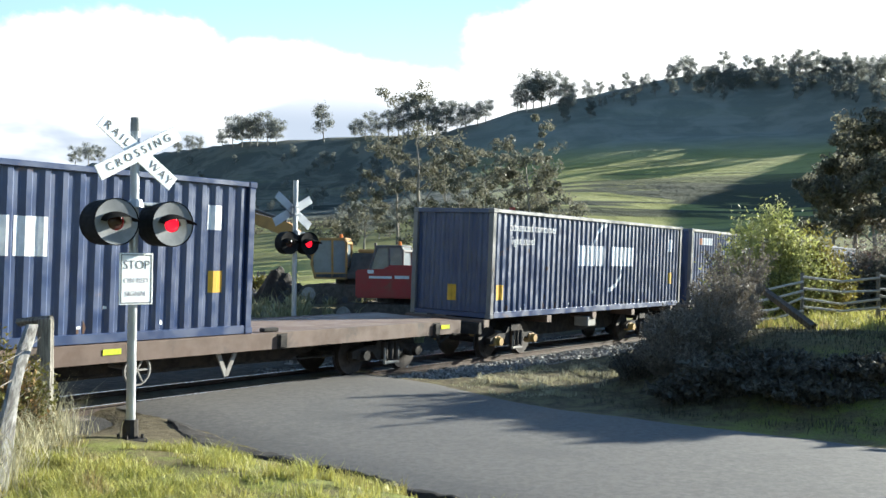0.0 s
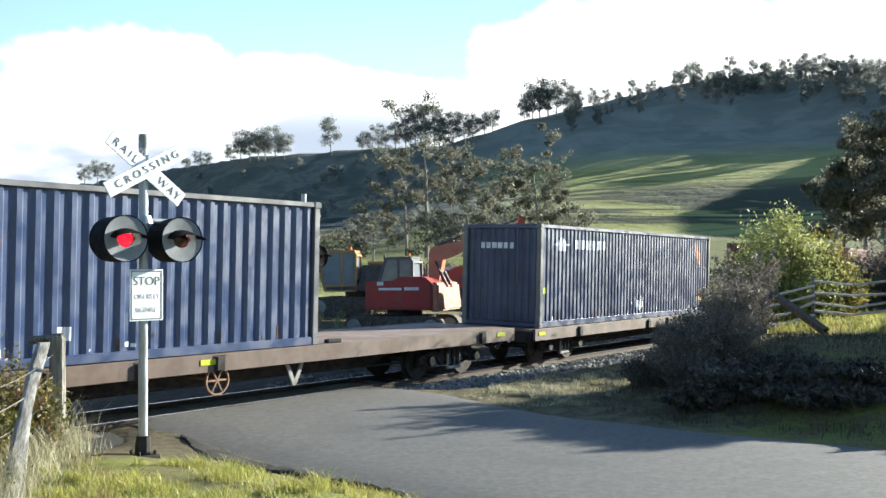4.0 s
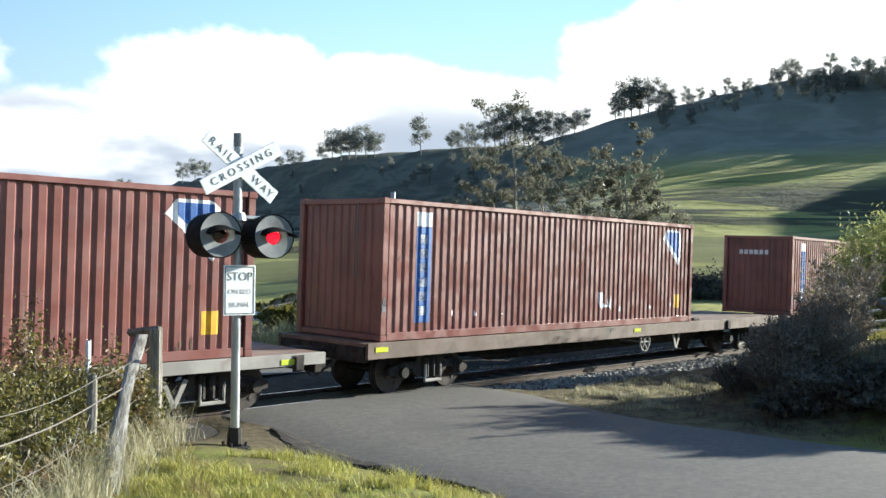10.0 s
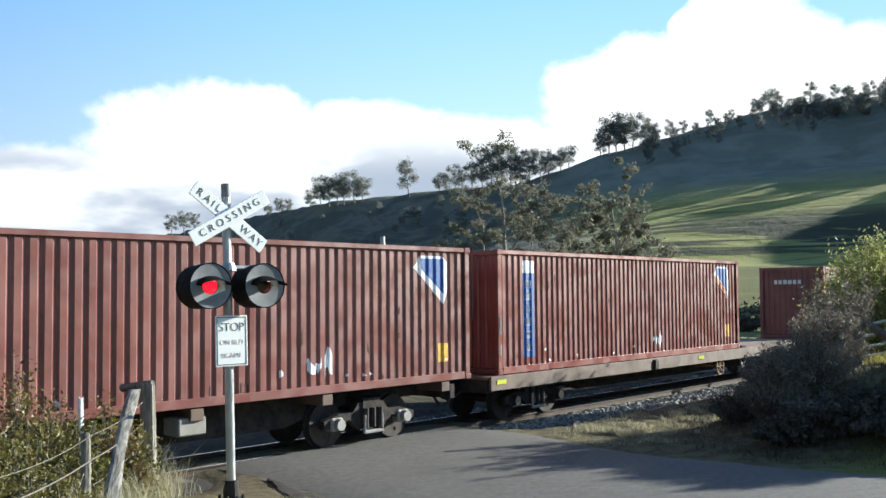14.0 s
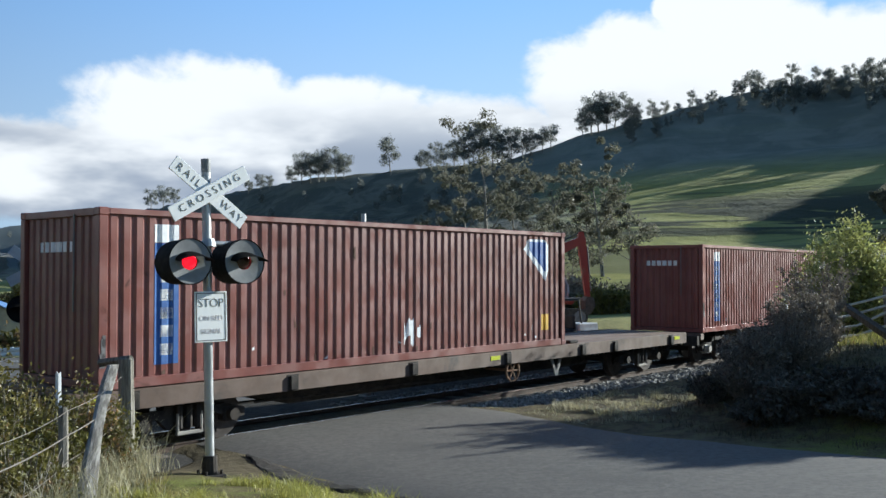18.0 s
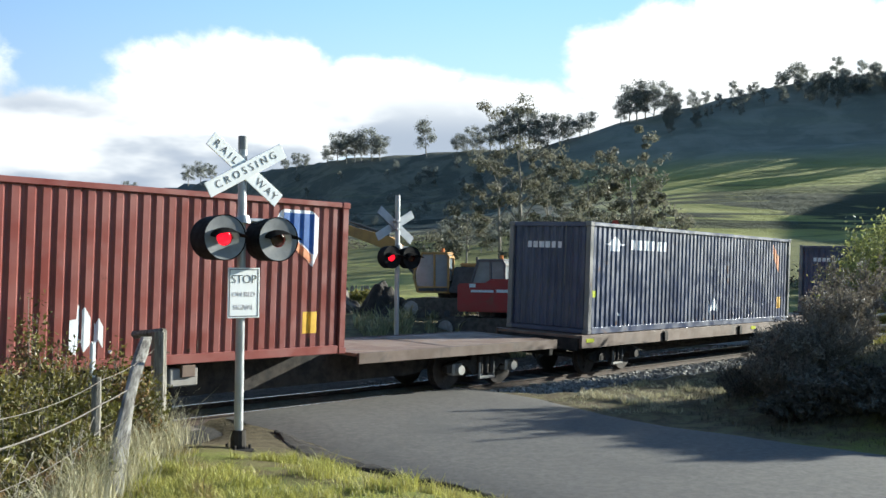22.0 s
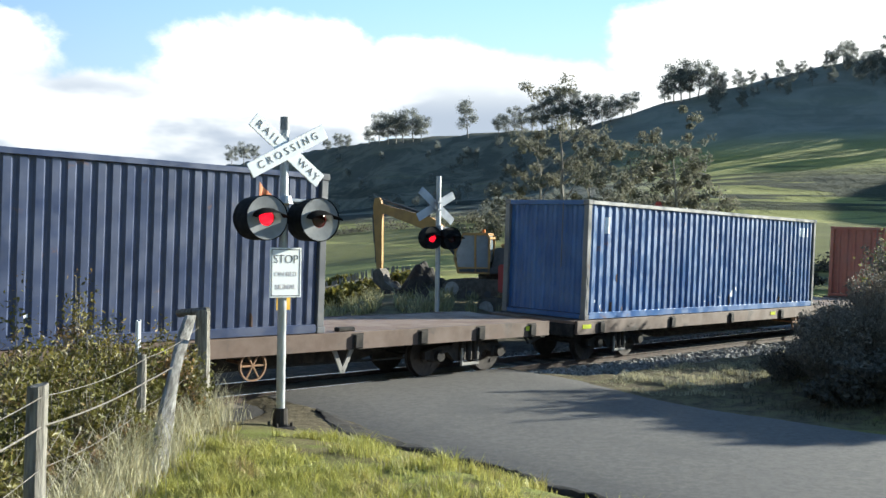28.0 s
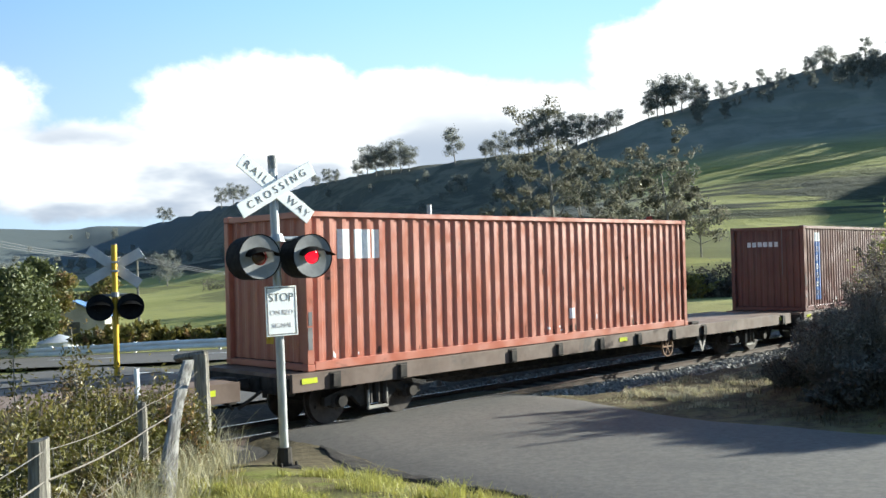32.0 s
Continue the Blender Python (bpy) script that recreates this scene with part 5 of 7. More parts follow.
# ---- fences, main road furniture ----
def post(name, label, base, top, r0, r1, seed, mat=FENCE_WOOD):
    """A split, weathered round post from base to top."""
    r = fuzz(seed)
    base, top = Vector(base), Vector(top)
    d = top - base
    q = d.to_track_quat("Z", "Y").to_matrix()
    bm = bmesh.new()
    k, rows = 10, []
    ph = [r.uniform(-0.18, 0.18) for _ in range(k)]
    for i in range(6):
        t = i / 5
        rad = r0 + (r1 - r0) * t
        rows.append([bm.verts.new(base + d * t + q @ Vector((rad * (1 + ph[j] + r.uniform(-0.05, 0.05)) * math.cos(j * 0.628), rad * (1 + ph[j]) * math.sin(j * 0.628), r.uniform(-0.02, 0.02) if i == 5 else 0))) for j in range(k)])
    for a, b in zip(rows, rows[1:]):
        for j in range(k):
            bm.faces.new((a[j], a[(j + 1) % k], b[(j + 1) % k], b[j]))
    bm.faces.new(rows[-1])
    return tagged(link(name, bm, mat), label, "fence post", "roadside fence posts")


def at(az, r, z=None):
    x, y = r * math.sin(radians(az)), r * math.cos(radians(az))
    return Vector((x, y, ground_z(x, y) if z is None else z))


def bent_stay():
    """A crooked pole that leans on the strainer, thicker at its foot."""
    r = fuzz(2)
    foot, head = stay - Vector((0, 0, 0.15)), Vector((strainer.x - 0.1, strainer.y - 0.2, 1.66))
    bm = bmesh.new()
    rows, grain = [], [r.uniform(-0.16, 0.16) for _ in range(11)]
    for i in range(13):
        t = i / 12
        c = foot.lerp(head, t) + Vector((-0.035 * math.sin(t * 3.0), 0, 0.10 * math.sin(t * 3.14)))
        rad = 0.088 - 0.026 * t + 0.012 * math.sin(t * 9)
        rows.append([bm.verts.new(c + Vector((rad * math.cos(k * 0.571) * (1 + grain[k]), rad * math.sin(k * 0.571) * (1 + grain[k]), 0))) for k in range(11)])
    for a, b in zip(rows, rows[1:]):
        for k in range(11):
            bm.faces.new((a[k], a[(k + 1) % 11], b[(k + 1) % 11], b[k]))
    bm.faces.new(rows[-1])
    ob = link("fence_stay", bm, STAY_WOOD)
    # its own length runs along z, so that the grain follows the pole
    m = Matrix.Translation(foot) @ (head - foot).to_track_quat("Z", "Y").to_matrix().to_4x4()
    ob.data.transform(m.inverted() @ ob.matrix_basis)
    ob.matrix_basis = m
    return tagged(ob, "crooked silvered stay pole leaning on the strainer", "fence post", "roadside fence posts")


strainer, small, near_post, stay = at(-20.3, 13.6), at(-23.6, 10.2), at(-29.25, 7.0), at(-22.95, 9.0)
post("fence_post", "stout grey strainer post, weathered and split", strainer - Vector((0, 0, 0.2)), (strainer.x, strainer.y, 1.72), 0.1, 0.095, 1)
bent_stay()
post("fence_post", "thin dark weathered fence post in brambles", small - Vector((0, 0, 0.2)), (small.x, small.y, 1.46), 0.055, 0.05, 3)
post("fence_post", "old split fence post with wire staples", near_post - Vector((0, 0, 0.2)), (near_post.x + 0.02, near_post.y, 1.6), 0.075, 0.07, 4)
post("fence_rail", "short weathered rail across the strainer top", (strainer.x - 0.42, strainer.y + 0.15, 1.66), (strainer.x + 0.06, strainer.y, 1.72), 0.05, 0.045, 5)
p = at(-23.86, 12.4)
post("marker_post", "short white-topped marker post in brambles", p, (p.x, p.y, 1.66), 0.035, 0.032, 6, MARK_WHITE)


def wire(name, label, points, r, mat, sag=0.0, group="fence wires"):
    line = [Vector(points[0])]
    for p, q in zip(points, points[1:]):
        p, q = Vector(p), Vector(q)
        line += [p.lerp(q, i / 8) - Vector((0, 0, sag * i / 2 * (1 - i / 8))) for i in range(1, 9)]
    verts, faces = [], []
    for i, p in enumerate(line):
        d = (line[min(i + 1, len(line) - 1)] - line[max(0, i - 1)]).normalized()
        a = d.cross(Vector((0, 0, 1))).normalized()
        b = a.cross(d)
        verts += [p + (a * math.cos(k * 1.2566) + b * math.sin(k * 1.2566)) * r for k in range(5)]
    for i in range(len(line) - 1):
        for k in range(5):
            j, m = i * 5 + k, i * 5 + (k + 1) % 5
            faces.append((j, m, m + 5, j + 5))
    return tagged(mesh_from(name, verts, faces, mat), label, "wire", group)


def on(p, z, dx=0.0):
    return Vector((p.x + dx, p.y, z))


back = near_post + Vector((0.5, -3.0, 0.0))
for z0, z1, z2, sag, r in ((1.53, 1.44, 1.5, 0.05, 0.004), (1.33, 1.2, 1.22, 0.035, 0.0075), (1.05, 0.95, 1.0, 0.06, 0.0035)):
    wire("fence_wire", "slack rusted fence wire between old posts", [on(back, z0 - 0.05), on(near_post, z0, 0.07), on(small, z1, 0.05), on(strainer, z2, -0.05)], r, WIRE, sag)


def netting():
    """Slumped wire netting between the two lower posts."""
    bm = bmesh.new()
    a, b = near_post + Vector((0.08, 0, 0)), small.copy()

    def knot(i, j):
        t = i / 15
        p = a.lerp(b, t)
        v = Vector((i * 0.9, j * 0.9, 3))
        p.z = ground_z(p.x, p.y) + (0.05 + 0.75 * j / 5) * (1 - 0.3 * math.sin(t * 3.14)) + 0.05 * noise.noise(v)
        return p + Vector((0.06 * noise.noise(v * 1.7), 0, 0))

    for i in range(15):
        for j in range(5):
            if (i + j) % 2:
                rod(bm, knot(i, j), knot(i + 1, j + 1), 0.0028, seg=4, caps=False)
            else:
                rod(bm, knot(i, j + 1), knot(i + 1, j), 0.0028, seg=4, caps=False)
    tagged(link("wire_netting", bm, WIRE), "slumped rusty wire netting along the old fence", "netting")


netting()


def guard_rail():
    g = thing("guard_rail", "long white roadside guard rail on short posts", "guard rail")
    verts, faces = [], []
    prof = [(0.0, 0.80), (-0.06, 0.75), (-0.06, 0.67), (0.0, 0.60), (-0.06, 0.52), (-0.06, 0.43), (0.0, 0.38), (0.03, 0.38), (0.03, 0.80)]
    xs = [-70 + i * 4 for i in range(16)]
    for x in xs:
        y = 42.5 + 0.025 * (x + 25)
        verts += [(x, y + p, ground_z(x, y) - 0.25 + z) for p, z in prof]
    k = len(prof)
    for i in range(len(xs) - 1):
        for j in range(k):
            p, q = i * k + j, i * k + (j + 1) % k
            faces.append((p, q, q + k, p + k))
    mesh_from("rail_beam", verts, faces, GUARD, g)
    first = None
    for i in range(30):
        x = -69 + i * 2
        y = 42.5 + 0.025 * (x + 25) + 0.1
        if first is None:
            bm = bmesh.new()
            box(bm, -0.06, 0.06, -0.05, 0.05, -0.5, 0.6, bevel=0.01)
            first = part("guard_post", bm, GUARD, g)
            first.location = (x, y, ground_z(x, y))
        else:
            again(first, g, pose(x, y, ground_z(x, y)))


guard_rail()
# small white hand rail by the yellow mast
h = thing("hand_rail", "low white tubular hand rail beside the main road", "hand rail")
ends = (at(-23.9, 24.5, 0.72), at(-21.9, 24.5, 0.66))
bm = bmesh.new()
rod(bm, ends[0], ends[1], 0.035, seg=8)
part("top_bar", bm, GUARD, h)
for e in ends:
    bm = bmesh.new()
    rod(bm, (e.x, e.y, -0.2), e, 0.035, seg=8)
    part("leg", bm, GUARD, h)


def paling_fence():
    c = thing("paling_fence", "grey weathered paling fence in long grass", "fence")
    r = fuzz(9)
    first = None
    for i in range(46):
        az = -14.2 + i * 0.13
        d = 44 + i * 0.06
        p = at(az, d)
        m = pose(p.x, p.y, p.z - 0.05, r.uniform(-5, 5), r.uniform(-6, 6), 12)
        if first is None:
            bm = bmesh.new()
            prism(bm, [(-0.04, 0), (0.04, 0), (0.04, 1.05), (0.0, 1.12), (-0.04, 1.05)], -0.012, 0.012)
            first = part("paling", bm, FENCE_WOOD, c)
            first.matrix_basis = m
        else:
            again(first, c, m)
    for z in (0.3, 0.85):
        bm = bmesh.new()
        a, b = at(-14.2, 44), at(-8.3, 46.7)
        beam(bm, a + Vector((0, 0.03, z)), b + Vector((0, 0.03, z)), 0.04, 0.07)
        part("fence_rail", bm, FENCE_WOOD, c)


paling_fence()


def power_line():
    tops = []
    for az, d, tall in ((-40, 62, 8.6), (-23.7, 100, 9.2), (-14.5, 190, 9.5), (-9.8, 330, 10)):
        p = at(az, d)
        c = thing("power_pole", "tall grey timber power pole with crossarm", "power pole", "power poles", pose(p.x, p.y, p.z))
        z1 = (2.5 + d * math.tan(radians({-40: 6.4, -23.7: 2.5, -14.5: 1.1, -9.8: 1.2}[az]))) - p.z
        bm = bmesh.new()
        rod(bm, (0, 0, -0.3), (0, 0, z1), 0.15, 0.1, seg=10)
        part("pole", bm, FENCE_WOOD, c)
        bm = bmesh.new()
        box(bm, -1.0, 1.0, -0.05, 0.05, z1 - 0.45, z1 - 0.33)
        arm = part("crossarm", bm, FENCE_WOOD, c)
        for x in (-0.9, 0.0, 0.9):
            bm = bmesh.new()
            rod(bm, (x, 0, z1 - 0.33), (x, 0, z1 - 0.18), 0.04, 0.03, seg=6)
            part("insulator", bm, GUARD, arm)
        tops.append([p + Vector((x, 0, z1 - 0.18)) for x in (-0.9, 0.0, 0.9)])
    for k in range(3):
        wire("power_cable", "thin grey overhead power cable", [t[k] for t in tops], 0.018, CABLE, 1.0, "power cables")


power_line()


def shed(name, label, az, d, wx, wy, wall, roof, wall_mat, roof_mat, turn=0.0):
    p = at(az, d)
    c = thing(name, label, "shed", "", pose(p.x, p.y, p.z - 0.2, 0, 0, turn))
    bm = bmesh.new()
    prism(bm, [(-wx / 2, 0), (wx / 2, 0), (wx / 2, wall), (0, wall + roof * 0.96), (-wx / 2, wall)], -wy / 2, wy / 2)
    part("wall", bm, wall_mat, c)
    for s in (-1, 1):
        bm = bmesh.new()
        prism(bm, [(0, wall + roof + 0.02), (s * (wx / 2 + 0.25), wall - 0.08), (s * (wx / 2 + 0.25), wall - 0.02), (0, wall + roof + 0.08)], -wy / 2 - 0.25, wy / 2 + 0.25)
        part("roof", bm, roof_mat, c)
    bm = bmesh.new()
    box(bm, -0.5, 0.5, -wy / 2 - 0.03, -wy / 2, 0.2, wall * 0.85)
    part("door", bm, EXC_GREY, c)


shed("shed", "small farm shed with a blue tin roof", -27.0, 72, 4.2, 5, 2.2, 1.1, WALL_CREAM, ROOF_BLUE, 20)
p = at(-27.95, 62)
c = thing("water_tank", "squat silver water tank with a conical ribbed roof", "water tank", "", pose(p.x, p.y, p.z - 0.35))
bm = bmesh.new()
rod(bm, (0, 0, 0), (0, 0, 0.75), 1.25, seg=28)
part("tank_wall", bm, ROOF_TIN, c)
bm = bmesh.new()
rod(bm, (0, 0, 0.75), (0, 0, 1.2), 1.32, 0.12, seg=28)
part("tank_roof", bm, ROOF_TIN, c)


def rail_fence():
    """Post-and-rail fence on the bank, with its fallen strainer."""
    c = thing("rail_fence", "grey post-and-rail fence with sagging pale rails", "fence")
    posts = [at(19.6, 25.5), at(22.6, 26.4), at(26.5, 27.3), at(31.0, 28.5), at(36, 30)]
    r = fuzz(3)
    for p in posts:
        bm = bmesh.new()
        rod(bm, p - Vector((0, 0, 0.2)), p + Vector((r.uniform(-0.05, 0.05), 0, 1.28)), 0.06, 0.05, seg=8)
        part("post", bm, FENCE_WOOD, c)
    for a, b in zip(posts, posts[1:]):
        for i, h in enumerate((1.12, 0.85, 0.6, 0.36)):
            bm = bmesh.new()
            j = [r.uniform(-0.07, 0.07) for _ in range(2)]
            mid = (a + b) / 2 + Vector((0, -0.05, h - 0.08 + r.uniform(-0.06, 0.02)))
            rod(bm, a + Vector((0, -0.06, h + j[0])), mid, 0.034, 0.03, seg=7)
            rod(bm, mid, b + Vector((0, -0.06, h + j[1])), 0.03, 0.034, seg=7)
            part("rail", bm, RAIL_WOOD, c, "pale sun-bleached rail")
    a, b = at(19.5, 24.6), at(23.2, 22.6)
    post("fallen_post", "heavy fallen post leaning on the rail fence", (b.x, b.y, b.z + 0.05), (a.x, a.y, 2.3), 0.1, 0.085, 8, DARK_WOOD)


rail_fence()


# ---- machines at the works beyond the track ----
def track_unit(c, y, length, high, wide):
    outline = []
    for i in range(9):
        a = radians(90 + 180 * i / 8)
        outline.append((-length / 2 + high / 2 + high / 2 * math.cos(a), high / 2 + high / 2 * math.sin(a)))
    for i in range(9):
        a = radians(-90 + 180 * i / 8)
        outline.append((length / 2 - high / 2 + high / 2 * math.cos(a), high / 2 + high / 2 * math.sin(a)))
    bm = bmesh.new()
    prism(bm, outline, y - wide / 2, y + wide / 2)
    t = part("crawler_track", bm, TRACK_STEEL, c)
    bm = bmesh.new()
    n = int((length - high) / 0.17)
    for i in range(n):
        x = -length / 2 + high / 2 + i * 0.17
        for z in (-0.012, high - 0.02):
            box(bm, x, x + 0.06, y - wide / 2, y + wide / 2, z, z + 0.035)
    tagged(part("track_shoe", bm, TRACK_STEEL, t), kind="stuff")
    for s in (-1, 1):
        for i in range(5):
            x = -length / 2 + high / 2 + i * (length - high) / 4
            bm = bmesh.new()
            rad = high * (0.36 if i in (0, 4) else 0.17)
            yy = y + s * wide / 2
            zz = high / 2 if i in (0, 4) else rad + 0.06
            rod(bm, (x, yy, zz), (x, yy + s * 0.025, zz), rad, seg=14)
            part("roller", bm, BRIGHT_ROLLER if i in (0, 4) else EXC_GREY, t)
    return t


def excavator(label, m, paint_mat, house_turn, boom, cab_side=1, scale=1.0, cab_mat=None, house=(2.7, 2.3, 0.95), cab_top=2.35, boom_mat=None, tall_nose=0.22):
    """Crawler excavator; +x is the way the boom reaches. boom: root, elbow, head, stick foot, bucket tip in x, z."""
    c = thing("excavator", label, "excavator", "excavators at the works", m)
    for y in (-0.95, 0.95):
        track_unit(c, y, 3.4, 0.72, 0.5)
    bm = bmesh.new()
    box(bm, -0.9, 0.9, -0.75, 0.75, 0.3, 0.72, bevel=0.05)
    rod(bm, (0, 0, 0.7), (0, 0, 0.9), 0.6, seg=20)
    part("undercarriage", bm, EXC_GREY, c)
    hl, hw, hh = house
    turn = pose(0, 0, 0, 0, 0, house_turn)
    bm = bmesh.new()
    outline = [(-hl * 0.62, 0.92), (hl * 0.42, 0.92), (hl * 0.42, 0.92 + hh * tall_nose), (-hl * 0.05, 0.92 + hh * (tall_nose + 0.04)), (-hl * 0.08, 0.92 + hh), (-hl * 0.5, 0.92 + hh), (-hl * 0.62, 0.92 + hh * 0.8)]
    prism(bm, outline, -hw / 2, hw / 2, turn)
    bmesh.ops.bevel(bm, geom=bm.edges[:], offset=0.05, segments=2, affect="EDGES")
    body = part("house", bm, EXC_GREY if paint_mat is EXC_YELLOW else paint_mat, c)
    bm = bmesh.new()
    prism(bm, [(-hl * 0.74, 0.9), (-hl * 0.6, 0.88), (-hl * 0.6, 0.92 + hh * 0.85), (-hl * 0.7, 0.92 + hh * 0.8)], -hw / 2 + 0.05, hw / 2 - 0.05, turn)
    bmesh.ops.bevel(bm, geom=bm.edges[:], offset=0.06, segments=2, affect="EDGES")
    part("counterweight", bm, boom_mat or paint_mat, c)
    if paint_mat is EXC_YELLOW:
        bm = bmesh.new()
        box(bm, -hl * 0.56, -hl * 0.16, -hw / 2 + 0.08, hw / 2 - 0.08, 0.92 + hh, 1.06 + hh, turn, 0.04)
        part("engine_cover", bm, paint_mat, body, "yellow engine cover")
    bm = bmesh.new()
    for k in range(5):
        box(bm, -hl * 0.45 + k * 0.14, -hl * 0.45 + k * 0.14 + 0.07, -hw / 2 - 0.012, -hw / 2, 1.15, 1.5, m=turn)
    part("louvre", bm, EXC_GREY, body)
    # cab: two bent side frames, roof and panes
    cy = cab_side * (hw / 2 - 0.5)
    x0, x1, z0, z1 = hl * 0.42 - 1.15, hl * 0.42 + 0.1, 0.95, cab_top
    ring = [(x0, z0), (x1 - 0.12, z0), (x1 + 0.03, z0 + 0.5), (x1, z0 + 0.8), (x1 - 0.28, z1), (x0 + 0.08, z1), (x0, z1 - 0.12)]
    bm = bmesh.new()
    for y in (cy - 0.47, cy + 0.47):
        for p, q in zip(ring, ring[1:] + ring[:1]):
            beam(bm, turn @ Vector((p[0], y, p[1])), turn @ Vector((q[0], y, q[1])), 0.06, 0.075)
        beam(bm, turn @ Vector((x0 + 0.5, y, z0)), turn @ Vector((x0 + 0.52, y, z1)), 0.06, 0.07)
        beam(bm, turn @ Vector((x0, y, z0 + 0.1)), turn @ Vector((x1 - 0.06, y, z0 + 0.1)), 0.05, 0.2)
    for p in ring:
        beam(bm, turn @ Vector((p[0], cy - 0.47, p[1])), turn @ Vector((p[0], cy + 0.47, p[1])), 0.07, 0.07)
    box(bm, x0 + 0.02, x1 - 0.26, cy - 0.5, cy + 0.5, z1 - 0.01, z1 + 0.06, turn, 0.03)
    cab = part("cab", bm, cab_mat or paint_mat, c, "cab frame with tinted glazing")
    for y in (cy - 0.46, cy + 0.46):
        bm = bmesh.new()
        prism(bm, [(x0 + 0.03, z0 + 0.2), (x1 - 0.08, z0 + 0.2), (x1 - 0.02, z0 + 0.8), (x1 - 0.3, z1 - 0.02), (x0 + 0.06, z1 - 0.02)], y - 0.006, y + 0.006, turn)
        part("pane", bm, GLASS, cab)
    for x, xx in ((x0 + 0.02, x0 + 0.05), (x1 - 0.03, x1 - 0.28)):
        bm = bmesh.new()
        beam(bm, turn @ Vector((x, cy, z0 + 0.4)), turn @ Vector((xx, cy, z1 - 0.03)), 0.88, 0.012)
        part("pane", bm, GLASS, cab)
    bm = bmesh.new()
    box(bm, x0 + 0.15, x0 + 0.6, cy - 0.25, cy + 0.25, z0 + 0.3, z0 + 0.95, turn, 0.05)
    part("driver_seat", bm, EXC_GREY, cab)
    bm = bmesh.new()
    rod(bm, turn @ Vector((x0 + 0.3, cy, z1 + 0.06)), turn @ Vector((x0 + 0.3, cy, z1 + 0.2)), 0.07, 0.055, seg=10)
    part("beacon", bm, AMBER, cab)
    bm = bmesh.new()
    p = turn @ Vector((-hl * 0.3, -0.4, 0.92 + hh))
    rod(bm, p, p + Vector((0, 0, 0.4)), 0.045, seg=8)
    part("exhaust", bm, EXC_GREY, body)
    # boom, stick, bucket, rams
    root, elbow, head, foot, tip = [Vector((x, 0, z)) for x, z in boom]
    bm = bmesh.new()
    beam(bm, root, elbow, 0.34, 0.34, 0.34, 0.52)
    beam(bm, elbow, head, 0.34, 0.52, 0.26, 0.3)
    rod(bm, elbow + Vector((0, -0.19, 0)), elbow + Vector((0, 0.19, 0)), 0.25, seg=14)
    part("boom", bm, boom_mat or paint_mat, c)
    bm = bmesh.new()
    up = head + (head - foot).normalized() * 0.35
    beam(bm, up, head, 0.24, 0.2, 0.24, 0.36)
    beam(bm, head, foot, 0.24, 0.36, 0.2, 0.2)
    part("stick", bm, boom_mat or paint_mat, c)
    for a, b, r in ((root + Vector((0.5, -0.22, -0.1)), root.lerp(elbow, 0.85) + Vector((0, -0.22, -0.1)), 0.06), (root + Vector((0.5, 0.22, -0.1)), root.lerp(elbow, 0.85) + Vector((0, 0.22, -0.1)), 0.06),
                    (elbow + Vector((0, 0, 0.3)), up, 0.06), (head.lerp(foot, 0.12) + Vector((0.22, 0, 0)), foot + Vector((0.16, 0, 0.25)), 0.05)):
        bm = bmesh.new()
        rod(bm, a, a.lerp(b, 0.6), r, seg=10)
        rod(bm, a.lerp(b, 0.6), b, r * 0.55, seg=8)
        part("ram", bm, EXC_GREY, c)
    d = (tip - foot)
    ang = math.degrees(math.atan2(d.z, d.x))
    bm = bmesh.new()
    prism(bm, [(0, 0.16), (0.35, 0.3), (0.75, 0.12), (0.95, -0.3), (0.85, -0.32), (0.55, -0.12), (0.2, -0.18), (0, -0.12)], -0.42, 0.42, Matrix.Translation(foot) @ pose(0, 0, 0, 0, -ang, 0))
    for k in range(4):
        beam(bm, foot + pose(0, 0, 0, 0, -ang, 0) @ Vector((0.9, -0.36 + k * 0.24, -0.3)), foot + pose(0, 0, 0, 0, -ang, 0) @ Vector((0.98, -0.36 + k * 0.24, -0.45)), 0.09, 0.04)
    part("bucket", bm, TRACK_STEEL, c)
    return c


p = at(-3.3, 36)
excavator("yellow crawler excavator with its bucket resting on grass", pose(p.x, p.y, p.z - 0.03, 0, 0, 172), EXC_YELLOW, 0, [(0.55, 1.25), (2.5, 2.75), (4.6, 3.4), (4.5, 1.0), (4.15, 0.15)], 1)
# boom and counterweight take the paler red with the sunlight painted in
p = at(-0.75, 32.5)
excavator("red crawler excavator with a sunlit orange boom and pale counterweight", pose(p.x, p.y, p.z - 0.03, 0, 0, -20), EXC_RED, 180, [(1.1, 1.75), (1.2, 2.75), (2.25, 3.05), (2.7, 1.95), (2.65, 1.2)], -1, house=(2.25, 2.4, 1.08), cab_top=2.62, boom_mat=EXC_RED_LIT, cab_mat=CAB_DARK, tall_nose=0.85)
red = bpy.data.objects["excavator.001"]
for x0, x1, z0, z1 in ((-0.5, -0.28, 1.72, 1.84), (-0.45, 0.35, 1.56, 1.64), (0.45, 0.95, 1.56, 1.66)):
    bm = bmesh.new()
    box(bm, x0, x1, -1.212, -1.204, z0, z1)
    part("lettering", bm, MARK_WHITE, red, "white maker's bar")
p = at(4.6, 42)
excavator("orange crawler excavator with raised boom", pose(p.x - 0.6, p.y, p.z - 0.03, 0, 0, 10), EXC_ORANGE, 0, [(0.3, 1.3), (0.15, 2.95), (1.85, 3.7), (2.05, 1.2), (1.9, 0.35)], 1, cab_mat=ALU)


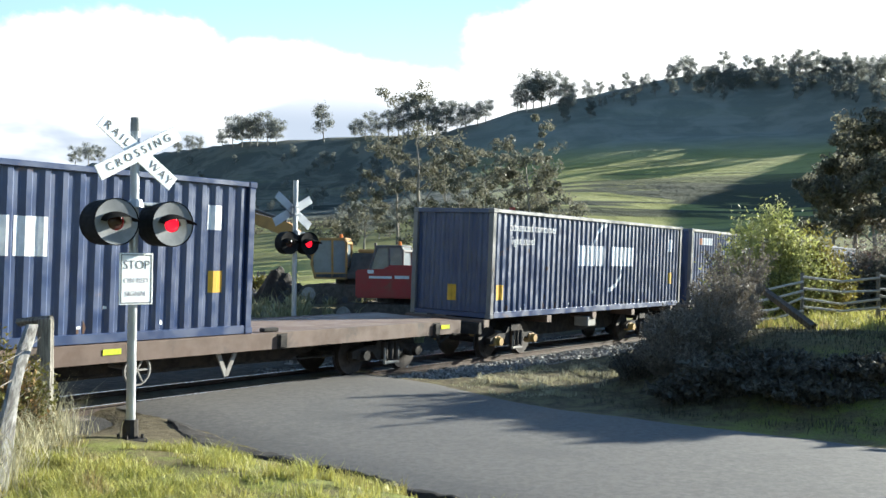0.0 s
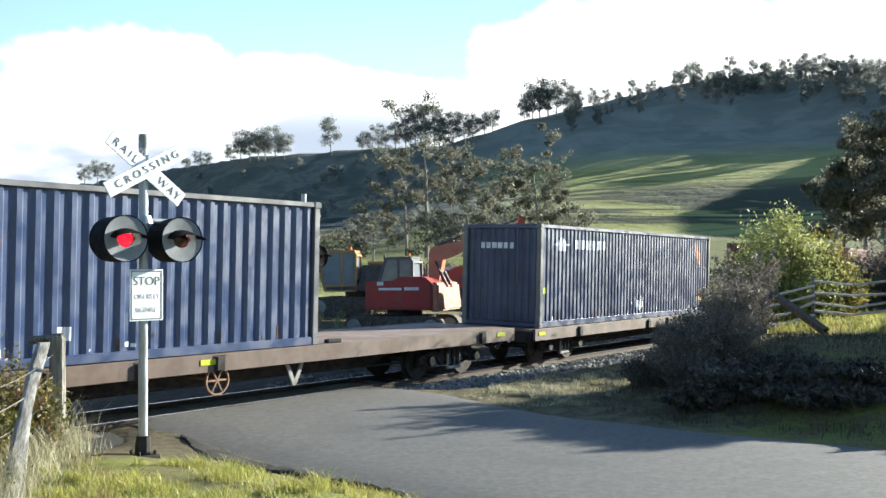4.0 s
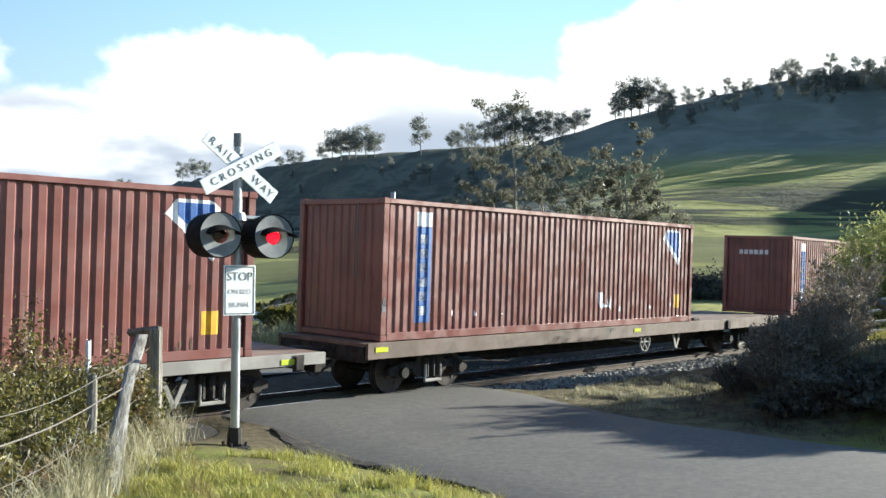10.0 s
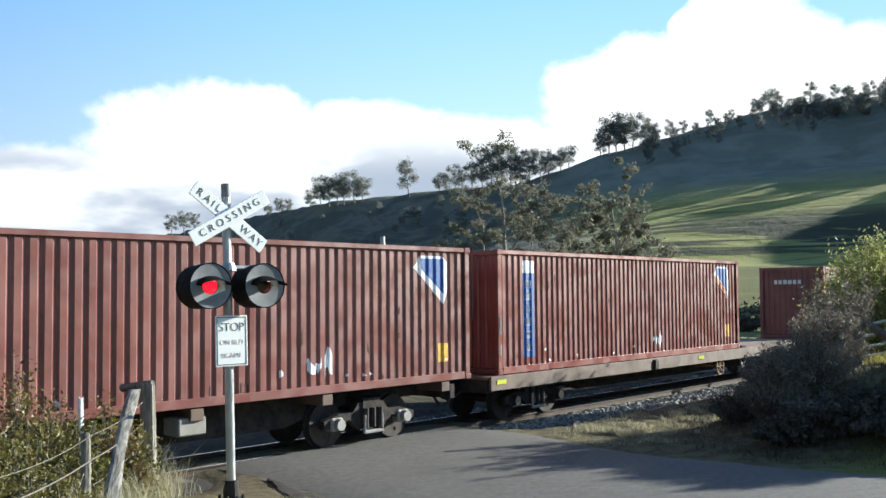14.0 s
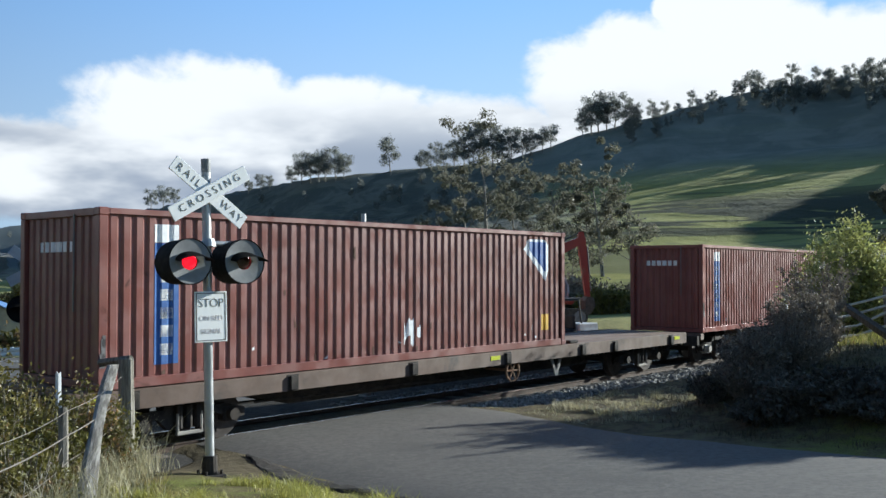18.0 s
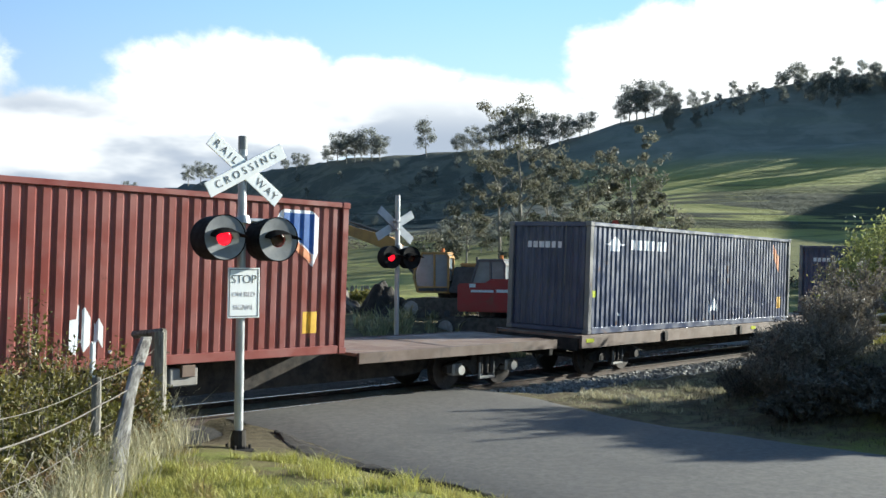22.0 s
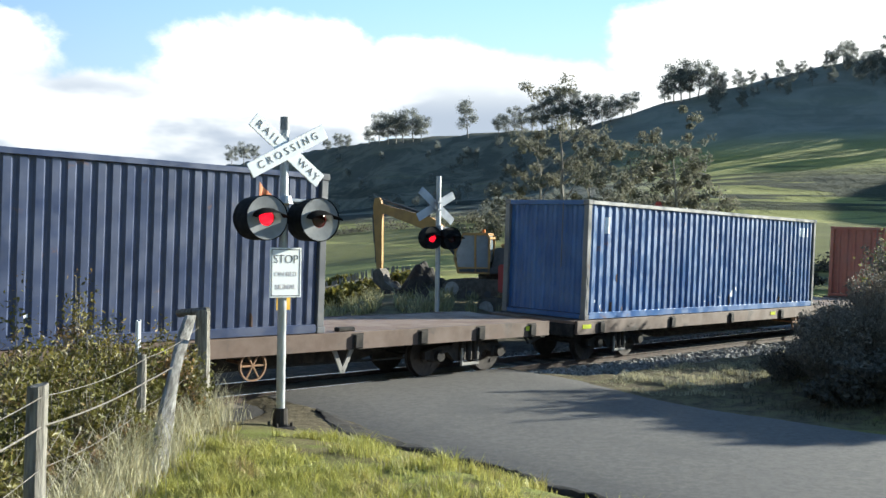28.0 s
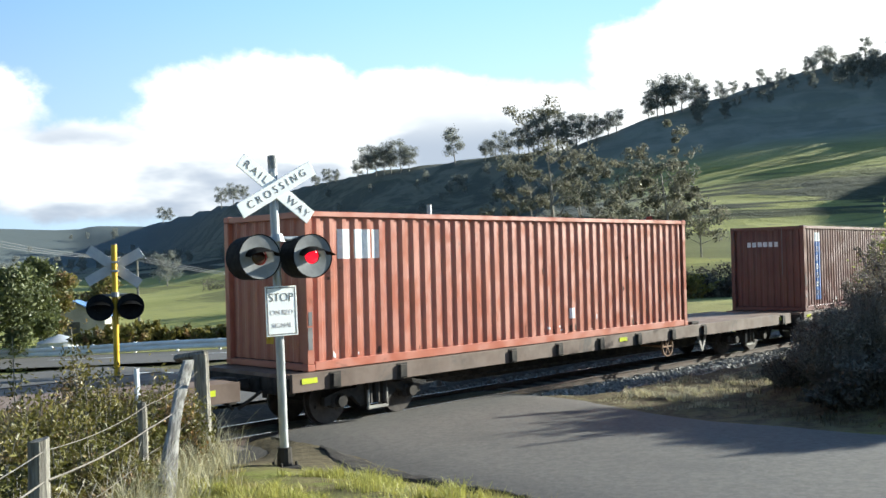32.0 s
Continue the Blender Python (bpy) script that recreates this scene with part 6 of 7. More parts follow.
def buggy(m):
    c = thing("utility_buggy", "white and black side-by-side utility buggy", "utility vehicle", "", m)
    bm = bmesh.new()
    prism(bm, [(0.55, 0.55), (1.35, 0.5), (1.42, 0.68), (1.2, 0.86), (0.55, 0.98)], -0.6, 0.6)
    bmesh.ops.bevel(bm, geom=bm.edges[:], offset=0.06, segments=2, affect="EDGES")
    part("bonnet", bm, BUGGY_WHITE, c)
    bm = bmesh.new()
    box(bm, -1.35, -0.4, -0.68, 0.68, 0.68, 0.98, bevel=0.04)
    part("cargo_bed", bm, BUGGY_WHITE, c)
    bm = bmesh.new()
    box(bm, -1.2, 1.2, -0.5, 0.5, 0.38, 0.56, bevel=0.04)
    part("chassis", bm, BUGGY_BLACK, c)
    bm = bmesh.new()
    for y in (-0.6, 0.6):
        for p, q in (((0.6, y, 0.9), (0.2, y * 0.95, 1.85)), ((0.2, y * 0.95, 1.85), (-0.5, y * 0.95, 1.85)), ((-0.5, y * 0.95, 1.85), (-0.6, y, 0.9))):
            rod(bm, p, q, 0.035, seg=8)
    for x in (0.2, -0.5):
        rod(bm, (x, -0.57, 1.85), (x, 0.57, 1.85), 0.035, seg=8)
    part("roll_cage", bm, BUGGY_BLACK, c)
    bm = bmesh.new()
    box(bm, -0.6, 0.35, -0.62, 0.62, 1.87, 1.93, bevel=0.02)
    part("roof", bm, BUGGY_BLACK, c)
    bm = bmesh.new()
    box(bm, -0.3, 0.15, -0.55, 0.55, 0.56, 0.8, bevel=0.06)
    box(bm, -0.38, -0.24, -0.55, 0.55, 0.78, 1.3, bevel=0.05)
    part("seat", bm, BUGGY_BLACK, c)
    for x in (-0.9, 0.95):
        for y in (-0.62, 0.62):
            bm = bmesh.new()
            rod(bm, (x, y - 0.13, 0.32), (x, y + 0.13, 0.32), 0.32, seg=22)
            bmesh.ops.bevel(bm, geom=[e for e in bm.edges if e.calc_length() < 0.12], offset=0.03, segments=1, affect="EDGES")
            wheel = part("tyre", bm, TYRE, c)
            bm = bmesh.new()
            s = 1 if y > 0 else -1
            rod(bm, (x, y + s * 0.12, 0.32), (x, y + s * 0.145, 0.32), 0.16, seg=14)
            part("rim", bm, BRIGHT_ROLLER, wheel)
            bm = bmesh.new()
            prism(bm, [(x - 0.4, 0.6), (x - 0.25, 0.74), (x + 0.25, 0.74), (x + 0.4, 0.6), (x + 0.35, 0.6), (x + 0.22, 0.69), (x - 0.22, 0.69), (x - 0.35, 0.6)], y - 0.15, y + 0.15)
            part("mudguard", bm, BUGGY_WHITE, c)
    for y in (-0.42, 0.42):
        bm = bmesh.new()
        rod(bm, (1.36, y, 0.66), (1.42, y, 0.66), 0.09, 0.08, seg=12)
        part("headlight", bm, GLASS, c)


p = at(4.75, 36)
buggy(pose(p.x, p.y, p.z - 0.02, 0, 0, 215))

# spoil heap and site clutter
def heap(az, d, rx, ry, high, seed):
    p = at(az, d)
    verts, faces = [], []
    k, rings = 28, 9
    for i in range(rings + 1):
        t = i / rings
        for j in range(k):
            a = j * 2 * math.pi / k
            v = Vector((math.cos(a) * t * 2, math.sin(a) * t * 2, seed))
            rr = t * (1 + 0.18 * noise.noise(v))
            verts.append((rx * rr * math.cos(a), ry * rr * math.sin(a), high * (math.cos(t * math.pi) * 0.5 + 0.5) * (1 + 0.25 * noise.noise(v * 2)) + 0.06 * noise.noise(v * 7) - 0.08))
    for i in range(rings):
        for j in range(k):
            q, s = i * k + j, i * k + (j + 1) % k
            faces.append((q, q + k, s + k, s))
    ob = mesh_from("soil_mound", verts, faces, SOIL, smooth=False)
    ob.location = p
    return tagged(ob, "dark heap of dug soil on the grass", "soil heap")


heap(-7.6, 37.5, 1.25, 1.2, 1.35, 2.0)
heap(-9.3, 39.5, 0.9, 0.9, 0.6, 5.0)
heap(-6.3, 36.0, 1.5, 0.8, 0.75, 9.0)
heap(3.0, 33.0, 2.6, 0.8, 0.32, 11.0)
heap(8.6, 37.0, 2.2, 1.0, 0.7, 13.0)
p = at(-0.55, 30.0)
c = thing("site_box", "dark plastic site box with a pale plate", "site box", "", pose(p.x, p.y, p.z, 0, 0, 8))
bm = bmesh.new()
box(bm, -0.55, 0.55, -0.3, 0.3, -0.05, 0.6, bevel=0.04)
part("body", bm, EXC_GREY, c)
bm = bmesh.new()
box(bm, -0.35, 0.3, -0.325, -0.302, 0.3, 0.52)
part("plate", bm, EXC_GREY, c)
bm = bmesh.new()
for z in (0.34, 0.43):
    box(bm, -0.3, 0.25, -0.33, -0.326, z, z + 0.05)
part("lettering", bm, MARK_WHITE, c, "two white lettering bars")


# litter and soil in the side road's gutter, edge shadow put into the colour
def gutter_strip():
    verts, faces = [], []
    rows = 90
    for k in range(rows):
        n = 3.0 + 10.0 * k / (rows - 1)
        edge = 7.56 + 0.05 * noise.noise(Vector((n * 4.3, 3, 0)))
        wide = 0.16 + 0.16 * noise.noise(Vector((n * 1.1, 5, 2))) + 0.10 * noise.noise(Vector((n * 4.7, 5, 2))) + 0.45 * rise(9.6, 10.8, n) * rise(12.9, 11.8, n)
        wide = max(0.02, wide)
        for i in range(6):
            x, y = plan(edge - wide * i / 5, n)
            bump = 0.03 * noise.noise(Vector((x * 6, y * 6, 1))) + 0.025 * math.sin(3.14 * i / 5)
            verts.append((x, y, max(ground_z(x, y), -0.03) + (0.02 + bump if 0 < i < 5 else -0.02)))
    for k in range(rows - 1):
        for i in range(5):
            q = k * 6 + i
            faces.append((q, q + 6, q + 7, q + 1))
    tagged(mesh_from("leaf_litter", verts, faces, SOIL), "dark leaf litter and soil along the asphalt edge", "litter")


gutter_strip()

# ---- trees and plants ----
def branchy(height, spread, seed, limbs=7, bare=0.35, trunk=0.03, droop=0.0):
    """A tapered trunk with forking limbs: the mesh, and the tips that carry leaves."""
    r = fuzz(seed)
    bm = bmesh.new()
    tips = []
    base = Vector((0, 0, -0.3))
    cur, pts = base, []
    lean = Vector((r.uniform(-0.08, 0.08), r.uniform(-0.08, 0.08), 1))
    for i in range(6):
        nxt = cur + Vector((lean.x + r.uniform(-0.06, 0.06), lean.y + r.uniform(-0.06, 0.06), 1)) * height * 0.135
        rod(bm, cur, nxt, height * trunk * (1 - i * 0.13), height * trunk * (1 - (i + 1) * 0.13), seg=7, caps=False)
        pts.append(nxt)
        cur = nxt
    for k in range(limbs):
        t = bare + (0.95 - bare) * k / max(1, limbs - 1)
        start = base.lerp(pts[0], 1) if t < 0.14 else pts[min(5, int(t / 0.17))]
        a = k * 2.4 + r.uniform(-0.5, 0.5)
        reach = spread * (1.0 - 0.55 * abs(t - 0.55)) * r.uniform(0.7, 1.1)
        mid = start + Vector((math.cos(a) * reach * 0.5, math.sin(a) * reach * 0.5, height * r.uniform(0.05, 0.14)))
        end = mid + Vector((math.cos(a + r.uniform(-0.4, 0.4)) * reach * 0.5, math.sin(a) * reach * 0.5, height * r.uniform(0.02, 0.16) - droop * height))
        w0 = height * trunk * 0.5 * (1.1 - t)
        rod(bm, start, mid, w0, w0 * 0.6, seg=5, caps=False)
        rod(bm, mid, end, w0 * 0.6, w0 * 0.2, seg=5, caps=False)
        tips += [(end, 1.0), (mid.lerp(end, 0.5), 0.8)]
        for _ in range(3):
            e = mid.lerp(end, r.uniform(0.2, 0.9)) + Vector((r.uniform(-1, 1), r.uniform(-1, 1), r.uniform(-0.2, 0.7))) * spread * 0.34
            rod(bm, mid.lerp(end, 0.4), e, w0 * 0.35, w0 * 0.12, seg=4, caps=False)
            tips.append((e, 0.85))
    tips.append((pts[-1], 0.9))
    return bm, tips


def crown_points(tips, count, puff, seed, flat=0.7):
    r = np.random.RandomState(seed)
    out = []
    each = max(1, count // len(tips))
    for p, k in tips:
        n = int(each * r.uniform(0.5, 1.5))
        d = r.normal(size=(n, 3))
        d /= np.linalg.norm(d, axis=1)[:, None]
        d *= (puff * k * r.uniform(0.7, 1.25)) * (r.rand(n) ** 0.45)[:, None]
        d[:, 2] *= flat
        out.append(np.array(p) + d)
    return np.concatenate(out)


def tree(label, x, y, height, spread, seed, leaves, leaf, puff, leaf_mat, group, limbs=7, bare=0.35, trunk=0.022, name="tree", category="tree", z=None, flat=0.7, bark=None):
    c = thing(name, label, category, group, pose(x, y, ground_z(x, y) if z is None else z))
    bm, tips = branchy(height, spread, seed, limbs, bare, trunk)
    part("trunk", bm, bark or BARK, c)
    v, f = leaf_cloud(crown_points(tips, leaves, puff, seed, flat), leaf, seed)
    mesh_from("crown", v, f, leaf_mat, c)
    return c


# tall gums behind the works
for az, d, tall, wide, seed, puff in ((0.6, 120, 18.5, 5.4, 11, 1.25), (-0.6, 128, 14, 4.2, 12, 1.15), (2.4, 126, 13, 3.6, 18, 1.1), (4.8, 112, 12.5, 5.0, 13, 1.25), (7.4, 108, 13.2, 4.2, 14, 1.0), (6.2, 118, 11, 4.6, 15, 1.2), (3.2, 105, 8.5, 3.6, 16, 1.1), (-2.6, 118, 8.0, 3.2, 17, 1.0), (9.0, 112, 6.5, 3.2, 19, 1.1), (-4.2, 110, 4.5, 2.6, 20, 1.0), (1.2, 100, 5.5, 3.4, 21, 1.1), (5.6, 98, 5.5, 3.2, 22, 1.0)):
    x, y = d * math.sin(radians(az)), d * math.cos(radians(az))
    tree("tall sparse gum tree with pale limbs and grey-green leaves", x, y, tall, wide, seed, 3600 if tall > 10 else 1900, 0.17, puff * 0.8, LEAF_GUM, "gum trees behind the works", limbs=11, bare=0.25, trunk=0.018)
# dark trees on the bank
for az, d, tall, wide, seed in ((27.3, 95, 16.0, 5.6, 31), (30.3, 92, 16.5, 6.0, 32), (25.3, 102, 12.0, 4.4, 33), (24.2, 106, 8.8, 3.6, 34), (32.8, 98, 15.0, 6.0, 35), (26.4, 90, 9.5, 4.0, 36)):
    x, y = d * math.sin(radians(az)), d * math.cos(radians(az))
    tree("dark dense tree on the grassy bank", x, y, tall, wide, seed, 7500, 0.22, 1.25, LEAF_GUM, "dark trees on the bank", limbs=12, bare=0.26)
# wooded crest: a few shapes, repeated
ridge_kinds = []


def ridge_tree(kind, x, y, scale, turn):
    z = ground_z(x, y) - 0.3
    if len(ridge_kinds) <= kind:
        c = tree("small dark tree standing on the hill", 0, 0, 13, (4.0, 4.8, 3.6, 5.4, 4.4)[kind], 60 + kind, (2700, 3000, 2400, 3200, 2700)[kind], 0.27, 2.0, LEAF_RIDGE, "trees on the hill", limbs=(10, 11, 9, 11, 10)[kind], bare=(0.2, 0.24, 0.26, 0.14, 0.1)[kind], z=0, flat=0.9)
        ridge_kinds.append(c)
    else:
        c = copy_thing(ridge_kinds[kind], Matrix())
    c.matrix_basis = pose(x, y, z, 0, 0, turn) @ Matrix.Scale(scale, 4)


r = fuzz(77)
spots = []
for az, tall in ((-18.9, 0.9), (-18.2, 1.0), (-17.6, 0.8), (-22.2, 0.8), (-21.8, 0.75), (-13.4, 0.5), (-12.7, 0.6), (-12.2, 0.5), (-10.9, 0.7), (-10.3, 0.95), (-9.8, 1.0), (-9.3, 0.9), (-8.9, 1.0), (-8.3, 0.95), (-7.8, 0.85), (-5.0, 1.05),
                 (-3.2, 0.65), (-2.6, 0.7), (-1.8, 0.85), (-1.2, 0.9), (-0.6, 1.0), (0.0, 1.15), (0.6, 1.3), (1.1, 1.25), (1.7, 1.2), (2.2, 1.1), (2.9, 0.9), (3.4, 0.8), (4.1, 0.75), (4.6, 0.7), (6.5, 0.8), (7.0, 1.0), (7.4, 1.1), (7.9, 1.1), (8.4, 1.0), (9.2, 0.8), (9.6, 0.75), (10.6, 0.6), (11.3, 0.55), (12.9, 0.55), (14.0, 0.45), (15.2, 0.4)):
    spots.append((az, 0.985, tall * 1.2 * r.uniform(0.9, 1.1)))
for i in range(60):
    spots.append((15.5 + i * 0.24 + r.uniform(-0.2, 0.2), 0.985 + r.uniform(-0.05, 0.01), r.uniform(0.5, 0.95)))
for i in range(70):
    spots.append((r.uniform(9, 29), r.uniform(0.9, 0.985), r.uniform(0.35, 0.7)))
for i in range(64):
    spots.append((r.uniform(-16, 4), r.uniform(0.72, 0.96), r.uniform(0.3, 0.55)))
for i in range(30):
    spots.append((r.uniform(-30, -14), r.uniform(0.6, 0.98), r.uniform(0.4, 0.8)))
for i in range(16):
    spots.append((r.uniform(-33, -20), r.uniform(0.35, 0.97), r.uniform(0.5, 0.8)))
for i in range(26):
    spots.append((r.uniform(-4, 3), r.uniform(0.3, 0.42), r.uniform(0.22, 0.4)))
for i, (az, k, s) in enumerate(spots):
    d = along(CREST, az) * k
    ridge_tree(i if i < 5 else r.randrange(5), d * math.sin(radians(az)), d * math.cos(radians(az)), s, r.uniform(0, 360))


# ---- low growth ----
def bush(name, label, az, d, rx, ry, high, count, leaf, mat, seed, twigs=60, twig_mat=TWIG, lift=0.0, category="bush", shaggy=0.25):
    """A ragged shrub: many stems from the ground, leaves thickest near their ends."""
    p = at(az, d)
    c = thing(name, label, category, "", pose(p.x, p.y, p.z + lift))
    r = fuzz(seed)
    bm = bmesh.new()
    ends = []
    for i in range(twigs):
        a, t = r.uniform(0, 6.283), math.sqrt(r.random())
        top = high * (1 - 0.55 * t * t) * r.uniform(1 - shaggy, 1 + shaggy * 0.5)
        e = Vector((math.cos(a) * rx * t, math.sin(a) * ry * t, top))
        s = Vector((e.x * 0.35, e.y * 0.35, -0.1))
        m = s.lerp(e, 0.55) + Vector((r.uniform(-0.1, 0.1), r.uniform(-0.1, 0.1), 0.1)) * rx * 0.3
        rod(bm, s, m, 0.011, 0.008, seg=4, caps=False)
        rod(bm, m, e, 0.008, 0.003, seg=4, caps=False)
        ends.append((s, m, e))
    part("branchwork", bm, twig_mat, c)
    q = np.random.RandomState(seed)
    which = q.randint(0, len(ends), count)
    t = q.rand(count) ** 0.7
    S, M, E = (np.array([list(e[k]) for e in ends])[which] for k in range(3))
    t2 = t[:, None]
    pts = np.where(t2 < 0.5, S + (M - S) * t2 * 2, M + (E - M) * (t2 * 2 - 1)) + q.normal(size=(count, 3)) * high * 0.055
    v, f = leaf_cloud(pts, leaf, seed, 2.4)
    mesh_from("foliage", v, f, mat, c)
    return c


bush("scrub_bush", "dark shaded scrub bush beside the road", 15.4, 19.4, 0.75, 0.8, 0.85, 5200, 0.026, LEAF_GREY, 1, 480)
bush("scrub_bush", "dark twiggy scrub with bare grey stems", 17.6, 20.2, 0.85, 0.9, 1.1, 6500, 0.026, LEAF_GREY, 2, 680, shaggy=0.4)
bush("scrub_bush", "grey thorny scrub reaching over the fence", 18.9, 22.5, 0.7, 0.7, 1.25, 4200, 0.028, LEAF_GREY, 3, 380, shaggy=0.4)
bush("scrub_bush", "grey twiggy scrub on the bank beside the track", 16.0, 20.9, 0.9, 0.7, 0.95, 4200, 0.028, LEAF_GREY, 13, 420, shaggy=0.4)
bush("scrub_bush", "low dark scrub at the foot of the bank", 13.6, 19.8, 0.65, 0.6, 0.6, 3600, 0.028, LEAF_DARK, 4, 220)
# scrub added along the bank; its dark leaves stand in for shade
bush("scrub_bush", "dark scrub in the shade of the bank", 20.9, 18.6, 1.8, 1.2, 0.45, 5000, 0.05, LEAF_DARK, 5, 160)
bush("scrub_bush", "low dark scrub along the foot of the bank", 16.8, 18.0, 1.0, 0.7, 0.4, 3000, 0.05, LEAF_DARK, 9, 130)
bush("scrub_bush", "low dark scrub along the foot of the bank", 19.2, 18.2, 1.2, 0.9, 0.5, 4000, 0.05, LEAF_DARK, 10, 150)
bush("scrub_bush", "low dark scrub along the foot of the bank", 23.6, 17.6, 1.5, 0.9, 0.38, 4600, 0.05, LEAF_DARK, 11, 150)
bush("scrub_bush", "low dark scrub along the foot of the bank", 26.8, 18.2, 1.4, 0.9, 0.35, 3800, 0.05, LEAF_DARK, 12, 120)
bush("leafy_shrub", "bright lime-green leafy shrub in sunlight", 20.8, 29.0, 1.85, 1.4, 3.35, 40000, 0.048, LEAF_LIME, 6, 190, shaggy=0.4)
bush("leafy_shrub", "olive and amber shrub behind the fence", 23.2, 30.0, 1.15, 1.0, 2.5, 14000, 0.048, LEAF_OLIVE, 7, 90)
for i, (az, d, hi) in enumerate(((24.6, 37, 2.3), (26.6, 38, 2.6), (28.6, 37, 2.5), (30.8, 38, 2.6), (22.6, 40, 2.2))):
    bush("brush", "grey-brown scrub beyond the rail fence", az, d, 1.9, 1.2, hi, 5200, 0.07, (LEAF_GUM, LEAF_GREY)[i % 2], 180 + i, 110, shaggy=0.4)
bush("leafy_shrub", "small olive shrub by the fence", 19.7, 28.6, 0.8, 0.8, 1.9, 3600, 0.07, LEAF_OLIVE, 8, 60)
def thorn_shrub(label, x, y, high, wide, stems, seed, thick=1.0, leaf=0.028, puff=0.03):
    """Upright shoots fanning from one foot, each with short side twigs and sparse leaves."""
    c = thing("thorn_shrub", label, "shrub", "thorny shrubs", pose(x, y, ground_z(x, y)))
    r = fuzz(seed)
    bm = bmesh.new()
    pts = []
    for _ in range(stems):
        a, k = r.uniform(0, 6.283), math.sqrt(r.random())
        foot = Vector((math.cos(a) * wide * 0.3 * k, math.sin(a) * wide * 0.3 * k, -0.1))
        tip = Vector((math.cos(a) * wide * k, math.sin(a) * wide * k, high * (1 - 0.3 * k) * r.uniform(0.65, 1.1)))
        mid = foot.lerp(tip, 0.5) + Vector((r.uniform(-0.1, 0.1), r.uniform(-0.1, 0.1), 0.12 * high))
        w0 = r.uniform(0.010, 0.019) * thick
        rod(bm, foot, mid, w0, w0 * 0.75, seg=5, caps=False)
        rod(bm, mid, tip, w0 * 0.75, w0 * 0.25, seg=4, caps=False)
        for _ in range(7):
            t = r.uniform(0.1, 1.0)
            s0 = mid.lerp(tip, t)
            e = s0 + Vector((r.uniform(-1, 1), r.uniform(-1, 1), r.uniform(0.1, 1.2))) * 0.16 * (1.2 - 0.5 * t)
            rod(bm, s0, e, w0 * 0.4, w0 * 0.15, seg=3, caps=False)
            for q in range(9):
                pts.append(tuple(s0.lerp(e, q / 8) + Vector((r.gauss(0, puff), r.gauss(0, puff), r.gauss(0, puff)))))
    part("branchwork", bm, TWIG, c)
    v, f = leaf_cloud(pts, leaf, seed, 2.4)
    mesh_from("foliage", v, f, LEAF_GREY, c)


thorn_shrub("grey thorny shrub with long upright shoots", 5.3, 18.8, 1.25, 0.75, 46, 96)
thorn_shrub("grey thorny shrub with long upright shoots", 6.5, 19.5, 1.65, 0.8, 46, 97)
thorn_shrub("tall thorny shrub reaching over the fence", 7.5, 21.4, 2.3, 0.85, 34, 98)
thorn_shrub("slender sapling with a few long shoots beside the side road", 12.3, 20.5, 3.3, 0.45, 7, 99, 3.0, 0.07, 0.06)
thorn_shrub("slender sapling with a few long shoots beside the side road", 12.0, 21.9, 3.5, 0.5, 8, 100, 3.0, 0.07, 0.06)
# shade trees beside the side road, whose shadow lies on the bank
for x, y, tall, wide, seed, leaves in ((12.6, 18.8, 1.1, 1.1, 91, 4500), (13.6, 21.0, 2.5, 1.4, 92, 2600), (15.2, 22.8, 3.5, 1.4, 93, 6000), (17.9, 24.0, 4.4, 1.4, 94, 7000), (10.4, 18.0, 0.5, 0.8, 95, 2500), (11.6, 17.4, 0.55, 0.9, 85, 3000), (13.2, 17.0, 0.65, 1.0, 86, 3000)):
    tree("low dark tree beside the side road", x, y, tall, wide, seed, leaves, 0.16, 0.75, LEAF_DARK, "shade trees", limbs=9, bare=0.1)
# hedge and trees beyond the main road
for i, (az, d, rx, hi) in enumerate(((-16, 56, 2.6, 0.8), (-18.5, 57, 2.8, 0.9), (-21, 58, 2.6, 0.9), (-23.2, 58, 2.4, 1.3), (-14, 55, 2.4, 0.7), (-11.8, 52, 2.0, 0.8), (-25.4, 57, 2.2, 1.1))):
    bush("hedge_bush", "rounded green hedge bush beyond the main road", az, d, rx, 1.3, hi, 2200, 0.16, LEAF_OLIVE if i % 2 else LEAF_BRAMBLE, 20 + i, 40)
for i, (az, d, tall, wide) in enumerate(((-29.8, 55, 4.6, 2.0), (-28.6, 66, 4.8, 2.2), (-31.5, 50, 4.6, 2.2), (-26.2, 75, 4.4, 2.2), (-33.5, 48, 4.5, 2.2))):
    x, y = d * math.sin(radians(az)), d * math.cos(radians(az))
    tree("bushy green tree beyond the main road", x, y, tall, wide, 40 + i, 6500, 0.13, 0.85, LEAF_BRAMBLE if i % 2 else LEAF_HEDGE, "trees beyond the main road", limbs=9, bare=0.1)
# long grass and brush at the works
for i, (az, d, rx, hi) in enumerate(((-12.6, 40, 1.6, 0.8), (-10.9, 41, 1.4, 0.7), (-8.6, 42, 1.5, 0.9), (9.6, 62, 2.4, 1.4), (11.6, 66, 2.6, 1.6), (13.4, 60, 2.2, 1.2))):
    bush("brush", "rank grass and brush at the edge of the works", az, d, rx, 1.0, hi, 1500, 0.13, LEAF_OLIVE if d < 50 else LEAF_DARK, 60 + i, 50)

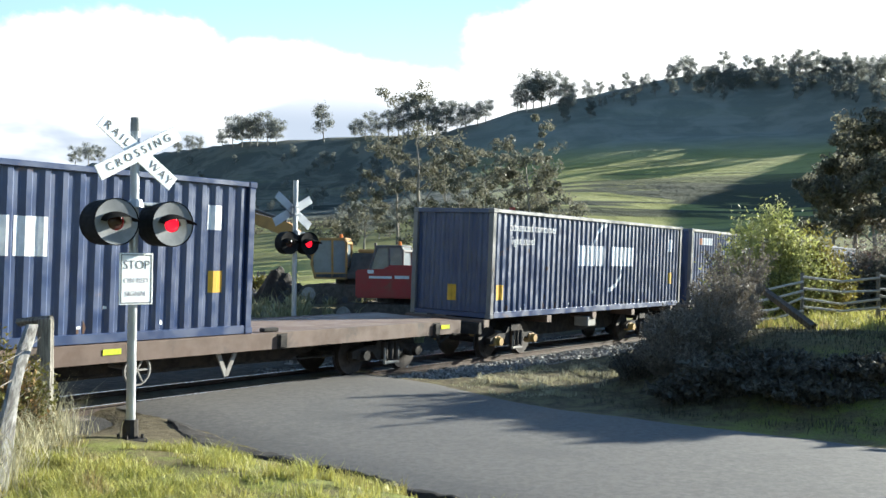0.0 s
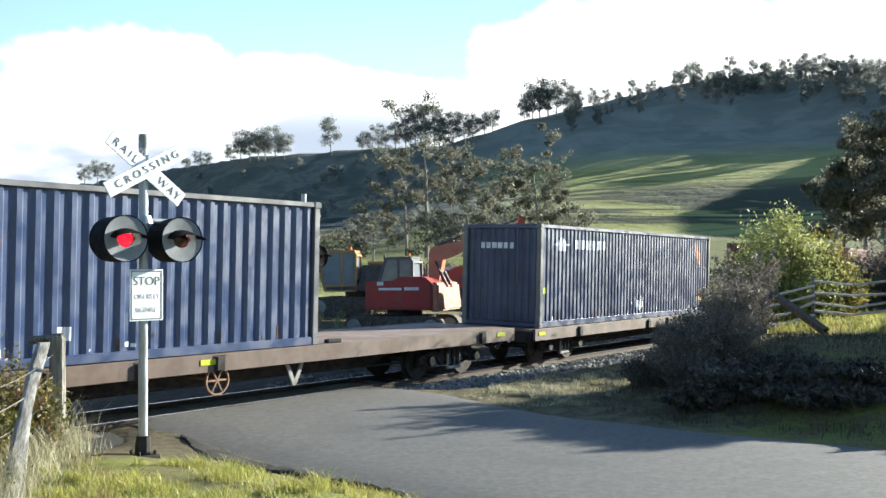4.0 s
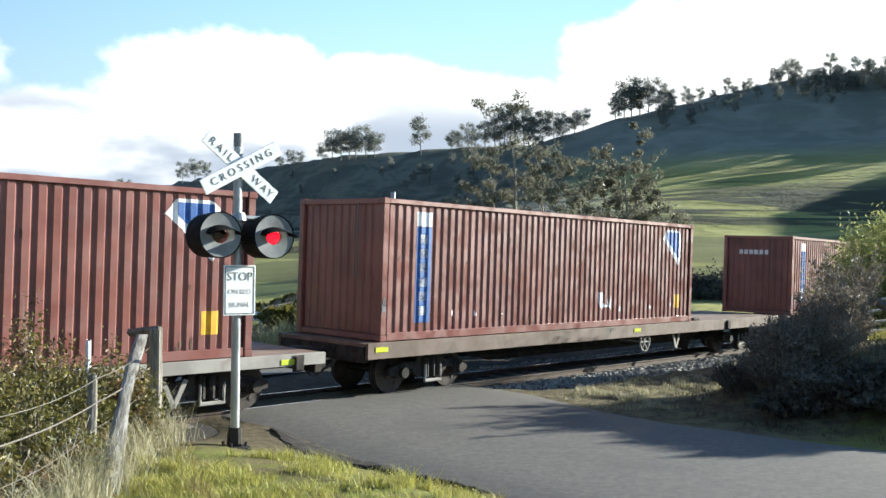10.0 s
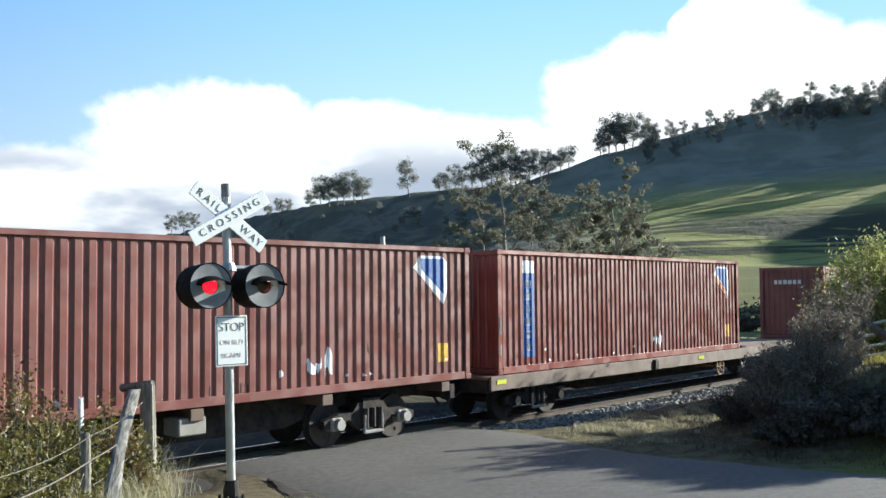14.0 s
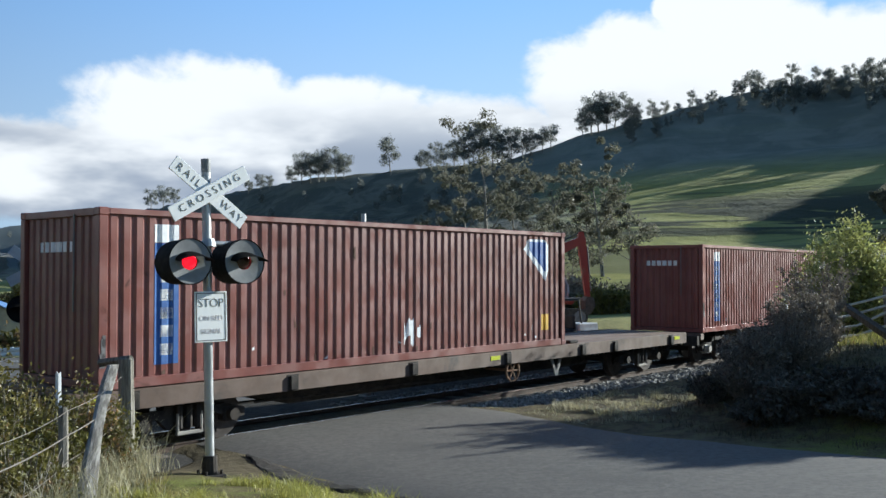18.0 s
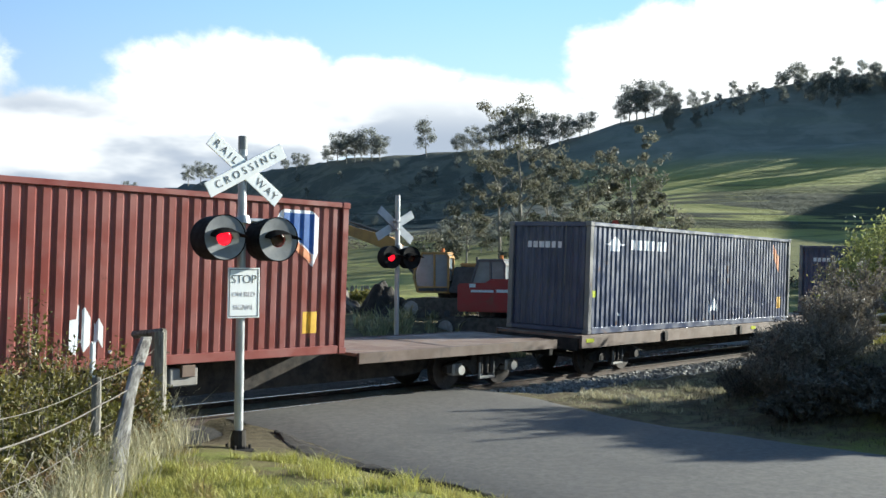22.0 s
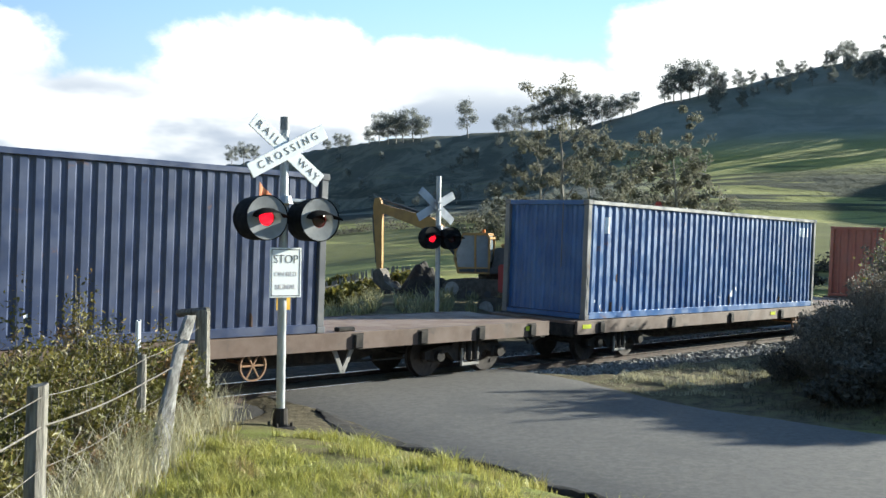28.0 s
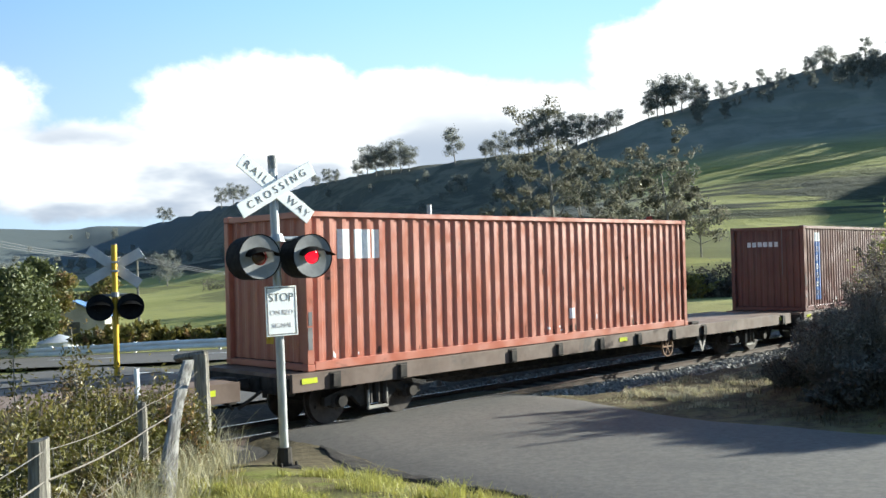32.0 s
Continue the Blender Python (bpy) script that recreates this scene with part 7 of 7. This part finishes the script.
for i, (az, d, rx, hi) in enumerate(((-2.2, 64, 2.2, 1.7), (0.2, 60, 2.4, 1.9), (2.2, 66, 2.6, 2.3), (4.0, 60, 2.2, 2.0), (5.8, 64, 2.6, 2.4), (7.6, 60, 2.4, 1.8), (1.2, 74, 3.0, 2.6), (4.9, 76, 3.0, 2.8))):
    bush("brush", "grey-brown scrub behind the works", az, d, rx, 1.4, hi, 2600, 0.12, (LEAF_GUM, LEAF_GREY, LEAF_OLIVE)[i % 3], 160 + i, 90)

# low scrub lines across the fields
def hedge_row(az0, az1, d, high, seed, mat):
    q = np.random.RandomState(seed)
    pts = []
    c = thing("hedgerow", "low dark hedgerow across the pasture", "hedge", "hedgerows", pose(*grounded((az0 + az1) / 2, d)))
    mx, my, mz = grounded((az0 + az1) / 2, d)
    for az in np.arange(az0, az1, 34 / d):
        if noise.noise(Vector((az * 0.9, seed, 0))) < -0.22:
            continue
        x, y, z = grounded(az, d * (1 + 0.03 * noise.noise(Vector((az * 0.5, seed, 4)))))
        h = high * (0.5 + q.rand())
        n = 64
        o = q.normal(size=(n, 3)) * (0.5, 0.5, 0.24 * h)
        pts.append(np.array((x - mx, y - my, z - mz + 0.4 * h)) + o)
    v, f = leaf_cloud(np.concatenate(pts), 0.17, seed, 2.0)
    mesh_from("foliage", v, f, mat, c)


hedge_row(-20, -2, 200, 2.2, 4, LEAF_GREY)
hedge_row(6, 17, 84, 1.3, 5, LEAF_DARK)


def bramble(az, d, rx, ry, high, count, seed, brown=False):
    return bush("bramble", "tangled bramble with green and browning leaves", az, d, rx, ry, high, int(count * 1.6), 0.026, LEAF_RUST if brown else LEAF_BRAMBLE, seed, 170 if rx > 0.35 else 16, TWIG, -0.05, "bramble", 0.4)


bramble(-23.0, 12.8, 0.75, 0.6, 1.25, 7140, 71)
bramble(-26.0, 12.0, 0.95, 0.8, 1.25, 8840, 72)
bramble(-29.2, 11.0, 0.95, 0.9, 1.15, 8840, 73)
bramble(-32.5, 10.0, 0.9, 0.9, 1.1, 6120, 74)
bramble(-26.3, 9.8, 0.6, 0.6, 0.85, 5780, 75)
bramble(-30.2, 8.6, 0.6, 0.6, 0.75, 5780, 76)
bramble(-21.4, 13.9, 0.42, 0.42, 1.15, 3230, 77)
bramble(-27.2, 12.6, 0.3, 0.3, 1.85, 1190, 78)
bramble(-30.0, 12.2, 0.3, 0.3, 1.75, 850, 79)
bramble(-33.5, 7.6, 0.6, 0.6, 0.8, 4250, 80)
bramble(-22.2, 12.6, 0.36, 0.3, 1.05, 2200, 81, True)
bramble(-25.0, 10.6, 0.6, 0.5, 0.7, 4200, 82)
bramble(-28.0, 9.6, 0.7, 0.6, 0.8, 5200, 83)


def blades(name, label, spots, size, mat, seed, wide=0.006):
    """Grass blades, each bent once, at the spots given."""
    r = np.random.RandomState(seed)
    n = len(spots)
    p = np.asarray(spots, float)
    tall = np.array([noise.noise(Vector((x * 1.9, y * 1.9, 8))) + 0.6 * noise.noise(Vector((x * 5.0, y * 5.0, 1))) for x, y, _ in p.tolist()])
    h = size * (0.45 + 0.9 * r.rand(n)) * np.clip(0.9 + 1.1 * tall, 0.35, 1.9)
    a = r.rand(n) * 6.283
    lean = h * (0.25 + 0.85 * r.rand(n))
    ca, sa = np.cos(a), np.sin(a)
    w_ = wide * (0.6 + 0.8 * r.rand(n))
    side = np.stack([-sa * w_, ca * w_, 0 * w_], 1)
    mid = p + np.stack([ca * lean * 0.3, sa * lean * 0.3, h * 0.6], 1)
    tip = p + np.stack([ca * lean, sa * lean, h * 0.95], 1)
    v = np.stack([p - side, p + side, mid + side * 0.7, mid - side * 0.7, tip], 1).reshape(-1, 3)
    k = np.arange(n) * 5
    f = [q for i in k.tolist() for q in ((i, i + 1, i + 2, i + 3), (i + 3, i + 2, i + 4))]
    return tagged(mesh_from(name, v, f, mat), label, "grass", kind="stuff")


r = np.random.RandomState(8)
lush, dry, right = [], [], []
while len(lush) < 62000:
    az, d = r.uniform(-32, 6), 4.2 + 10.5 * r.rand() ** 0.8
    x, y = d * math.sin(radians(az)), d * math.cos(radians(az))
    a, n = x * TX + y * TY, -x * TY + y * TX
    if a > 7.35 + 0.12 * noise.noise(Vector((n * 2, 1, 0))) or n > 13.4:
        continue
    tuft = noise.noise(Vector((x * 1.3, y * 1.3, 5))) + 0.5 * noise.noise(Vector((x * 4.5, y * 4.5, 2)))
    bare = 0.6 * rise(9.6, 11.8, n) * rise(3.2, 4.8, a) + 0.42 * rise(4.2, 5.6, a) + 0.3 * rise(6.6, 7.2, a)
    if tuft < -0.12 + bare * 1.1 + r.uniform(-0.2, 0.2):
        continue
    lush.append((x, y, ground_z(x, y) - 0.01))
blades("verge_grass", "bright green tufted verge grass", lush, 0.125, GRASS, 1, 0.0042)
while len(dry) < 3800:
    t = r.rand()
    line = near_post.lerp(strainer, t * 1.02)
    x, y = line.x + r.normal() * 0.2 + 0.05, line.y + r.normal() * 0.3
    dry.append((x, y, ground_z(x, y) - 0.01))
blades("dry_grass", "long pale dry grass along the fence", dry, 0.42, DRY_GRASS, 2, 0.004)
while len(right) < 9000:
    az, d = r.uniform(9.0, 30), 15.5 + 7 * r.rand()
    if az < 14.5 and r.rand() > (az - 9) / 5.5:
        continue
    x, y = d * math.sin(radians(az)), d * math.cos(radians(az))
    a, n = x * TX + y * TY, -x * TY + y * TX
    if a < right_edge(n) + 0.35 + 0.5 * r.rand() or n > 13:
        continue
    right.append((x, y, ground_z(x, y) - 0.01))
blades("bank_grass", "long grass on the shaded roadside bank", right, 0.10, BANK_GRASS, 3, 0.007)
meadow = []
while len(meadow) < 9000:
    az, d = r.uniform(18.5, 31), r.uniform(22.5, 35)
    x, y = d * math.sin(radians(az)), d * math.cos(radians(az))
    meadow.append((x, y, ground_z(x, y) - 0.01))
blades("meadow_grass", "sunlit long grass behind the rail fence", meadow, 0.2, GRASS, 6, 0.011)
track_side = []
while len(track_side) < 4200:
    a, n = r.uniform(13.9, 19.5), r.uniform(11.2, 13.9)
    if noise.noise(Vector((a * 1.7, n * 1.7, 4))) < 0.02:
        continue
    x, y = plan(a, n - 0.8 + CURVE * a * a / 2)
    track_side.append((x, y, ground_z(x, y) - 0.01))
blades("track_side_grass", "sparse yellowed grass beside the ballast", track_side, 0.1, DRY_GRASS, 4, 0.006)
rank = []
while len(rank) < 9000:
    az, d = r.uniform(-15, 1), r.uniform(29, 44)
    if noise.noise(Vector((az * 0.7, d * 0.35, 4))) < 0.02:
        continue
    x, y = d * math.sin(radians(az)), d * math.cos(radians(az))
    rank.append((x, y, ground_z(x, y) - 0.01))
blades("rank_grass", "rank yellowed grass at the edge of the works", rank, 0.34, RANK_GRASS, 5, 0.016)


motions()
